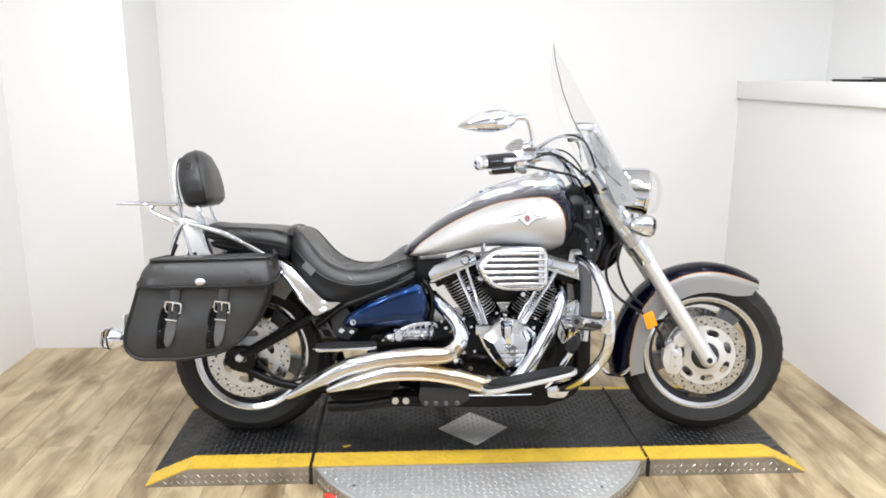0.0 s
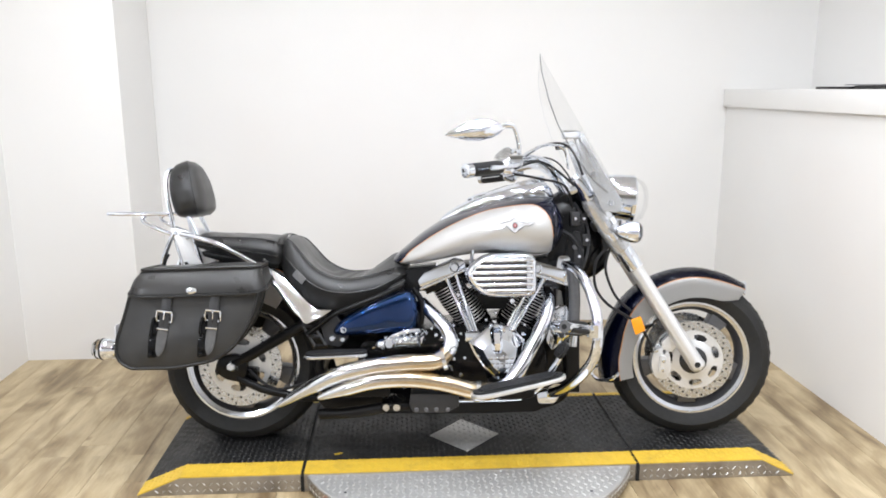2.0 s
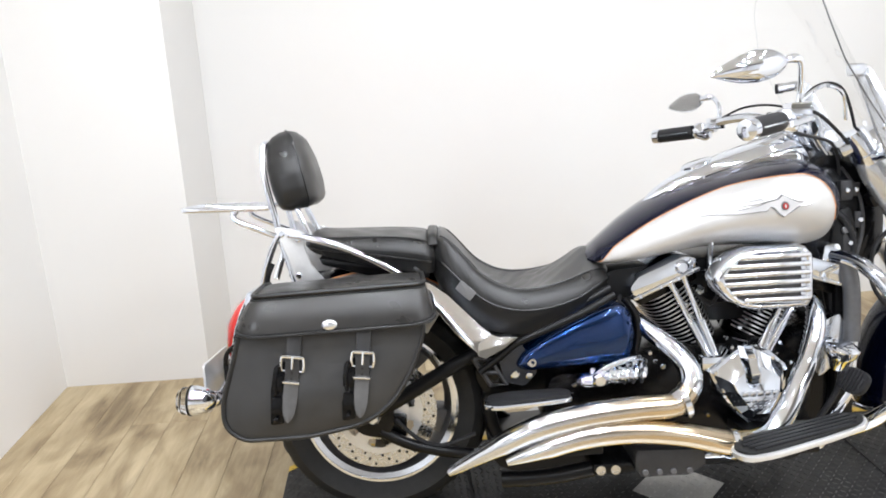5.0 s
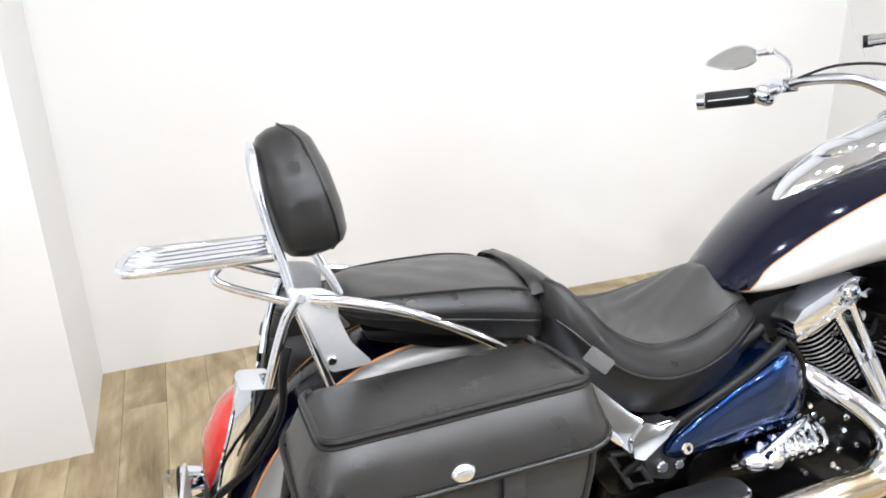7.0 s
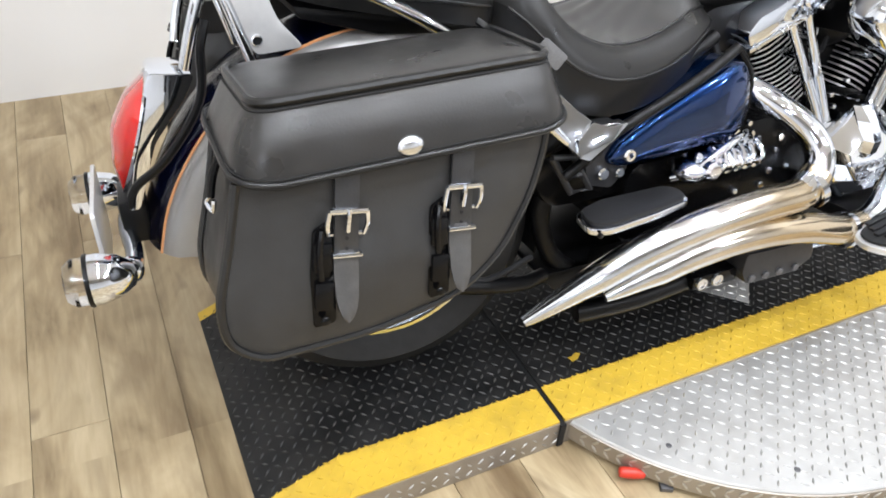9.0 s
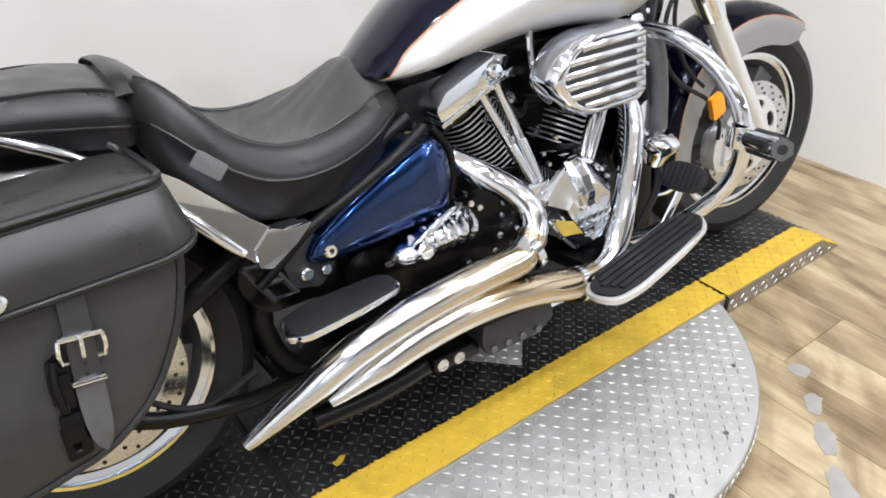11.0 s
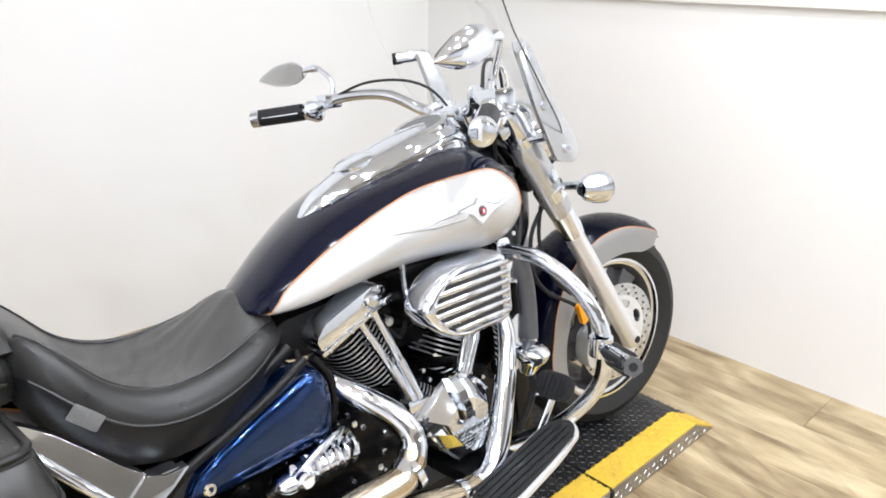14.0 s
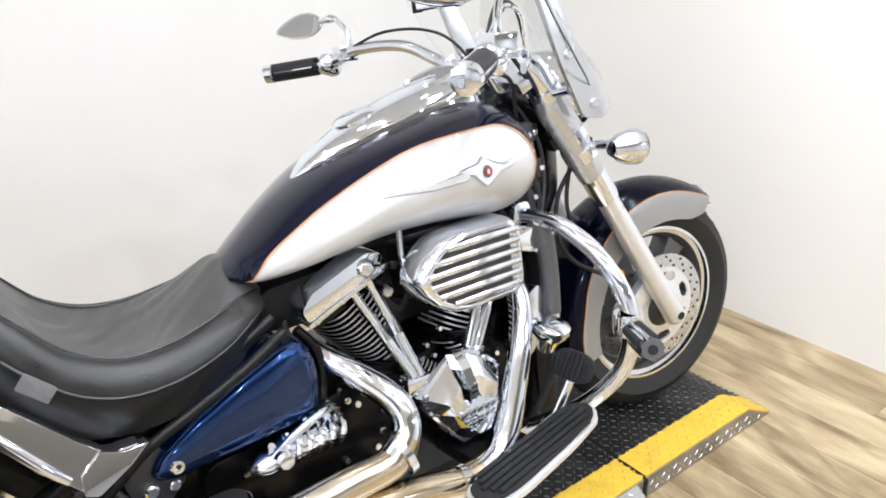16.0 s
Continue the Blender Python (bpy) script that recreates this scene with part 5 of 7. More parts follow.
for idx, out_ in ((4, 0.0012), (52, -0.0012)):
    part("side_welt", tube([r[idx] + V(0, out_, 0) for r in rings[5:-2:4]], 0.0026, 6, 2), WELT, seat)
def seat_side(x, z):
    """How far out the seat's right side stands at x and z."""
    ring = min(rings, key=lambda r: abs(r[0].x - x))
    flank = sorted((p.z, p.y) for p in ring[38:57])
    return interp([p[0] for p in flank], [p[1] for p in flank], z)


b = prism(rounded([(0.264, 0.648), (0.300, 0.616), (0.318, 0.638), (0.282, 0.671)], 0.004), -0.0022, 0.0, 0.0006)
for v in b.verts:
    v.co.y += seat_side(v.co.x, v.co.z) - 0.0050
part("seat_tag", b, TAG, seat, "grey woven tag")

px_ = [-0.128, -0.116, -0.085, -0.02, 0.06, 0.13, 0.19, 0.214, 0.224]
pt = [0.782, 0.797, 0.804, 0.805, 0.803, 0.799, 0.788, 0.772, 0.758]
pb = [0.772, 0.758, 0.744, 0.728, 0.712, 0.698, 0.686, 0.688, 0.700]
pw = [0.075, 0.104, 0.128, 0.150, 0.164, 0.172, 0.170, 0.158, 0.14]
pd = [0, 0, 0.002, 0.006, 0.008, 0.007, 0.002, 0, 0]
q = dense(px_, pt, pb, pw, pd, n=44)
rings = saddle(*q, crown=0.020, n=20)
for ring in rings:
    for j, p in enumerate(ring[:-1]):
        if abs(-1 + 2 * j / 40) < 0.62:
            p.z += 0.0012 * math.sin(p.x * 61 + p.y * 23) * math.sin(p.y * 40 + 1)
bm = loft(rings)
nr = len(rings[0])
# the same sheen colour on top, darkest vinyl low on the sides
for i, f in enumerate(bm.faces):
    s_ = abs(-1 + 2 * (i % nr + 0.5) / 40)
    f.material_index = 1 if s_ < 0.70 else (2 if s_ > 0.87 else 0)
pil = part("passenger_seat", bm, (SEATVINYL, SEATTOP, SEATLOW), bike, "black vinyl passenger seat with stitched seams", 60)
for idx in (6, 34):
    part("welt", tube([r[idx] + V(0, -0.0008 if idx == 6 else 0.0008, 0.0012) for r in rings[1:-1:2]], 0.0026, 6, 2), WELT, pil)
for idx, out_ in ((2, 0.001), (38, -0.001)):
    part("side_welt", tube([r[idx] + V(0, out_, 0.0) for r in rings[1:-1:2]], 0.0026, 6, 2), WELT, pil)
# the strap across the joint of the two seats
bow = [(0.214, yy, 0.792 - 0.9 * yy * yy - (0.015 if abs(yy) > 0.13 else 0)) for yy in (-0.150, -0.12, -0.06, 0, 0.06, 0.12, 0.150)]
part("seat_strap", tube(bow, 0.013, 8, 4, flat=0.22, up=(1, 0, 0)), SEATVINYL, pil, "black vinyl seat strap")
part("seat_base", prism([(-0.09, 0.735), (0.05, 0.71), (0.20, 0.685), (0.20, 0.665), (0.04, 0.68), (-0.08, 0.715)], -0.12, 0.12, 0.006), BLACK, pil)

# ---- backrest, sissy bar and rack ----
tilt = pose(-0.160, 0.012, 0.966, 0, -12, 0)
rows = []
for z in np.linspace(-0.104, 0.110, 27):
    f = (z + 0.104) / 0.214
    w = interp([0, 0.03, 0.10, 0.25, 0.45, 0.62, 0.78, 0.90, 0.97, 1.0], [0.084, 0.102, 0.116, 0.124, 0.122, 0.110, 0.088, 0.062, 0.036, 0.012], f)
    th = interp([0, 0.03, 0.10, 0.3, 0.6, 0.85, 0.96, 1.0], [0.034, 0.050, 0.060, 0.064, 0.062, 0.052, 0.034, 0.014], f)
    rows.append([V(th * math.copysign(abs(math.cos(a)) ** 0.62, math.cos(a)), w * math.copysign(abs(math.sin(a)) ** 0.62, math.sin(a)), z) for a in np.linspace(0, 2 * math.pi, 40, endpoint=False)])
bm = loft(rows)
bmesh.ops.transform(bm, matrix=tilt, verts=bm.verts)
for i, f in enumerate(bm.faces):
    f.material_index = 1 if i < 26 * 40 and (i % 40 < 7 or i % 40 >= 33) else 0
back = part("backrest", bm, (SEATVINYL, SEATTOP), bike, "black padded passenger backrest with a seamed front panel", 60)
seam = [rows[i][7] for i in range(0, 27, 2)] + [rows[i][33] for i in range(26, -1, -2)]
bm = tube([p * 1.004 for p in seam], 0.0026, 6, 2)
bmesh.ops.transform(bm, matrix=tilt, verts=bm.verts)
part("seam", bm, WELT, back)
for sgn in (-1, 1):
    pts = [(-0.150, sgn * 0.102, 0.640), (-0.170, sgn * 0.100, 0.715), (-0.190, sgn * 0.098, 0.790), (-0.200, sgn * 0.094, 0.845), (-0.218, sgn * 0.088, 0.93), (-0.226, sgn * 0.078, 0.995), (-0.226, sgn * 0.05, 1.035), (-0.226, 0, 1.045)]
    sis = part("sissy_bar", tube(pts, 0.0085, 12, 6), CHROME, bike, "chrome passenger backrest bar")
    part("backrest_stay", tube([(-0.115, sgn * 0.075, 0.79), (-0.14, sgn * 0.07, 0.85), (-0.165, sgn * 0.06, 0.91)], 0.008, 10, 4), CHROME, sis)
    poly = rounded([(-0.205, 0.822), (-0.150, 0.815), (-0.122, 0.800), (-0.126, 0.765), (-0.110, 0.715), (-0.075, 0.672), (-0.150, 0.668), (-0.172, 0.745)], 0.012)
    pl = part("side_plate", prism(poly, sgn * 0.112, sgn * 0.104, 0.002), SILVERGREY, sis, "polished chrome side plate")
    for qx, qz in ((-0.183, 0.803), (-0.140, 0.788), (-0.145, 0.690)):
        part("bolt", bolt((qx, sgn * 0.112, qz), (0, sgn, 0), 0.0085, 0.006), CHROME, sis)
    # long chrome rail from the plate forward along the seat, and its broad lower end
    rail = [(-0.165, sgn * 0.112, 0.800), (-0.09, sgn * 0.135, 0.785), (0.0, sgn * 0.150, 0.755), (0.10, sgn * 0.160, 0.703), (0.19, sgn * 0.168, 0.640)]
    part("grab_rail", tube(rail, 0.0095, 12, 6, flat=1.0), CHROME, bike, "chrome grab rail beside the seat")
    SET["turn"] = SQUARE
    blade = rounded([(0.110, 0.682), (0.150, 0.686), (0.195, 0.664), (0.232, 0.637), (0.271, 0.598), (0.310, 0.558), (0.345, 0.530), (0.390, 0.529), (0.362, 0.508), (0.315, 0.490), (0.298, 0.494), (0.262, 0.532), (0.227, 0.577), (0.192, 0.617), (0.130, 0.662)], 0.006)
    b = prism(blade, sgn * 0.174, sgn * 0.206, 0.009, 4)
    for v in b.verts:
        v.co.y += sgn * 0.40 * (0.57 - v.co.z)
    strut = part("fender_strut", b, CHROME, bike, "broad chrome fender strut with a squared lower end", 50)
    edge = [(0.120, 0.672), (0.192, 0.622), (0.228, 0.581), (0.262, 0.538), (0.286, 0.512)]
    part("rolled_edge", tube([(x, sgn * (0.203 + 0.40 * (0.57 - z)), z) for x, z in edge], [0.007, 0.009, 0.009, 0.009, 0.006], 12, 5), CHROME, strut)
    block = rounded([(0.299, 0.516), (0.332, 0.539), (0.361, 0.528), (0.400, 0.529), (0.366, 0.507), (0.315, 0.484), (0.297, 0.491)], 0.004)
    b = prism(block, sgn * 0.190, sgn * 0.214, 0.006, 3)
    for v in b.verts:
        v.co.y += sgn * 0.40 * (0.57 - v.co.z)
    part("strut_end", b, CHROME, strut, "faceted chrome end block", 40)
    SET["turn"] = None
    part("tail_strut", tube([(-0.190, sgn * 0.108, 0.800), (-0.211, sgn * 0.104, 0.766), (-0.235, sgn * 0.10, 0.705), (-0.250, sgn * 0.085, 0.655)], 0.009, 10, 4), CHROME, sis)
rack = part("luggage_rack", tube([(-0.215, -0.092, 0.872), (-0.41, -0.096, 0.876), (-0.446, -0.074, 0.877), (-0.454, 0, 0.877), (-0.446, 0.074, 0.877), (-0.41, 0.096, 0.876), (-0.215, 0.092, 0.872)], 0.0075, 10, 6), CHROME, bike, "flat chrome luggage rack")
for yy in (-0.057, -0.019, 0.019, 0.057):
    part("slat", box(-0.446, -0.222, yy - 0.014, yy + 0.014, 0.872, 0.880, 0.003), CHROME, rack)
for sgn in (-1, 1):
    part("rack_stay", tube([(-0.300, sgn * 0.092, 0.868), (-0.312, sgn * 0.094, 0.855), (-0.290, sgn * 0.097, 0.835), (-0.19, sgn * 0.100, 0.792)], 0.007, 10, 5), CHROME, rack)

# ---- saddlebags ----


def saddlebag(sgn):
    def pt(bm):
        bmesh.ops.transform(bm, matrix=SQUARE, verts=bm.verts)
        return bm if sgn < 0 else mirrored(bm)

    def out(z):
        """How far the face flares outwards below the lid."""
        return -0.075 * max(0.0, 0.62 - z)
    body = rounded([(-0.244, 0.655), (-0.254, 0.62), (-0.275, 0.540), (-0.304, 0.450), (-0.302, 0.395), (-0.262, 0.362), (-0.11, 0.361), (0.022, 0.383), (0.090, 0.430), (0.140, 0.508), (0.166, 0.585), (0.170, 0.655)], 0.036, 5)
    mx, mz = -0.065, 0.505

    def ring(s, yy):
        return [V(mx + (x - mx) * s, yy + out(z), mz + (z - mz) * s) for x, z in body]
    rings = [ring(s, yy) for s, yy in ((0.90, -0.165), (0.955, -0.180), (0.975, -0.215), (0.965, -0.265), (0.965, -0.300), (0.985, -0.328), (0.990, -0.340), (0.982, -0.346),
                                       (0.955, -0.347), (0.90, -0.350), (0.80, -0.354), (0.65, -0.358), (0.45, -0.360), (0.2, -0.361))]
    for k in (5, 6, 7):
        for p in rings[k]:
            p.y -= 0.002 * math.sin(p.x * 31 + p.z * 17)
    bag = part("saddlebag", pt(loft(rings)), LEATHER, bike, "black leather saddlebag with buckled straps", 70)
    edge = [p + V(0, -0.001, 0) for p in ring(0.985, -0.344) if p.z < 0.625]
    start = min(range(len(edge)), key=lambda i: edge[i].x if edge[i].z > 0.60 else 9)
    part("bag_welt", pt(tube(edge[start:] + edge[:start], 0.0062, 8, 1)), WELT, bag, "raised leather edge welt")
    edge = [p for p in ring(0.968, -0.182) if p.z < 0.625]
    part("bag_welt", pt(tube(edge[start:] + edge[:start], 0.005, 8, 1)), WELT, bag)

    # the lid: a rounded box that flares towards its hem
    def lid_ring(x0, x1, yo, yi, r, z, hem=0.0):
        q = rounded([(x0, yi), (x0, yo), (x1, yo), (x1, yi)], r, 7)
        return [V(x, y, z + hem * (0.022 * ((x + 0.055) / 0.24) ** 2 + 0.035 * max(0.0, (y - yo) / (yi - yo)) ** 1.4)) for x, y in q]
    rings = [lid_ring(-0.2440, 0.178, -0.360, -0.170, 0.046, 0.600, 1), lid_ring(-0.2580, 0.190, -0.3735, -0.160, 0.052, 0.589, 1), lid_ring(-0.2610, 0.192, -0.376, -0.160, 0.052, 0.592, 1),
             lid_ring(-0.2595, 0.191, -0.3755, -0.160, 0.052, 0.600, 0.8), lid_ring(-0.2550, 0.189, -0.373, -0.160, 0.050, 0.626, 0.4), lid_ring(-0.2460, 0.183, -0.364, -0.160, 0.046, 0.656), lid_ring(-0.2340, 0.177, -0.352, -0.158, 0.040, 0.678),
             lid_ring(-0.2220, 0.171, -0.340, -0.156, 0.034, 0.690), lid_ring(-0.2170, 0.167, -0.334, -0.156, 0.032, 0.6925), lid_ring(-0.19, 0.15, -0.316, -0.165, 0.03, 0.6945), lid_ring(-0.14, 0.10, -0.28, -0.19, 0.03, 0.6975)]
    for r_ in rings[-5:]:
        for p in r_:
            p.z += 0.0015 * math.sin(p.x * 26) + 0.010 * (p.x + 0.02) / 0.38
    lid = part("lid", pt(loft(rings)), LIDLEATHER, bag, "overhanging leather lid", 60)
    n = len(rings[0])
    crest = [p + V(0, -0.002, 0.003) for p in rings[-4][2:n - 2]]
    crest[-1] += V(0, 0, 0.010)
    crest[-2] += V(0, 0, 0.006)
    part("lid_welt", pt(tube(crest, 0.0058, 8, 1)), WELT, lid, "raised leather welt along the lid")
    # near-black line added for the shade beneath the overhanging welt
    under = [p.lerp(q, 0.45) + V(0, -0.001, 0) for p, q in zip(rings[-4], rings[-5])][2:n - 2]
    part("welt_shade_line", pt(tube(under, 0.0018, 6, 1)), HOLE, lid)
    part("lid_hem", pt(tube([p + V(0, -0.0012, 0.0015) for p in rings[2][3:n - 3]], 0.0042, 8, 1)), WELT, lid)
    part("hem_stitch", pt(tube([p + V(0, -0.0004, 0.0085) for p in rings[2][3:n - 3]], 0.0011, 6, 1)), HOLE, lid)
    oval = lathe([(0.0, 0.0062), (0.008, 0.0058), (0.0125, 0.0036), (0.0155, 0.0), (0.0155, -0.006)], (0, 0, 0), (0, -1, 0.06), 28)
    bmesh.ops.scale(oval, vec=(1.12, 1, 0.86), verts=oval.verts)
    bmesh.ops.translate(oval, vec=(-0.047, -0.3755, 0.621), verts=oval.verts)
    part("concho", pt(oval), CHROMEDULL, lid, "oval chrome concho")
    for bx, lean in ((-0.134, -0.028), (0.023, -0.022)):
        base = V(bx, -0.358 + out(0.545), 0.545)
        M = Matrix.Translation(base) @ Matrix.Rotation(-0.09, 4, "X") @ Matrix.Diagonal((0.9, 1.0, 0.97, 1.0)) @ Matrix.Rotation(-lean * 5.0, 4, "Y")

        def put(bm):
            bmesh.ops.transform(bm, matrix=M, verts=bm.verts)
            return pt(bm)
        part("strap", put(prism([(-0.0175, 0.075), (0.0175, 0.075), (0.0175, -0.055), (-0.0175, -0.055)], -0.0095, -0.003, 0.0018)), STRAP, bag, "worn leather strap")
        tail = bmesh.new()
        sect = [(-0.046, 0.0175, 0.0), (-0.062, 0.0180, -0.0015), (-0.085, 0.0178, -0.005), (-0.108, 0.0165, -0.010), (-0.124, 0.0135, -0.0135), (-0.136, 0.0085, -0.0155), (-0.142, 0.003, -0.016)]
        join(tail, loft([[V(-w, -0.0075 + dy, z), V(-w * 0.5, -0.0098 + dy, z), V(0, -0.0102 + dy, z), V(w * 0.5, -0.0098 + dy, z), V(w, -0.0075 + dy, z), V(w, -0.003 + dy, z), V(-w, -0.003 + dy, z)] for z, w, dy in sect]))
        part("strap_tail", put(tail), STRAPTAIL, bag, "worn pointed strap end, coloured paler for the light it catches")
        bk_ = bmesh.new()
        join(bk_, tube([(-0.0265, -0.0145, 0.008), (0.0265, -0.0145, 0.008)], 0.0042, 8, 0))
        for s in (-1, 1):
            join(bk_, tube([(s * 0.0265, -0.0145, 0.008), (s * 0.0285, -0.012, -0.010), (s * 0.026, -0.006, -0.026)], 0.0036, 8, 3))
        join(bk_, tube([(-0.026, -0.004, -0.026), (0.026, -0.004, -0.026)], 0.003, 6, 0))
        join(bk_, tube([(0.0, -0.0125, -0.020), (0, -0.0165, 0.0), (0, -0.0165, 0.011)], 0.0036, 8, 3))
        part("buckle", put(bk_), CHROME, bag, "square chrome buckle")
        kp = tube([(-0.0205, -0.004, -0.052), (-0.0205, -0.0135, -0.052), (0.0205, -0.0135, -0.052), (0.0205, -0.004, -0.052)], 0.0032, 8, 0)
        part("keeper", put(kp), CHROME, bag, "chrome keeper loop")
        for hz in (-0.010, -0.030, -0.044):
            part("strap_hole", put(lathe([(0, 0), (0.0026, 0), (0.0026, 0.0006), (0, 0.0006)], (0, -0.0098, hz), (0, -1, 0), 8)), HOLE, bag)
        und = prism(rounded([(-0.046, -0.02), (-0.020, -0.005), (-0.014, -0.06), (-0.012, -0.150), (-0.044, -0.156), (-0.050, -0.08)], 0.006), -0.005, 0.001, 0.001)
        join(und, box(-0.047, -0.020, -0.012, -0.004, -0.075, -0.035, 0.004))
        join(und, box(-0.045, -0.016, -0.014, -0.004, -0.128, -0.088, 0.004))
        join(und, tube([(-0.036, -0.010, -0.018), (-0.040, -0.014, -0.045), (-0.036, -0.011, -0.084)], 0.005, 8, 3))
        part("quick_release_tab", put(und), BLACKGLOSS, bag, "black quick-release tab under the strap")
        part("rivet", put(ball((-0.031, -0.0145, -0.142), 0.007, 0.003, 0.007, 10, 6)), BLACKGLOSS, bag)
    # strap and clip on the rear gusset
    part("gusset_strap", pt(tube([(-0.247, -0.262, 0.63), (-0.268, -0.262, 0.585), (-0.276, -0.262, 0.555)], 0.0055, 8, 3)), BLACKGLOSS, bag)
    part("gusset_clip", pt(tube([(-0.276, -0.262, 0.556), (-0.281, -0.255, 0.545), (-0.277, -0.272, 0.540), (-0.274, -0.276, 0.556)], 0.0032, 8, 3)), CHROME, bag)
    return bag


saddlebag(-1)
saddlebag(1)

# ---- tail: lamp, bracket, signals ----
tb = part("tail_bracket", prism(rounded([(-0.236, 0.636), (-0.303, 0.644), (-0.330, 0.57), (-0.372, 0.43), (-0.355, 0.43), (-0.312, 0.535), (-0.255, 0.600)], 0.01), -0.052, 0.052, 0.008), CHROME, bike, "chrome tail-lamp bracket")
rows = []
for z in np.linspace(0, 1, 15):
    c = V(-0.304, 0, 0.636).lerp(V(-0.374, 0, 0.446), z)
    w = interp([0, 0.08, 0.25, 0.5, 0.75, 1.0], [0.006, 0.042, 0.066, 0.066, 0.042, 0.004], z)
    d = interp([0, 0.15, 0.4, 0.7, 1.0], [0.004, 0.030, 0.042, 0.030, 0.003], z)
    rows.append([c + V(-d * math.sin(a) if math.sin(a) > 0 else 0.004 * abs(math.sin(a)), w * math.cos(a), -0.004 * math.sin(a)) for a in np.linspace(0, 2 * math.pi, 22, endpoint=False)])
tlamp = part("tail_light", loft(rows), REDLENS, bike, "red teardrop tail lamp")
part("tail_bezel", tube([rows[i][0] for i in range(0, 15, 2)] + [rows[i][11] for i in range(14, -1, -2)], 0.0035, 6, 3), CHROME, tlamp)
part("plate_bracket", prism(rounded([(-0.105, 0.325), (0.105, 0.325), (0.11, 0.46), (-0.11, 0.46)], 0.012), -0.425, -0.418, 0.002, axis="x"), SILVERGREY, bike, "plain plate bracket")
sb_ = part("signal_bar", tube([(-0.378, -0.15, 0.381), (-0.376, -0.10, 0.383), (-0.384, 0, 0.386), (-0.376, 0.10, 0.383), (-0.378, 0.15, 0.381)], 0.014, 12, 4), CHROME, bike, "chrome signal bar")
part("bar_mount", box(-0.388, -0.345, -0.05, 0.05, 0.37, 0.445, 0.008), BLACK, sb_)
for sgn in (-1, 1):
    ax = V(-1, 0, 0.02)
    c = V(-0.419, sgn * 0.165, 0.381)
    sg = part("turn_signal", lathe([(0, -0.046), (0.018, -0.040), (0.032, -0.020), (0.039, 0.008), (0.039, 0.026), (0.035, 0.027)], c, ax, 24), CHROME, bike, "chrome bullet turn signal")
    part("signal_lens", lathe([(0.036, 0.026), (0.0365, 0.044), (0.028, 0.055), (0, 0.060)], c, ax, 24), LENS, sg, "clear lens")
    part("signal_band", lathe([(0.0395, 0.020), (0.0405, 0.021), (0.0405, 0.026), (0.039, 0.027)], c, ax, 24), BLACK, sg)
    part("signal_joint", ball((-0.384, sgn * 0.152, 0.379), 0.020, 0.020, 0.022, 14, 10), CHROME, sg)

part("tail_cable", tube([(-0.212, -0.112, 0.725), (-0.226, -0.120, 0.690), (-0.240, -0.122, 0.614), (-0.299, -0.120, 0.535), (-0.352, -0.108, 0.492), (-0.366, -0.09, 0.455)], 0.0068, 8, 6), BLACK, bike, "black sheathed tail cable")
# ---- frame, swing arm ----
for sgn in (-1, 1):
    arm = part("swing_arm", tube([(0.02, sgn * 0.165, 0.312), (0.12, sgn * 0.168, 0.365), (0.27, sgn * 0.165, 0.448), (0.36, sgn * 0.155, 0.488)], 0.020, 12, 4), BLACK, bike, "black steel swing arm")
    part("lower_stay", tube([(0.05, sgn * 0.170, 0.272), (0.14, sgn * 0.172, 0.228), (0.27, sgn * 0.165, 0.196), (0.34, sgn * 0.14, 0.185)], 0.015, 12, 4), BLACK, arm)
    part("axle_plate", prism(rounded([(-0.03, 0.30), (0.0, 0.268), (0.055, 0.255), (0.085, 0.280), (0.09, 0.345), (0.03, 0.362), (-0.02, 0.345)], 0.02), sgn * 0.182, sgn * 0.150, 0.006), BLACKGLOSS, arm)
    part("axle_nut", lathe([(0, 0.016), (0.012, 0.016), (0.017, 0.012), (0.017, 0.0), (0.024, 0.0), (0.024, -0.003)], (0.033, sgn * 0.182, 0.314), (0, sgn, 0), 6), CHROMEDULL, arm, "hexagonal axle nut")
    part("frame_rail", tube([(0.26, sgn * 0.150, 0.435), (0.34, sgn * 0.165, 0.468), (0.41, sgn * 0.168, 0.506), (0.50, sgn * 0.165, 0.546), (0.59, sgn * 0.158, 0.582), (0.67, sgn * 0.145, 0.617)], 0.013, 10, 4), BLACK, bike)
    part("down_tube", tube([(1.25, sgn * 0.10, 0.66), (1.275, sgn * 0.12, 0.50), (1.27, sgn * 0.125, 0.25), (1.20, sgn * 0.125, 0.155), (0.9, sgn * 0.13, 0.135), (0.45, sgn * 0.13, 0.16), (0.34, sgn * 0.12, 0.30), (0.40, sgn * 0.13, 0.48)], 0.019, 12, 6), BLACK, bike, "black frame tube")
part("rear_caliper", prism(rounded([(0.055, 0.225), (0.115, 0.24), (0.12, 0.30), (0.075, 0.305), (0.04, 0.265)], 0.012), -0.150, -0.105, 0.006), BLACKGLOSS, bike)
part("brake_stay", tube([(0.09, -0.165, 0.30), (0.15, -0.17, 0.245), (0.21, -0.17, 0.225), (0.30, -0.165, 0.25)], 0.006, 8, 5), BLACKRUBBER, bike)
# what is fitted to the right side alone
SET["turn"] = SQUARE
# frame tube under the seat, along the top of the side cover
part("frame_tube", tube([(0.305, -0.196, 0.437), (0.352, -0.203, 0.472), (0.401, -0.207, 0.508), (0.486, -0.207, 0.541), (0.576, -0.203, 0.576), (0.655, -0.192, 0.612)], 0.0095, 10, 4), BLACK, bike, "black frame tube under the seat")
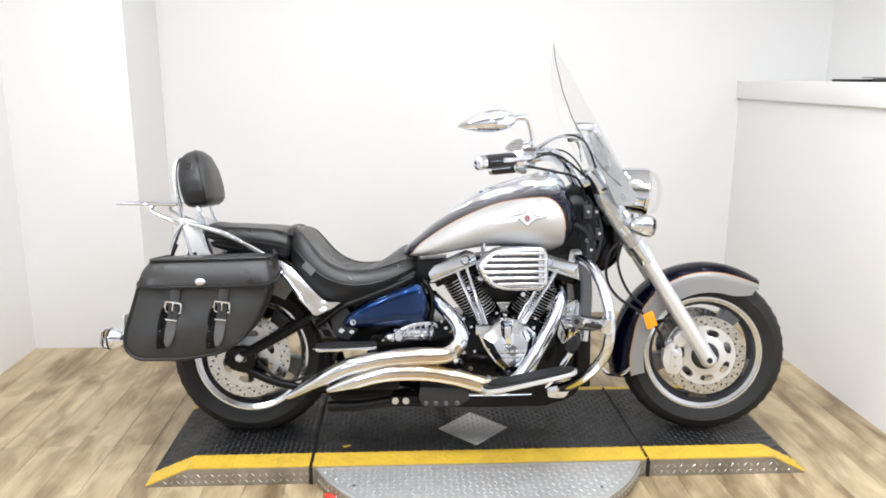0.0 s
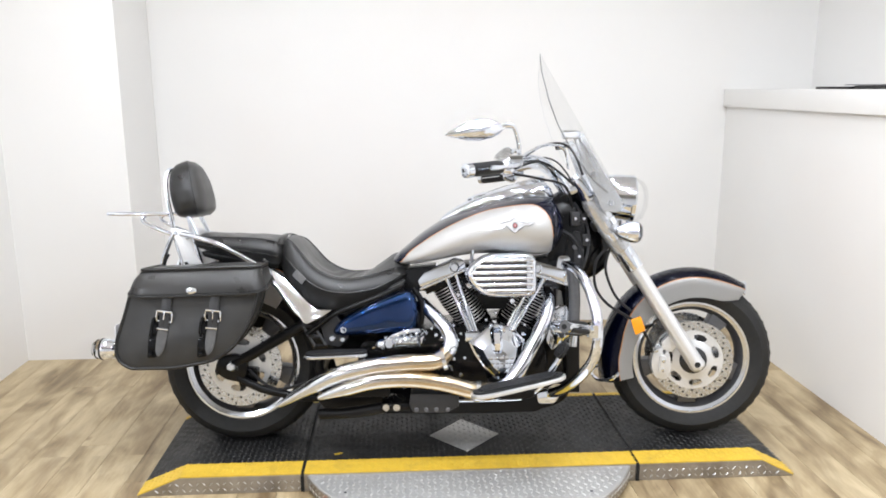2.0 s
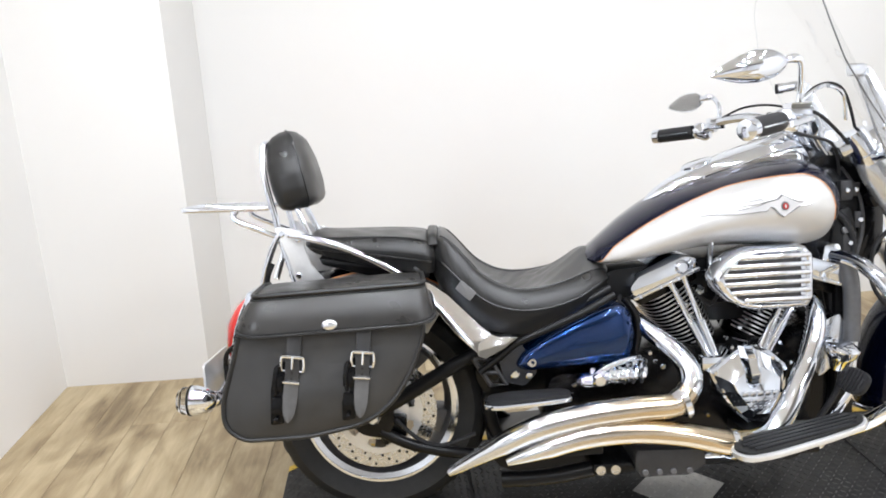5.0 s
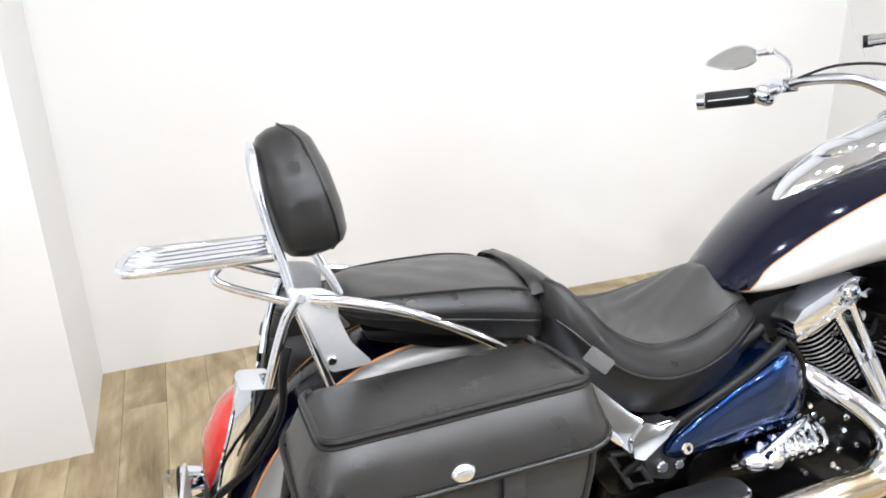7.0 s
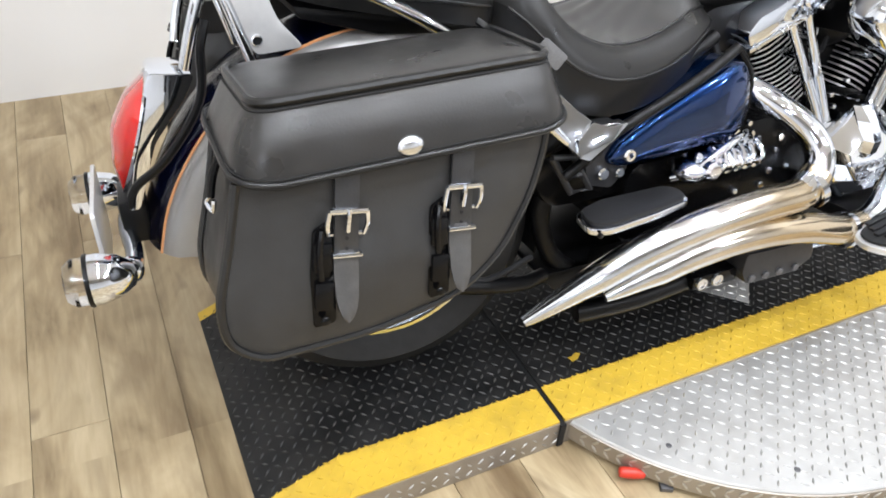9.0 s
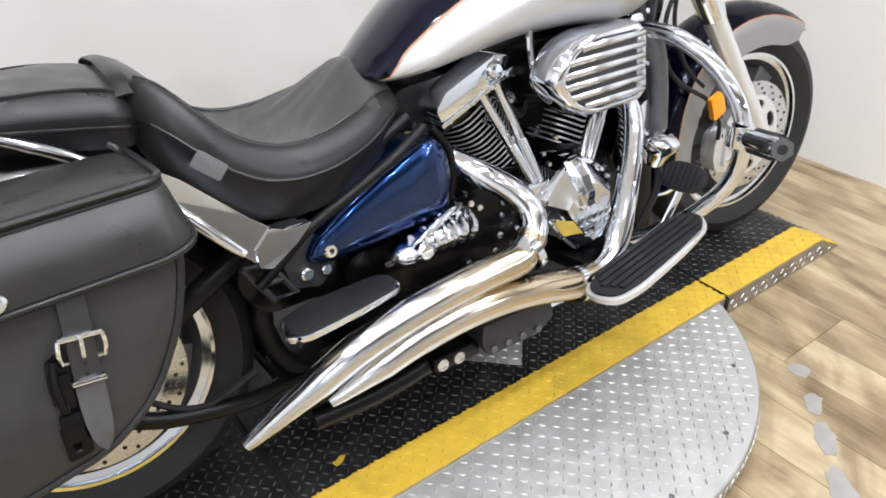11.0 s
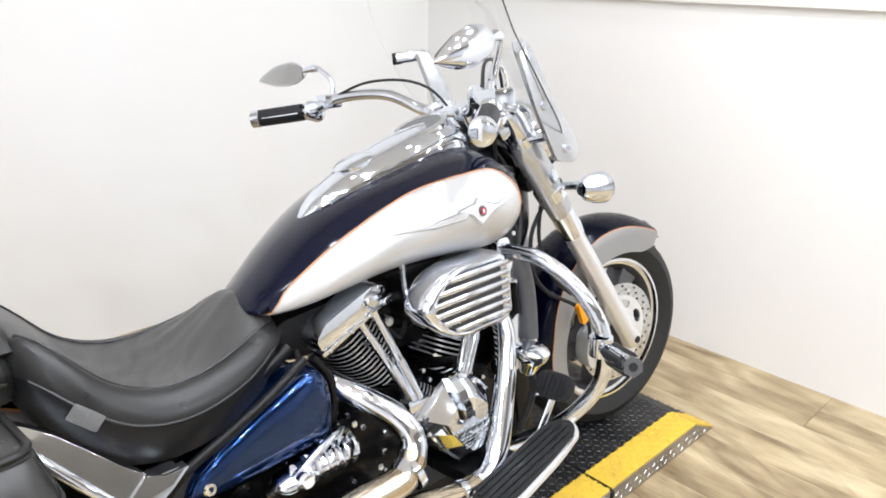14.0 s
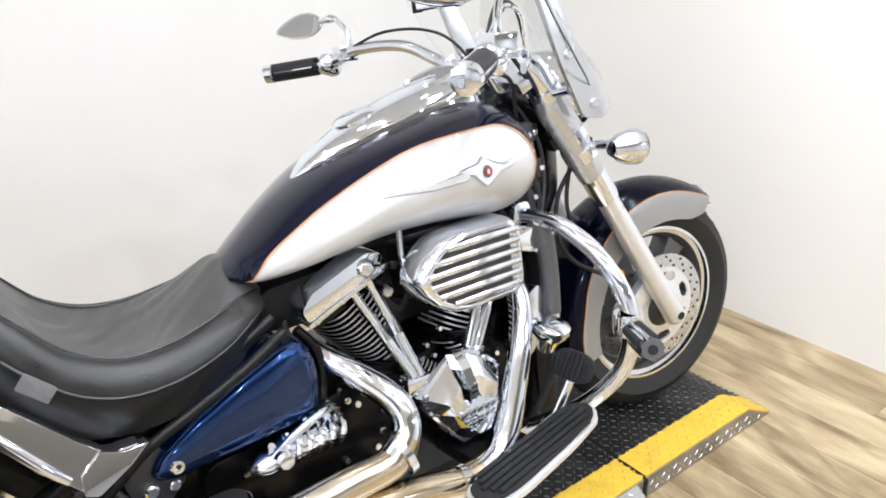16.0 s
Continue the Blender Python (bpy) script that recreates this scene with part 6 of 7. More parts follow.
# slotted bracket and passenger board
b = bmesh.new()
outer = rounded([(0.292, 0.475), (0.335, 0.462), (0.372, 0.385), (0.330, 0.392)], 0.008)
join(b, tube([(x, -0.178, z) for x, z in [(0.290, 0.468), (0.333, 0.462), (0.372, 0.395), (0.332, 0.395), (0.290, 0.468)]], 0.0065, 8, 0))
join(b, tube([(0.311, -0.178, 0.43), (0.352, -0.178, 0.428)], 0.0065, 8, 0))
part("slotted_bracket", b, DARKCAST, bike, "dark slotted footboard bracket")
part("bracket_arm", prism(rounded([(0.345, 0.50), (0.415, 0.50), (0.455, 0.42), (0.42, 0.385), (0.37, 0.40)], 0.01), -0.176, -0.150, 0.005), DARKCAST, bike)
part("bolt", bolt((0.395, -0.178, 0.42), (0, -1, 0), 0.012, 0.010), CHROME, bike)
part("bolt", bolt((0.432, -0.178, 0.415), (0, -1, 0), 0.010, 0.008), CHROME, bike)
poly = rounded([(0.300, -0.278), (0.312, -0.222), (0.37, -0.202), (0.515, -0.205), (0.534, -0.230), (0.525, -0.268), (0.43, -0.286), (0.33, -0.296)], 0.016)
pb_ = part("passenger_footboard", prism([(a, b_) for a, b_ in poly], 0.366, 0.378, 0.003, axis="z"), CHROME, bike, "chrome passenger footboard with rubber pad")
part("rubber_pad", prism([(0.41 + (a - 0.41) * 0.93, -0.252 + (b_ + 0.252) * 0.88) for a, b_ in poly], 0.378, 0.386, 0.003, axis="z"), BLACKRUBBER, pb_)
part("board_bolt", bolt((0.312, -0.297, 0.372), (0, -1, 0), 0.005, 0.003), BLACK, pb_)

# ---- blue side cover ----
cov = [(0.398, 0.447), (0.415, 0.475), (0.470, 0.510), (0.560, 0.553), (0.645, 0.584), (0.680, 0.586), (0.700, 0.560), (0.707, 0.500), (0.700, 0.458), (0.680, 0.440), (0.560, 0.432), (0.425, 0.428), (0.405, 0.434)]
rings = []
cx_, cz_ = 0.58, 0.50
for sc, yy in ((1.0, -0.120), (1.0, -0.176), (0.985, -0.188), (0.94, -0.196), (0.80, -0.202), (0.5, -0.206), (0.2, -0.207)):
    rings.append([V(cx_ + (x - cx_) * sc, yy + 0.012 * (0.58 - x) * 1.2, cz_ + (z - cz_) * sc) for x, z in rounded(cov, 0.012, 2)])
sc_ = part("side_cover", loft(rings), BLUE, bike, "bright metallic blue side cover", 45)
part("cover_bolt", lathe([(0.0, 0.004), (0.005, 0.004), (0.006, 0.006), (0.010, 0.006), (0.0125, 0.003), (0.0125, -0.004)], (0.438, -0.195, 0.452), (0, -1, 0), 18), CHROME, sc_, "chrome bolt")
part("cover_button", lathe([(0.0, 0.003), (0.007, 0.003), (0.008, 0), (0.008, -0.004)], (0.676, -0.199, 0.530), (0, -1, 0), 14), NAVY, sc_)
b = [V(0.712, -0.165, 0.445), V(0.722, -0.170, 0.50), V(0.716, -0.168, 0.555), V(0.690, -0.160, 0.595)]
part("cover_trim", tube(b, 0.010, 10, 5), BLACKGLOSS, sc_)

SET["turn"] = None
# ---- engine ----
case = prism(rounded([(0.62, 0.20), (1.12, 0.19), (1.20, 0.30), (1.17, 0.42), (1.06, 0.47), (0.86, 0.45), (0.72, 0.44), (0.60, 0.40), (0.50, 0.40), (0.48, 0.24)], 0.04), -0.165, 0.165, 0.015)
eng = part("engine_case", case, BLACKGLOSS, bike, "gloss black engine case")
for x, z in ((0.625, 0.40), (0.66, 0.415), (0.74, 0.43), (0.78, 0.42), (0.80, 0.405), (0.845, 0.33), (0.86, 0.40), (0.87, 0.27), (0.66, 0.225), (0.74, 0.225), (0.83, 0.30), (1.10, 0.42), (1.115, 0.34), (1.085, 0.26)):
    part("case_bolt", bolt((x, -0.165, z), (0, -1, 0), 0.0075, 0.006), CHROME, eng)
VC = [("rear", V(0.944, 0, 0.418), V(-0.52, 0, 0.854).normalized()), ("front", V(1.060, 0, 0.412), V(0.46, 0, 0.888).normalized())]
for nm, foot, up_ in VC:
    cyl = part("cylinder", lathe([(0, 0), (0.066, 0), (0.066, 0.225), (0, 0.225)], foot, up_, 32), BLACKGLOSS, bike, "black finned cylinder")
    side = V(0, 1, 0).cross(up_)
    for k in range(16):
        h = 0.045 + k * 0.0118
        wv = 0.056 + 0.017 * min(1, k / 9)
        pts = []
        for a in np.linspace(0, 2 * math.pi, 36, endpoint=False):
            pts.append((wv * math.copysign(abs(math.cos(a)) ** 0.7, math.cos(a)), 0.128 * math.copysign(abs(math.sin(a)) ** 0.7, math.sin(a))))
        ctr = foot + up_ * h
        ring = lambda s, dz: [ctr + side * (a * s) + V(0, b_ * s, 0) + up_ * dz for a, b_ in pts]
        fin = loft([ring(0.985, -0.0030), ring(1.0, -0.0022), ring(1.0, -0.0018), ring(1.003, -0.0015), ring(1.003, 0.0015), ring(1.0, 0.0018), ring(1.0, 0.0022), ring(0.985, 0.0030)])
        fin.faces.ensure_lookup_table()
        for i in range(36 * 2, 36 * 5):
            fin.faces[i].material_index = 1
        part("cooling_fin", fin, (BLACKGLOSS, FIN), cyl)
    # chrome rocker cover across the head
    hd = V(0.808, 0, 0.640) if nm == "rear" else V(1.190, 0, 0.638)
    rup = V(-0.39, 0, 0.92).normalized() if nm == "rear" else V(0.30, 0, 0.954).normalized()
    rside = V(0, 1, 0).cross(rup)
    b = prism(rounded([(-0.092, -0.008), (0.088, -0.010), (0.092, 0.016), (0.066, 0.034), (-0.060, 0.036), (-0.092, 0.018)], 0.008), -0.178, 0.15, 0.017, 2)
    M = Matrix(((rside.x, 0, rup.x, hd.x), (0, 1, 0, 0), (rside.z, 0, rup.z, hd.z), (0, 0, 0, 1)))
    bmesh.ops.transform(b, matrix=M, verts=b.verts)
    rk = part("rocker_cover", b, CHROME, bike, "chrome rocker cover")
    b = prism(rounded([(-0.084, -0.044), (0.080, -0.044), (0.084, -0.014), (-0.084, -0.014)], 0.006), -0.150, 0.14, 0.004)
    bmesh.ops.transform(b, matrix=M, verts=b.verts)
    part("cylinder_head", b, BLACKGLOSS, cyl)
    b = prism(rounded([(-0.096, -0.018), (0.092, -0.018), (0.092, -0.009), (-0.096, -0.009)], 0.003), -0.180, 0.15, 0.002)
    bmesh.ops.transform(b, matrix=M, verts=b.verts)
    part("cover_flange", b, CHROMEDULL, rk)
    for bx_ in (-0.078, -0.02, 0.03, 0.074):
        part("bolt", bolt(hd + rside * bx_ + rup * -0.0135 + V(0, -0.180, 0), (0, -1, 0), 0.005, 0.004), CHROME, rk)
    b = lathe([(0, 0.012), (0.012, 0.012), (0.017, 0.008), (0.020, 0.0), (0.020, -0.01)], hd + V(0, -0.176, 0) + rside * (0.050 if nm == "rear" else -0.045) + rup * 0.010, (0, -1, 0), 20)
    part("rocker_boss", b, CHROME, rk)
    for off in ((0.008, 0.046) if nm == "rear" else (-0.046, -0.008)):
        top = hd + V(0, -0.170, 0) + rside * off + rup * -0.016
        ft = V(0.905 + (off - 0.008) * 0.45, -0.205, 0.440) if nm == "rear" else V(1.052 + (off + 0.008) * 0.5, -0.205, 0.432)
        d = (ft - top).normalized()
        L = (ft - top).length
        rod = tube([top, top + d * 0.02, top + d * (L * 0.55), top + d * (L * 0.56), top + d * (L * 0.97), ft], [0.0125, 0.0095, 0.0095, 0.0115, 0.0115, 0.014], 14, 2)
        part("pushrod_tube", rod, CHROME, bike, "chrome pushrod tube")
    blk = V(0.915, -0.195, 0.425) if nm == "rear" else V(1.045, -0.195, 0.42)
    part("tappet_block", box(blk.x - 0.030, blk.x + 0.030, -0.220, -0.16, blk.z - 0.022, blk.z + 0.014, 0.007), CHROME, bike)
part("intake", ball((0.985, -0.06, 0.60), 0.06, 0.10, 0.05, 16, 10), BLACK, bike)
for x, z in ((0.700, 0.435), (0.735, 0.405), (0.765, 0.445), (0.845, 0.455), (0.872, 0.425), (0.850, 0.375), (0.885, 0.335), (0.915, 0.270), (0.840, 0.290), (0.760, 0.300), (0.965, 0.475), (1.000, 0.500), (1.105, 0.455), (1.135, 0.400), (1.105, 0.300)):
    part("case_bolt", bolt((x, -0.168, z), (0, -1, 0), 0.0062, 0.007), CHROME, eng)
# small fittings between the cylinders
for c_, r_ in (((0.905, -0.13, 0.60), 0.016), ((0.93, -0.12, 0.645), 0.012), ((0.86, -0.15, 0.565), 0.010), ((1.06, -0.14, 0.54), 0.012), ((0.89, -0.15, 0.525), 0.009)):
    part("fitting", lathe([(0, 0.02), (r_ * 0.7, 0.02), (r_, 0.012), (r_, -0.02)], c_, (0.1, -1, 0.05), 12), CHROMEDULL, eng)
part("wire", tube([(0.83, -0.14, 0.66), (0.885, -0.16, 0.60), (0.93, -0.15, 0.56), (0.97, -0.13, 0.60)], 0.005, 8, 6), BLACKRUBBER, eng)
part("wire", tube([(0.71, -0.10, 0.60), (0.70, -0.13, 0.575), (0.72, -0.16, 0.55), (0.73, -0.15, 0.48), (0.70, -0.15, 0.42)], 0.006, 8, 6), BLACKRUBBER, eng)

SET["turn"] = SQUARE
# air cleaner with raised bars
air = rounded([(0.870, 0.650), (0.884, 0.622), (0.908, 0.595), (0.940, 0.576), (0.975, 0.569), (1.106, 0.569), (1.124, 0.590), (1.122, 0.702), (1.102, 0.724), (0.970, 0.725), (0.935, 0.716), (0.904, 0.697), (0.882, 0.674)], 0.010, 4)
rings = []
ax_, az_ = 1.01, 0.648
for s, yy in ((0.80, -0.205), (0.92, -0.215), (0.985, -0.228), (1.0, -0.240), (1.0, -0.268), (0.988, -0.281), (0.955, -0.292), (0.90, -0.2985), (0.845, -0.2995), (0.82, -0.298)):
    rings.append([V(ax_ + (x - ax_) * s, yy, az_ + (z - az_) * s) for x, z in air])
# the pocket behind the bars is deepest at the rounded end
for s in (0.80, 0.50, 0.2):
    rings.append([V(ax_ + (x - ax_) * s, interp([0.90, 1.02, 1.10], [-0.279, -0.285, -0.2945], ax_ + (x - ax_) * s), az_ + (z - az_) * s) for x, z in air])
acl = part("air_cleaner", loft(rings), CHROME, bike, "chrome air cleaner with raised bars", 45)
# dark inserts stand for the darkness reflected in the chrome grooves
for k in range(5):
    z = 0.6055 + k * 0.0212
    x0 = interp([0.587, 0.606, 0.650, 0.690, 0.709], [0.968, 0.923, 0.890, 0.920, 0.962], z)
    groove = [(x0, z), (x0 + 0.012, z - 0.0048), (1.085, z - 0.0040), (1.085, z + 0.0040), (x0 + 0.012, z + 0.0048)]
    part("slot", prism(groove, -0.2992, -0.286, 0), DARKCAST, acl, "slot between the bars, coloured dark for its chrome's reflection")
for k in range(6):
    z = 0.595 + k * 0.0212
    x0 = interp([0.587, 0.606, 0.650, 0.690, 0.709], [0.960, 0.920, 0.886, 0.916, 0.955], z)
    part("bar", prism([(-0.288, z - 0.0072), (-0.2995, z - 0.0068), (-0.3030, z - 0.0020), (-0.3030, z + 0.0030), (-0.2995, z + 0.0068), (-0.288, z + 0.0072)], x0, 1.108, 0.0012, 1, axis="x"), CHROMEDULL, acl)
part("air_mount", box(0.93, 1.08, -0.20, -0.10, 0.60, 0.69, 0.012), BLACK, bike)
part("air_bracket", tube([(0.905, -0.20, 0.74), (0.90, -0.21, 0.66), (0.935, -0.215, 0.60)], 0.0065, 8, 4), CHROME, acl)

# chrome cam cover, domed, with unreadable raised lettering as bars
cam_ = [(0.884, 0.402), (0.916, 0.428), (0.946, 0.452), (0.978, 0.470), (1.020, 0.462), (1.052, 0.444), (1.092, 0.408), (1.086, 0.352), (1.064, 0.306), (1.034, 0.262), (0.984, 0.262), (0.944, 0.302), (0.906, 0.356)]


def cam_ring(s, yy, cx=0.992, cz=0.362, sink=0.0):
    return [V(cx + (x - cx) * s, yy + sink * (z - cz), cz + (z - cz) * s) for x, z in cam_]


cam_cover = part("cam_cover", loft([cam_ring(1.0, -0.15), cam_ring(1.0, -0.218), cam_ring(0.975, -0.225), cam_ring(0.90, -0.2265), cam_ring(0.885, -0.2285), cam_ring(0.60, -0.262, 1.0, 0.352, 0.06), cam_ring(0.575, -0.264, 1.0, 0.352, 0.06), cam_ring(0.2, -0.265, 1.0, 0.352, 0.06)]),
                 CHROME, bike, "chrome wedge-shaped faceted cam cover", 8)
for x, z in ((0.900, 0.400), (0.978, 0.455), (1.048, 0.430), (1.080, 0.402), (1.070, 0.345), (1.026, 0.276), (0.990, 0.275), (0.922, 0.355)):
    part("cover_bolt", bolt((x, -0.227, z), (0, -1, 0), 0.0068, 0.006), CHROME, cam_cover)
# a raised keel from the peak down over the face
keel = [[V(0.982 + dx * k, yy, z) for dx, yy in ((-0.020, y0), (-0.009, y0 - h), (0.011, y0 - h), (0.024, y0))] for z, y0, h, k in ((0.466, -0.220, 0.010, 1.0), (0.440, -0.236, 0.022, 1.05), (0.405, -0.255, 0.021, 1.0), (0.380, -0.258, 0.014, 0.9), (0.365, -0.258, 0.003, 0.7))]
part("cover_keel", loft(keel), CHROME, cam_cover, "raised chrome keel", 12)
# raised lettering that cannot be read, as plain bars
for z, x0, x1, h in ((0.352, 0.950, 1.046, 0.0065), (0.334, 0.958, 1.040, 0.0045), (0.318, 0.966, 1.030, 0.0045)):
    for k in range(5):
        xa = x0 + (x1 - x0) * k / 5
        part("lettering_bar", box(xa + 0.002, xa + (x1 - x0) / 5 - 0.002, -0.2705, -0.258, z - h, z + h, 0.0012), CHROMEDULL, cam_cover)
# starter and linkage block behind the pipes
sm = part("starter_cover", ball((0.655, -0.195, 0.408), 0.075, 0.045, 0.026, 20, 12), CHROME, bike, "chrome starter cover")
part("starter_end", ball((0.578, -0.200, 0.398), 0.034, 0.035, 0.022, 16, 10), CHROME, sm)
for k in range(6):
    xx = 0.600 + k * 0.022
    part("starter_rib", tube([(xx, -0.225, 0.392), (xx + 0.004, -0.236, 0.408), (xx + 0.010, -0.228, 0.425), (xx + 0.014, -0.205, 0.434)], 0.006, 8, 4), CHROME, sm)
part("starter_pipe", tube([(0.545, -0.19, 0.385), (0.575, -0.215, 0.402), (0.63, -0.222, 0.436), (0.70, -0.20, 0.446), (0.735, -0.18, 0.430)], 0.0085, 10, 5), CHROME, sm)
part("starter_boss", lathe([(0, 0.012), (0.013, 0.012), (0.018, 0.006), (0.018, -0.01)], (0.60, -0.232, 0.405), (0, -1, 0), 18), CHROME, sm)
for x in (0.59, 0.62, 0.66, 0.70, 0.72):
    part("bolt", bolt((x, -0.205, 0.43 + 0.01 * math.sin(x * 40)), (0, -0.6, 0.8), 0.008, 0.008), CHROME, sm)

# ---- exhaust ----
up_p = [(0.722, -0.130, 0.535), (0.745, -0.170, 0.514), (0.775, -0.212, 0.487), (0.805, -0.250, 0.453), (0.817, -0.276, 0.418), (0.806, -0.292, 0.382), (0.765, -0.300, 0.352), (0.667, -0.300, 0.348), (0.55, -0.296, 0.338), (0.432, -0.285, 0.312), (0.344, -0.270, 0.272), (0.210, -0.238, 0.196)]
hdr = part("rear_exhaust", tube(up_p[:7], [0.024, 0.024, 0.025, 0.026, 0.027, 0.028, 0.031], 18, 7), CHROME, bike, "chrome rear exhaust header")
part("heat_shield", tube(up_p[5:], [0.030, 0.031, 0.031, 0.031, 0.031, 0.028, 0.010], 18, 7), PIPE, hdr, "heat-tinted curved exhaust shield")
lo_p = [(1.182, -0.130, 0.570), (1.190, -0.170, 0.548), (1.172, -0.212, 0.508), (1.138, -0.242, 0.438), (1.094, -0.266, 0.365), (1.050, -0.286, 0.300), (1.008, -0.298, 0.258), (0.955, -0.304, 0.243), (0.900, -0.306, 0.246), (0.785, -0.306, 0.277), (0.667, -0.304, 0.293), (0.549, -0.298, 0.288), (0.455, -0.288, 0.262), (0.352, -0.276, 0.228)]
hdr2 = part("front_exhaust", tube(lo_p[:9], [0.023, 0.024, 0.025, 0.0255, 0.026, 0.027, 0.028, 0.029, 0.030], 18, 7), CHROME, bike, "chrome front exhaust header")
part("heat_shield", tube(lo_p[7:], [0.030, 0.031, 0.031, 0.031, 0.031, 0.027, 0.009], 18, 7), PIPE, hdr2, "heat-tinted curved exhaust shield")
for p, d in ((V(0.79, -0.300, 0.356), V(1, 0, 0.3)), (V(0.905, -0.306, 0.243), V(1, 0, -0.15))):
    part("clamp", lathe([(0.031, -0.007), (0.0375, -0.007), (0.0375, 0.007), (0.031, 0.007)], p, d, 24), CHROME, bike)
part("pipe_mount", box(0.40, 0.60, -0.255, -0.15, 0.22, 0.25, 0.006), BLACK, bike)

SET["turn"] = None
# ---- underframe ----
part("underframe", prism(rounded([(0.33, 0.19), (0.62, 0.20), (1.15, 0.19), (1.19, 0.15), (1.15, 0.125), (0.42, 0.125), (0.36, 0.15)], 0.015), -0.15, 0.15, 0.008), BLACK, bike, "black lower frame")
bx_ = part("control_box", prism(rounded([(0.690, 0.236), (0.855, 0.233), (0.862, 0.193), (0.82, 0.168), (0.700, 0.168), (0.685, 0.198)], 0.008), -0.306, -0.145, 0.006), DARKCAST, bike, "dark grey pedal linkage cover")
for x in (0.71, 0.745, 0.78, 0.82):
    part("bolt", bolt((x, -0.306, 0.180), (0, -1, 0), 0.008, 0.005), GREYMETAL, bx_)
part("link_rod", tube([(0.855, -0.285, 0.205), (0.95, -0.285, 0.205), (1.08, -0.27, 0.205)], 0.006, 8, 3), CHROME, bike)
st_ = part("stand_bracket", box(0.585, 0.690, -0.289, -0.145, 0.170, 0.200, 0.006), BLACKGLOSS, bike)
for x in (0.603, 0.640):
    part("bracket_eye", lathe([(0.0, 0.003), (0.007, 0.003), (0.008, 0.005), (0.012, 0.005), (0.013, 0)], (x, -0.289, 0.185), (0, -1, 0), 16), CHROMEDULL, st_)
part("lower_pipe", tube([(0.36, -0.235, 0.150), (0.48, -0.250, 0.158), (0.60, -0.255, 0.178)], 0.020, 12, 3), BLACK, bike)
part("side_stand", tube([(0.80, 0.14, 0.15), (0.76, 0.22, 0.09), (0.72, 0.30, 0.052)], 0.012, 10, 3), BLACK, bike, "black side stand")

SET["turn"] = SQUARE
# ---- rider's footboard, pedal, crash bar and highway peg ----
fb = rounded([(0.876, -0.400), (0.886, -0.366), (0.930, -0.352), (1.10, -0.344), (1.172, -0.342), (1.206, -0.362), (1.214, -0.400), (1.188, -0.432), (1.10, -0.448), (0.95, -0.458), (0.892, -0.446)], 0.030, 4)
slope = Matrix.Translation((0.900, 0.022, 0.243)) @ Matrix.Rotation(radians(-10.5), 4, "Y") @ Matrix.Translation((-0.90, 0, 0))
b = prism(fb, 0.0, 0.014, 0.004, axis="z")
bmesh.ops.transform(b, matrix=slope, verts=b.verts)
fbo = part("footboard", b, SILVERGREY, bike, "silver footboard with ribbed black rubber")
# pad coloured near black for the shade in the grooves between its ribs
b = prism([(1.045 + (x - 1.045) * 0.955, -0.400 + (y + 0.400) * 0.84) for x, y in fb], 0.014, 0.021, 0.003, axis="z")
bmesh.ops.transform(b, matrix=slope, verts=b.verts)
part("rubber_pad", b, HOLE, fbo)
for k in range(5):
    yy = -0.432 + k * 0.0165
    x0, x1 = 0.905 + abs(k - 2) * 0.008, 1.188 - abs(k - 2.2) * 0.012
    b = prism([(x0, yy - 0.006), (x1, yy - 0.006), (x1, yy + 0.006), (x0, yy + 0.006)], 0.021, 0.0262, 0.0015, axis="z")
    bmesh.ops.transform(b, matrix=slope, verts=b.verts)
    part("rib", b, BLACKRUBBER, fbo)
part("board_mount", box(0.96, 1.10, -0.36, -0.13, 0.228, 0.258, 0.006), BLACK, fbo)
# brake pedal
PED = V(1.195, -0.330, 0.392)
b = prism([(0.053 * math.copysign(abs(math.cos(a)) ** 0.7, math.cos(a)), 0.032 * math.copysign(abs(math.sin(a)) ** 0.7, math.sin(a))) for a in np.linspace(0, 2 * math.pi, 20, endpoint=False)], -0.012, 0.0, 0.004, axis="z")
pm = Matrix.Translation(PED) @ Matrix.Rotation(radians(-58), 4, "Y") @ Matrix.Rotation(radians(90), 4, "Z")
bmesh.ops.transform(b, matrix=pm, verts=b.verts)
ped = part("brake_pedal", b, BLACKRUBBER, bike, "ribbed black brake pedal on a chrome arm")
for k in range(7):
    hw = 0.029 * (1 - (abs(k - 3) / 3.6) ** 3)
    b = box(-0.0425 + k * 0.013, -0.0360 + k * 0.013, -hw, hw, -0.002, 0.004, 0.0015)
    bmesh.ops.transform(b, matrix=pm, verts=b.verts)
    part("rib", b, BLACKRUBBER, ped)
part("pedal_arm", tube([PED + V(0.01, 0.0, -0.012), (1.175, -0.325, 0.33), (1.13, -0.315, 0.262), (1.09, -0.30, 0.225)], 0.010, 10, 5, flat=0.6), CHROME, ped, "chrome pedal arm")
b = lathe([(0, 0.02), (0.03, 0.018), (0.042, 0.010), (0.042, -0.004), (0.030, -0.02), (0.018, -0.05), (0, -0.05)], (1.215, -0.255, 0.445), (0.1, -0.25, 1), 24)
part("pedal_reservoir", b, CHROME, bike, "chrome brake fluid reservoir")
part("reservoir_hose", tube([(1.22, -0.25, 0.40), (1.20, -0.26, 0.34), (1.16, -0.25, 0.27)], 0.008, 8, 4), BLACKRUBBER, bike)
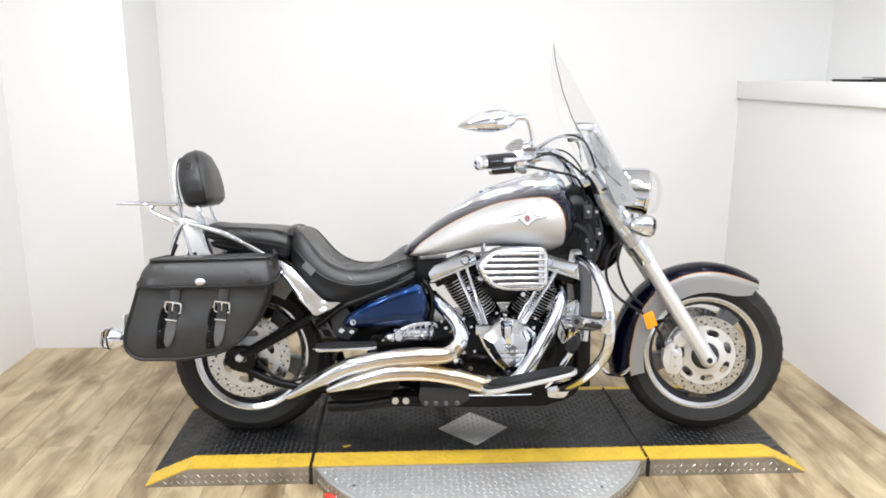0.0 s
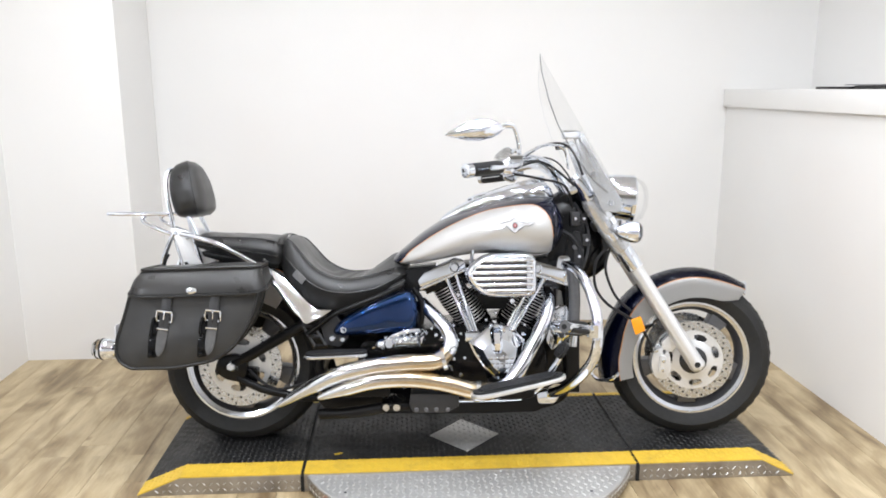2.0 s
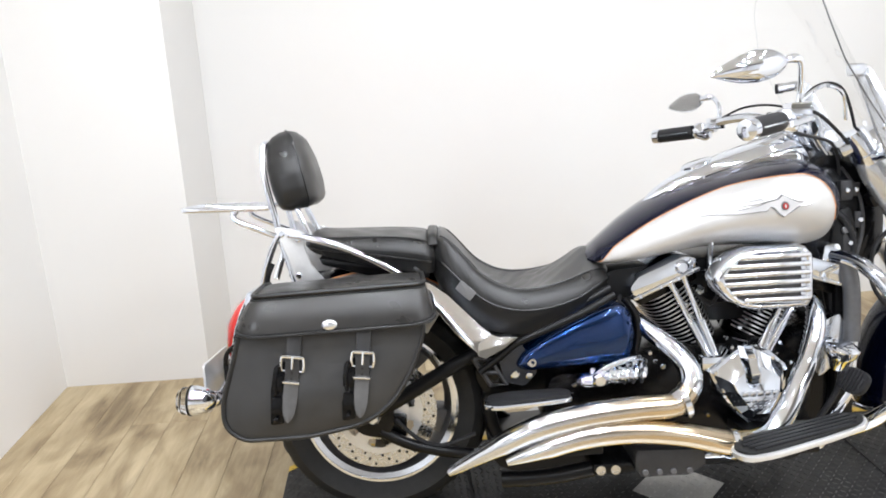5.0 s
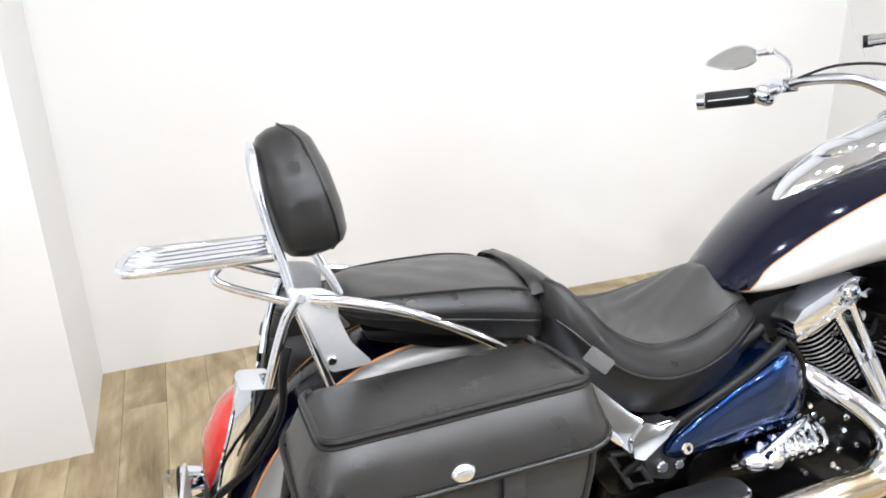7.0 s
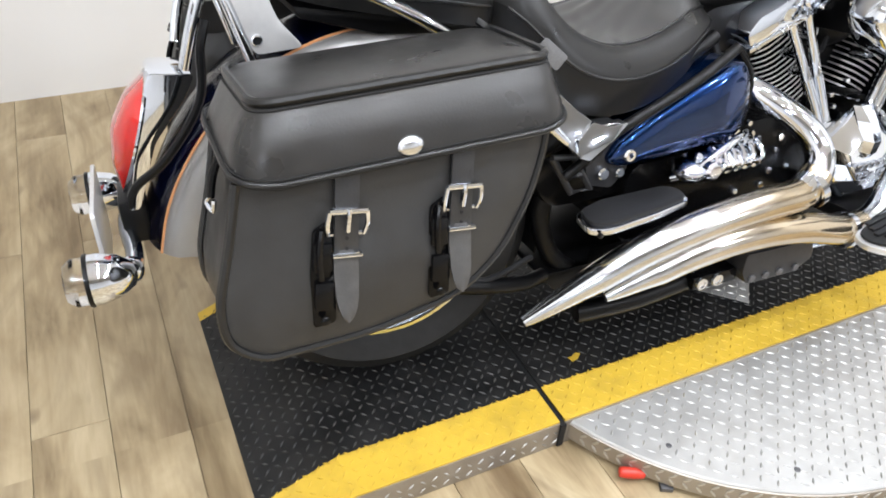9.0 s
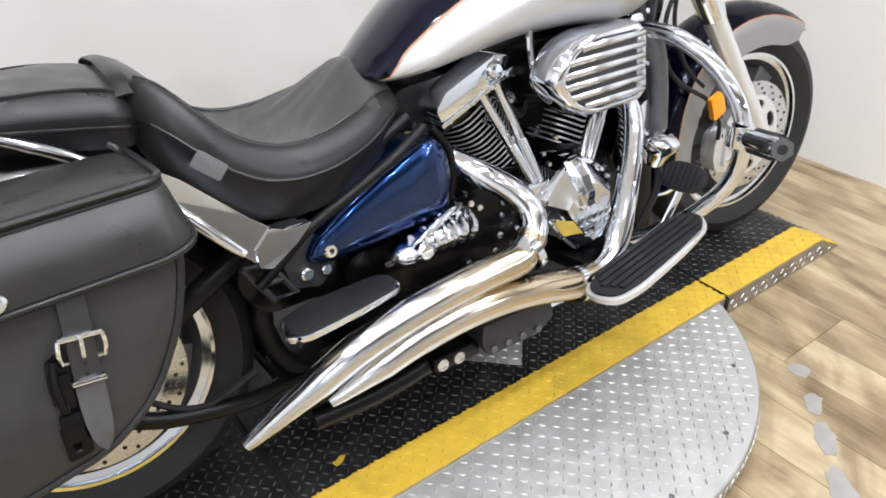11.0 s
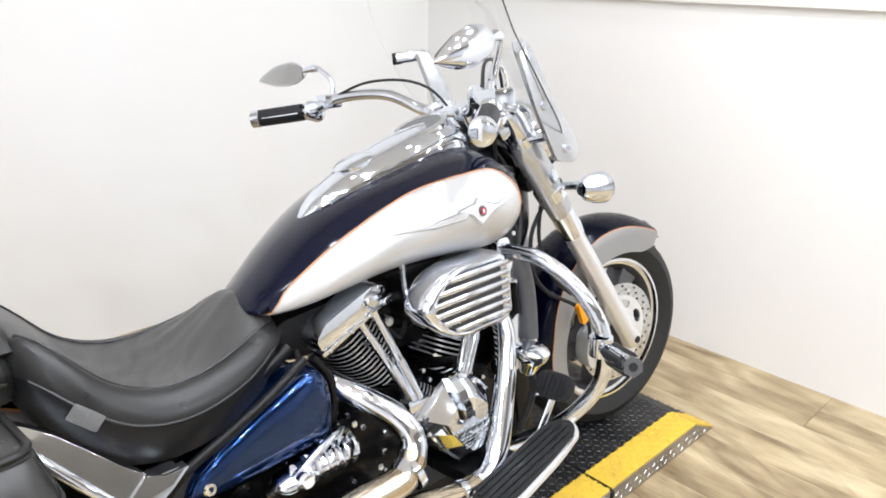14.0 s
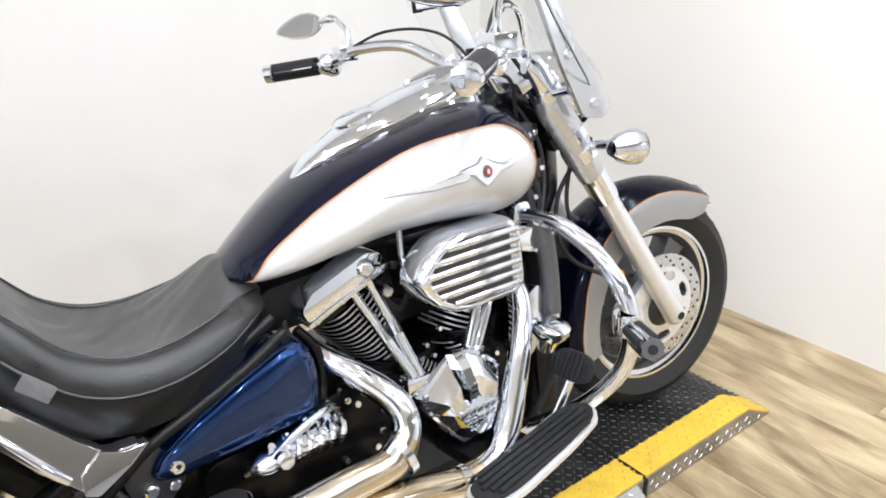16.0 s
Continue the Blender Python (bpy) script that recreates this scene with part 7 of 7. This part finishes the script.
# crash bar
cb = [(1.235, -0.120, 0.668), (1.255, -0.175, 0.672), (1.275, -0.250, 0.655), (1.296, -0.325, 0.600), (1.308, -0.380, 0.520), (1.310, -0.392, 0.440), (1.298, -0.375, 0.360), (1.260, -0.320, 0.285), (1.220, -0.245, 0.228), (1.175, -0.170, 0.190)]
crash = part("crash_bar", tube(cb, 0.0185, 16, 7), CHROME, bike, "chrome engine crash bar")
part("crash_bar_clamp", prism(rounded([(1.215, 0.655), (1.255, 0.640), (1.275, 0.665), (1.262, 0.705), (1.225, 0.705)], 0.01), -0.165, -0.10, 0.006), CHROME, crash)
part("crash_bar_foot", prism(rounded([(1.135, 0.205), (1.20, 0.215), (1.225, 0.20), (1.20, 0.165), (1.14, 0.168)], 0.01), -0.20, -0.15, 0.005), CHROME, crash)
mirror_cb = [(x, -y, z) for x, y, z in cb]
part("crash_bar", tube(mirror_cb, 0.0185, 16, 7), CHROME, bike, "chrome engine crash bar")
d = V(-0.61, -0.77, 0.19).normalized()
p0 = V(1.298, -0.388, 0.464)
peg = part("highway_peg", tube([p0, p0 + d * 0.05, p0 + d * 0.075, p0 + d * 0.09, p0 + d * 0.215, p0 + d * 0.23], [0.013, 0.012, 0.018, 0.021, 0.021, 0.017], 16, 2), CHROME, bike, "chrome highway peg with rubber inserts")
u = d.cross(V(0, 0, 1)).normalized()
for k in range(4):
    off = (u * math.cos(k * 1.57 + 0.4) + V(0, 0, 1) * math.sin(k * 1.57 + 0.4)) * 0.017
    part("rubber_insert", tube([p0 + d * 0.09 + off, p0 + d * 0.21 + off], 0.0095, 8, 0), BLACKRUBBER, peg)
part("peg_cap", tube([p0 + d * 0.215, p0 + d * 0.232], 0.0215, 6, 0), GREYMETAL, peg)
part("peg_bolt", tube([p0 + d * 0.231, p0 + d * 0.234], 0.009, 10, 0), HOLE, peg)
b = lathe([(0.0185, -0.022), (0.027, -0.022), (0.027, 0.022), (0.0185, 0.022)], (1.299, -0.390, 0.466), (0, -0.1, 1), 20)
part("peg_clamp", b, CHROME, peg)
b = prism(rounded([(1.20, 0.508), (1.245, 0.530), (1.262, 0.480), (1.24, 0.40), (1.19, 0.36), (1.17, 0.40)], 0.015), -0.20, -0.16, 0.008)
part("horn_cover", b, CHROMEDULL, bike)

SET["turn"] = None
# ---- radiator ----
rad = part("radiator", box(1.262, 1.312, -0.150, 0.150, 0.195, 0.640, 0.008), BLACK, bike, "black radiator behind the front wheel")
bm = bmesh.new()
for k in range(40):
    z = 0.21 + k * 0.0105
    join(bm, box(1.310, 1.3145, -0.135, 0.135, z - 0.0012, z + 0.0012, 0))
tagged(part("radiator_fins", bm, GREYMETAL, rad), kind="stuff")
part("radiator_hose", tube([(1.272, -0.165, 0.665), (1.283, -0.180, 0.62), (1.286, -0.186, 0.54), (1.283, -0.188, 0.455)], 0.021, 14, 5), GREYMETAL, rad, "thick grey coolant hose")
part("hose_sleeve", tube([(1.283, -0.188, 0.470), (1.281, -0.188, 0.42), (1.277, -0.188, 0.378)], 0.018, 14, 4), CHROMEDULL, rad, "braided chrome sleeve")

# dark masses inside the frame: backbone, battery case, injection body
part("backbone", prism(rounded([(0.60, 0.60), (0.68, 0.66), (1.23, 0.70), (1.27, 0.62), (1.20, 0.60), (0.70, 0.575)], 0.02), -0.115, 0.115, 0.01), BLACK, bike, "black frame backbone")
part("battery_case", prism(rounded([(0.30, 0.40), (0.36, 0.56), (0.66, 0.60), (0.73, 0.52), (0.70, 0.40), (0.48, 0.33), (0.34, 0.33)], 0.03), -0.145, 0.145, 0.012), BLACKGLOSS, bike, "black case under the seat")
part("intake_body", prism(rounded([(0.90, 0.50), (1.08, 0.50), (1.13, 0.66), (0.86, 0.66)], 0.03), -0.075, 0.10, 0.01), BLACK, bike)
part("engine_mount", prism(rounded([(1.14, 0.45), (1.26, 0.50), (1.27, 0.22), (1.16, 0.22)], 0.02), -0.12, 0.12, 0.01), BLACKGLOSS, bike)
part("inner_fender", prism(rounded([(0.28, 0.60), (0.40, 0.56), (0.36, 0.30), (0.33, 0.22), (0.345, 0.40)], 0.01), -0.12, 0.12, 0.004), BLACK, bike)

# ---- floor boards, each laid singly ----
random.seed(11)
BW, BL = 0.14, 1.22
shared = {}


def board_mesh(length):
    key = round(length, 2)
    if key not in shared:
        bm = bmesh.new()
        g, t = 0.0006, 0.006
        ring = [(-BW / 2 + g, 0), (BW / 2 - g, 0), (BW / 2 - g, key - 2 * g), (-BW / 2 + g, key - 2 * g)]
        lo = [bm.verts.new((x, y, -t)) for x, y in ring]
        mid = [bm.verts.new((x, y, -0.0006)) for x, y in ring]
        hi = [bm.verts.new((x * (1 - 0.012), y * 0.999 + 0.0006, 0)) for x, y in ring]
        bm.faces.new(hi)
        for a, b in ((lo, mid), (mid, hi)):
            for i in range(4):
                bm.faces.new((a[i], a[(i + 1) % 4], b[(i + 1) % 4], b[i]))
        bmesh.ops.recalc_face_normals(bm, faces=bm.faces)
        me = bpy.data.meshes.new("floor_board")
        bm.to_mesh(me)
        bm.free()
        me.materials.append(WOOD)
        shared[key] = me
    return shared[key]


x = XL + BW / 2 - 0.03
while x < XR + BW / 2:
    y = -2.6 - random.choice((0.0, 0.3, 0.61, 0.92))
    while y < YB:
        ln = min(BL, YB + 0.01 - y)
        if ln > 0.05:
            ob = new("floor_board", board_mesh(ln))
            ob.parent = floor
            ob.location = (x, y, 0)
        y += BL
    x += BW
bm = box(BX0 + 0.12, BX1 - 0.12, YS + 0.12, -1.72, -0.0055, -0.0045, 0)
part("far_boards", bm, WOOD, floor)
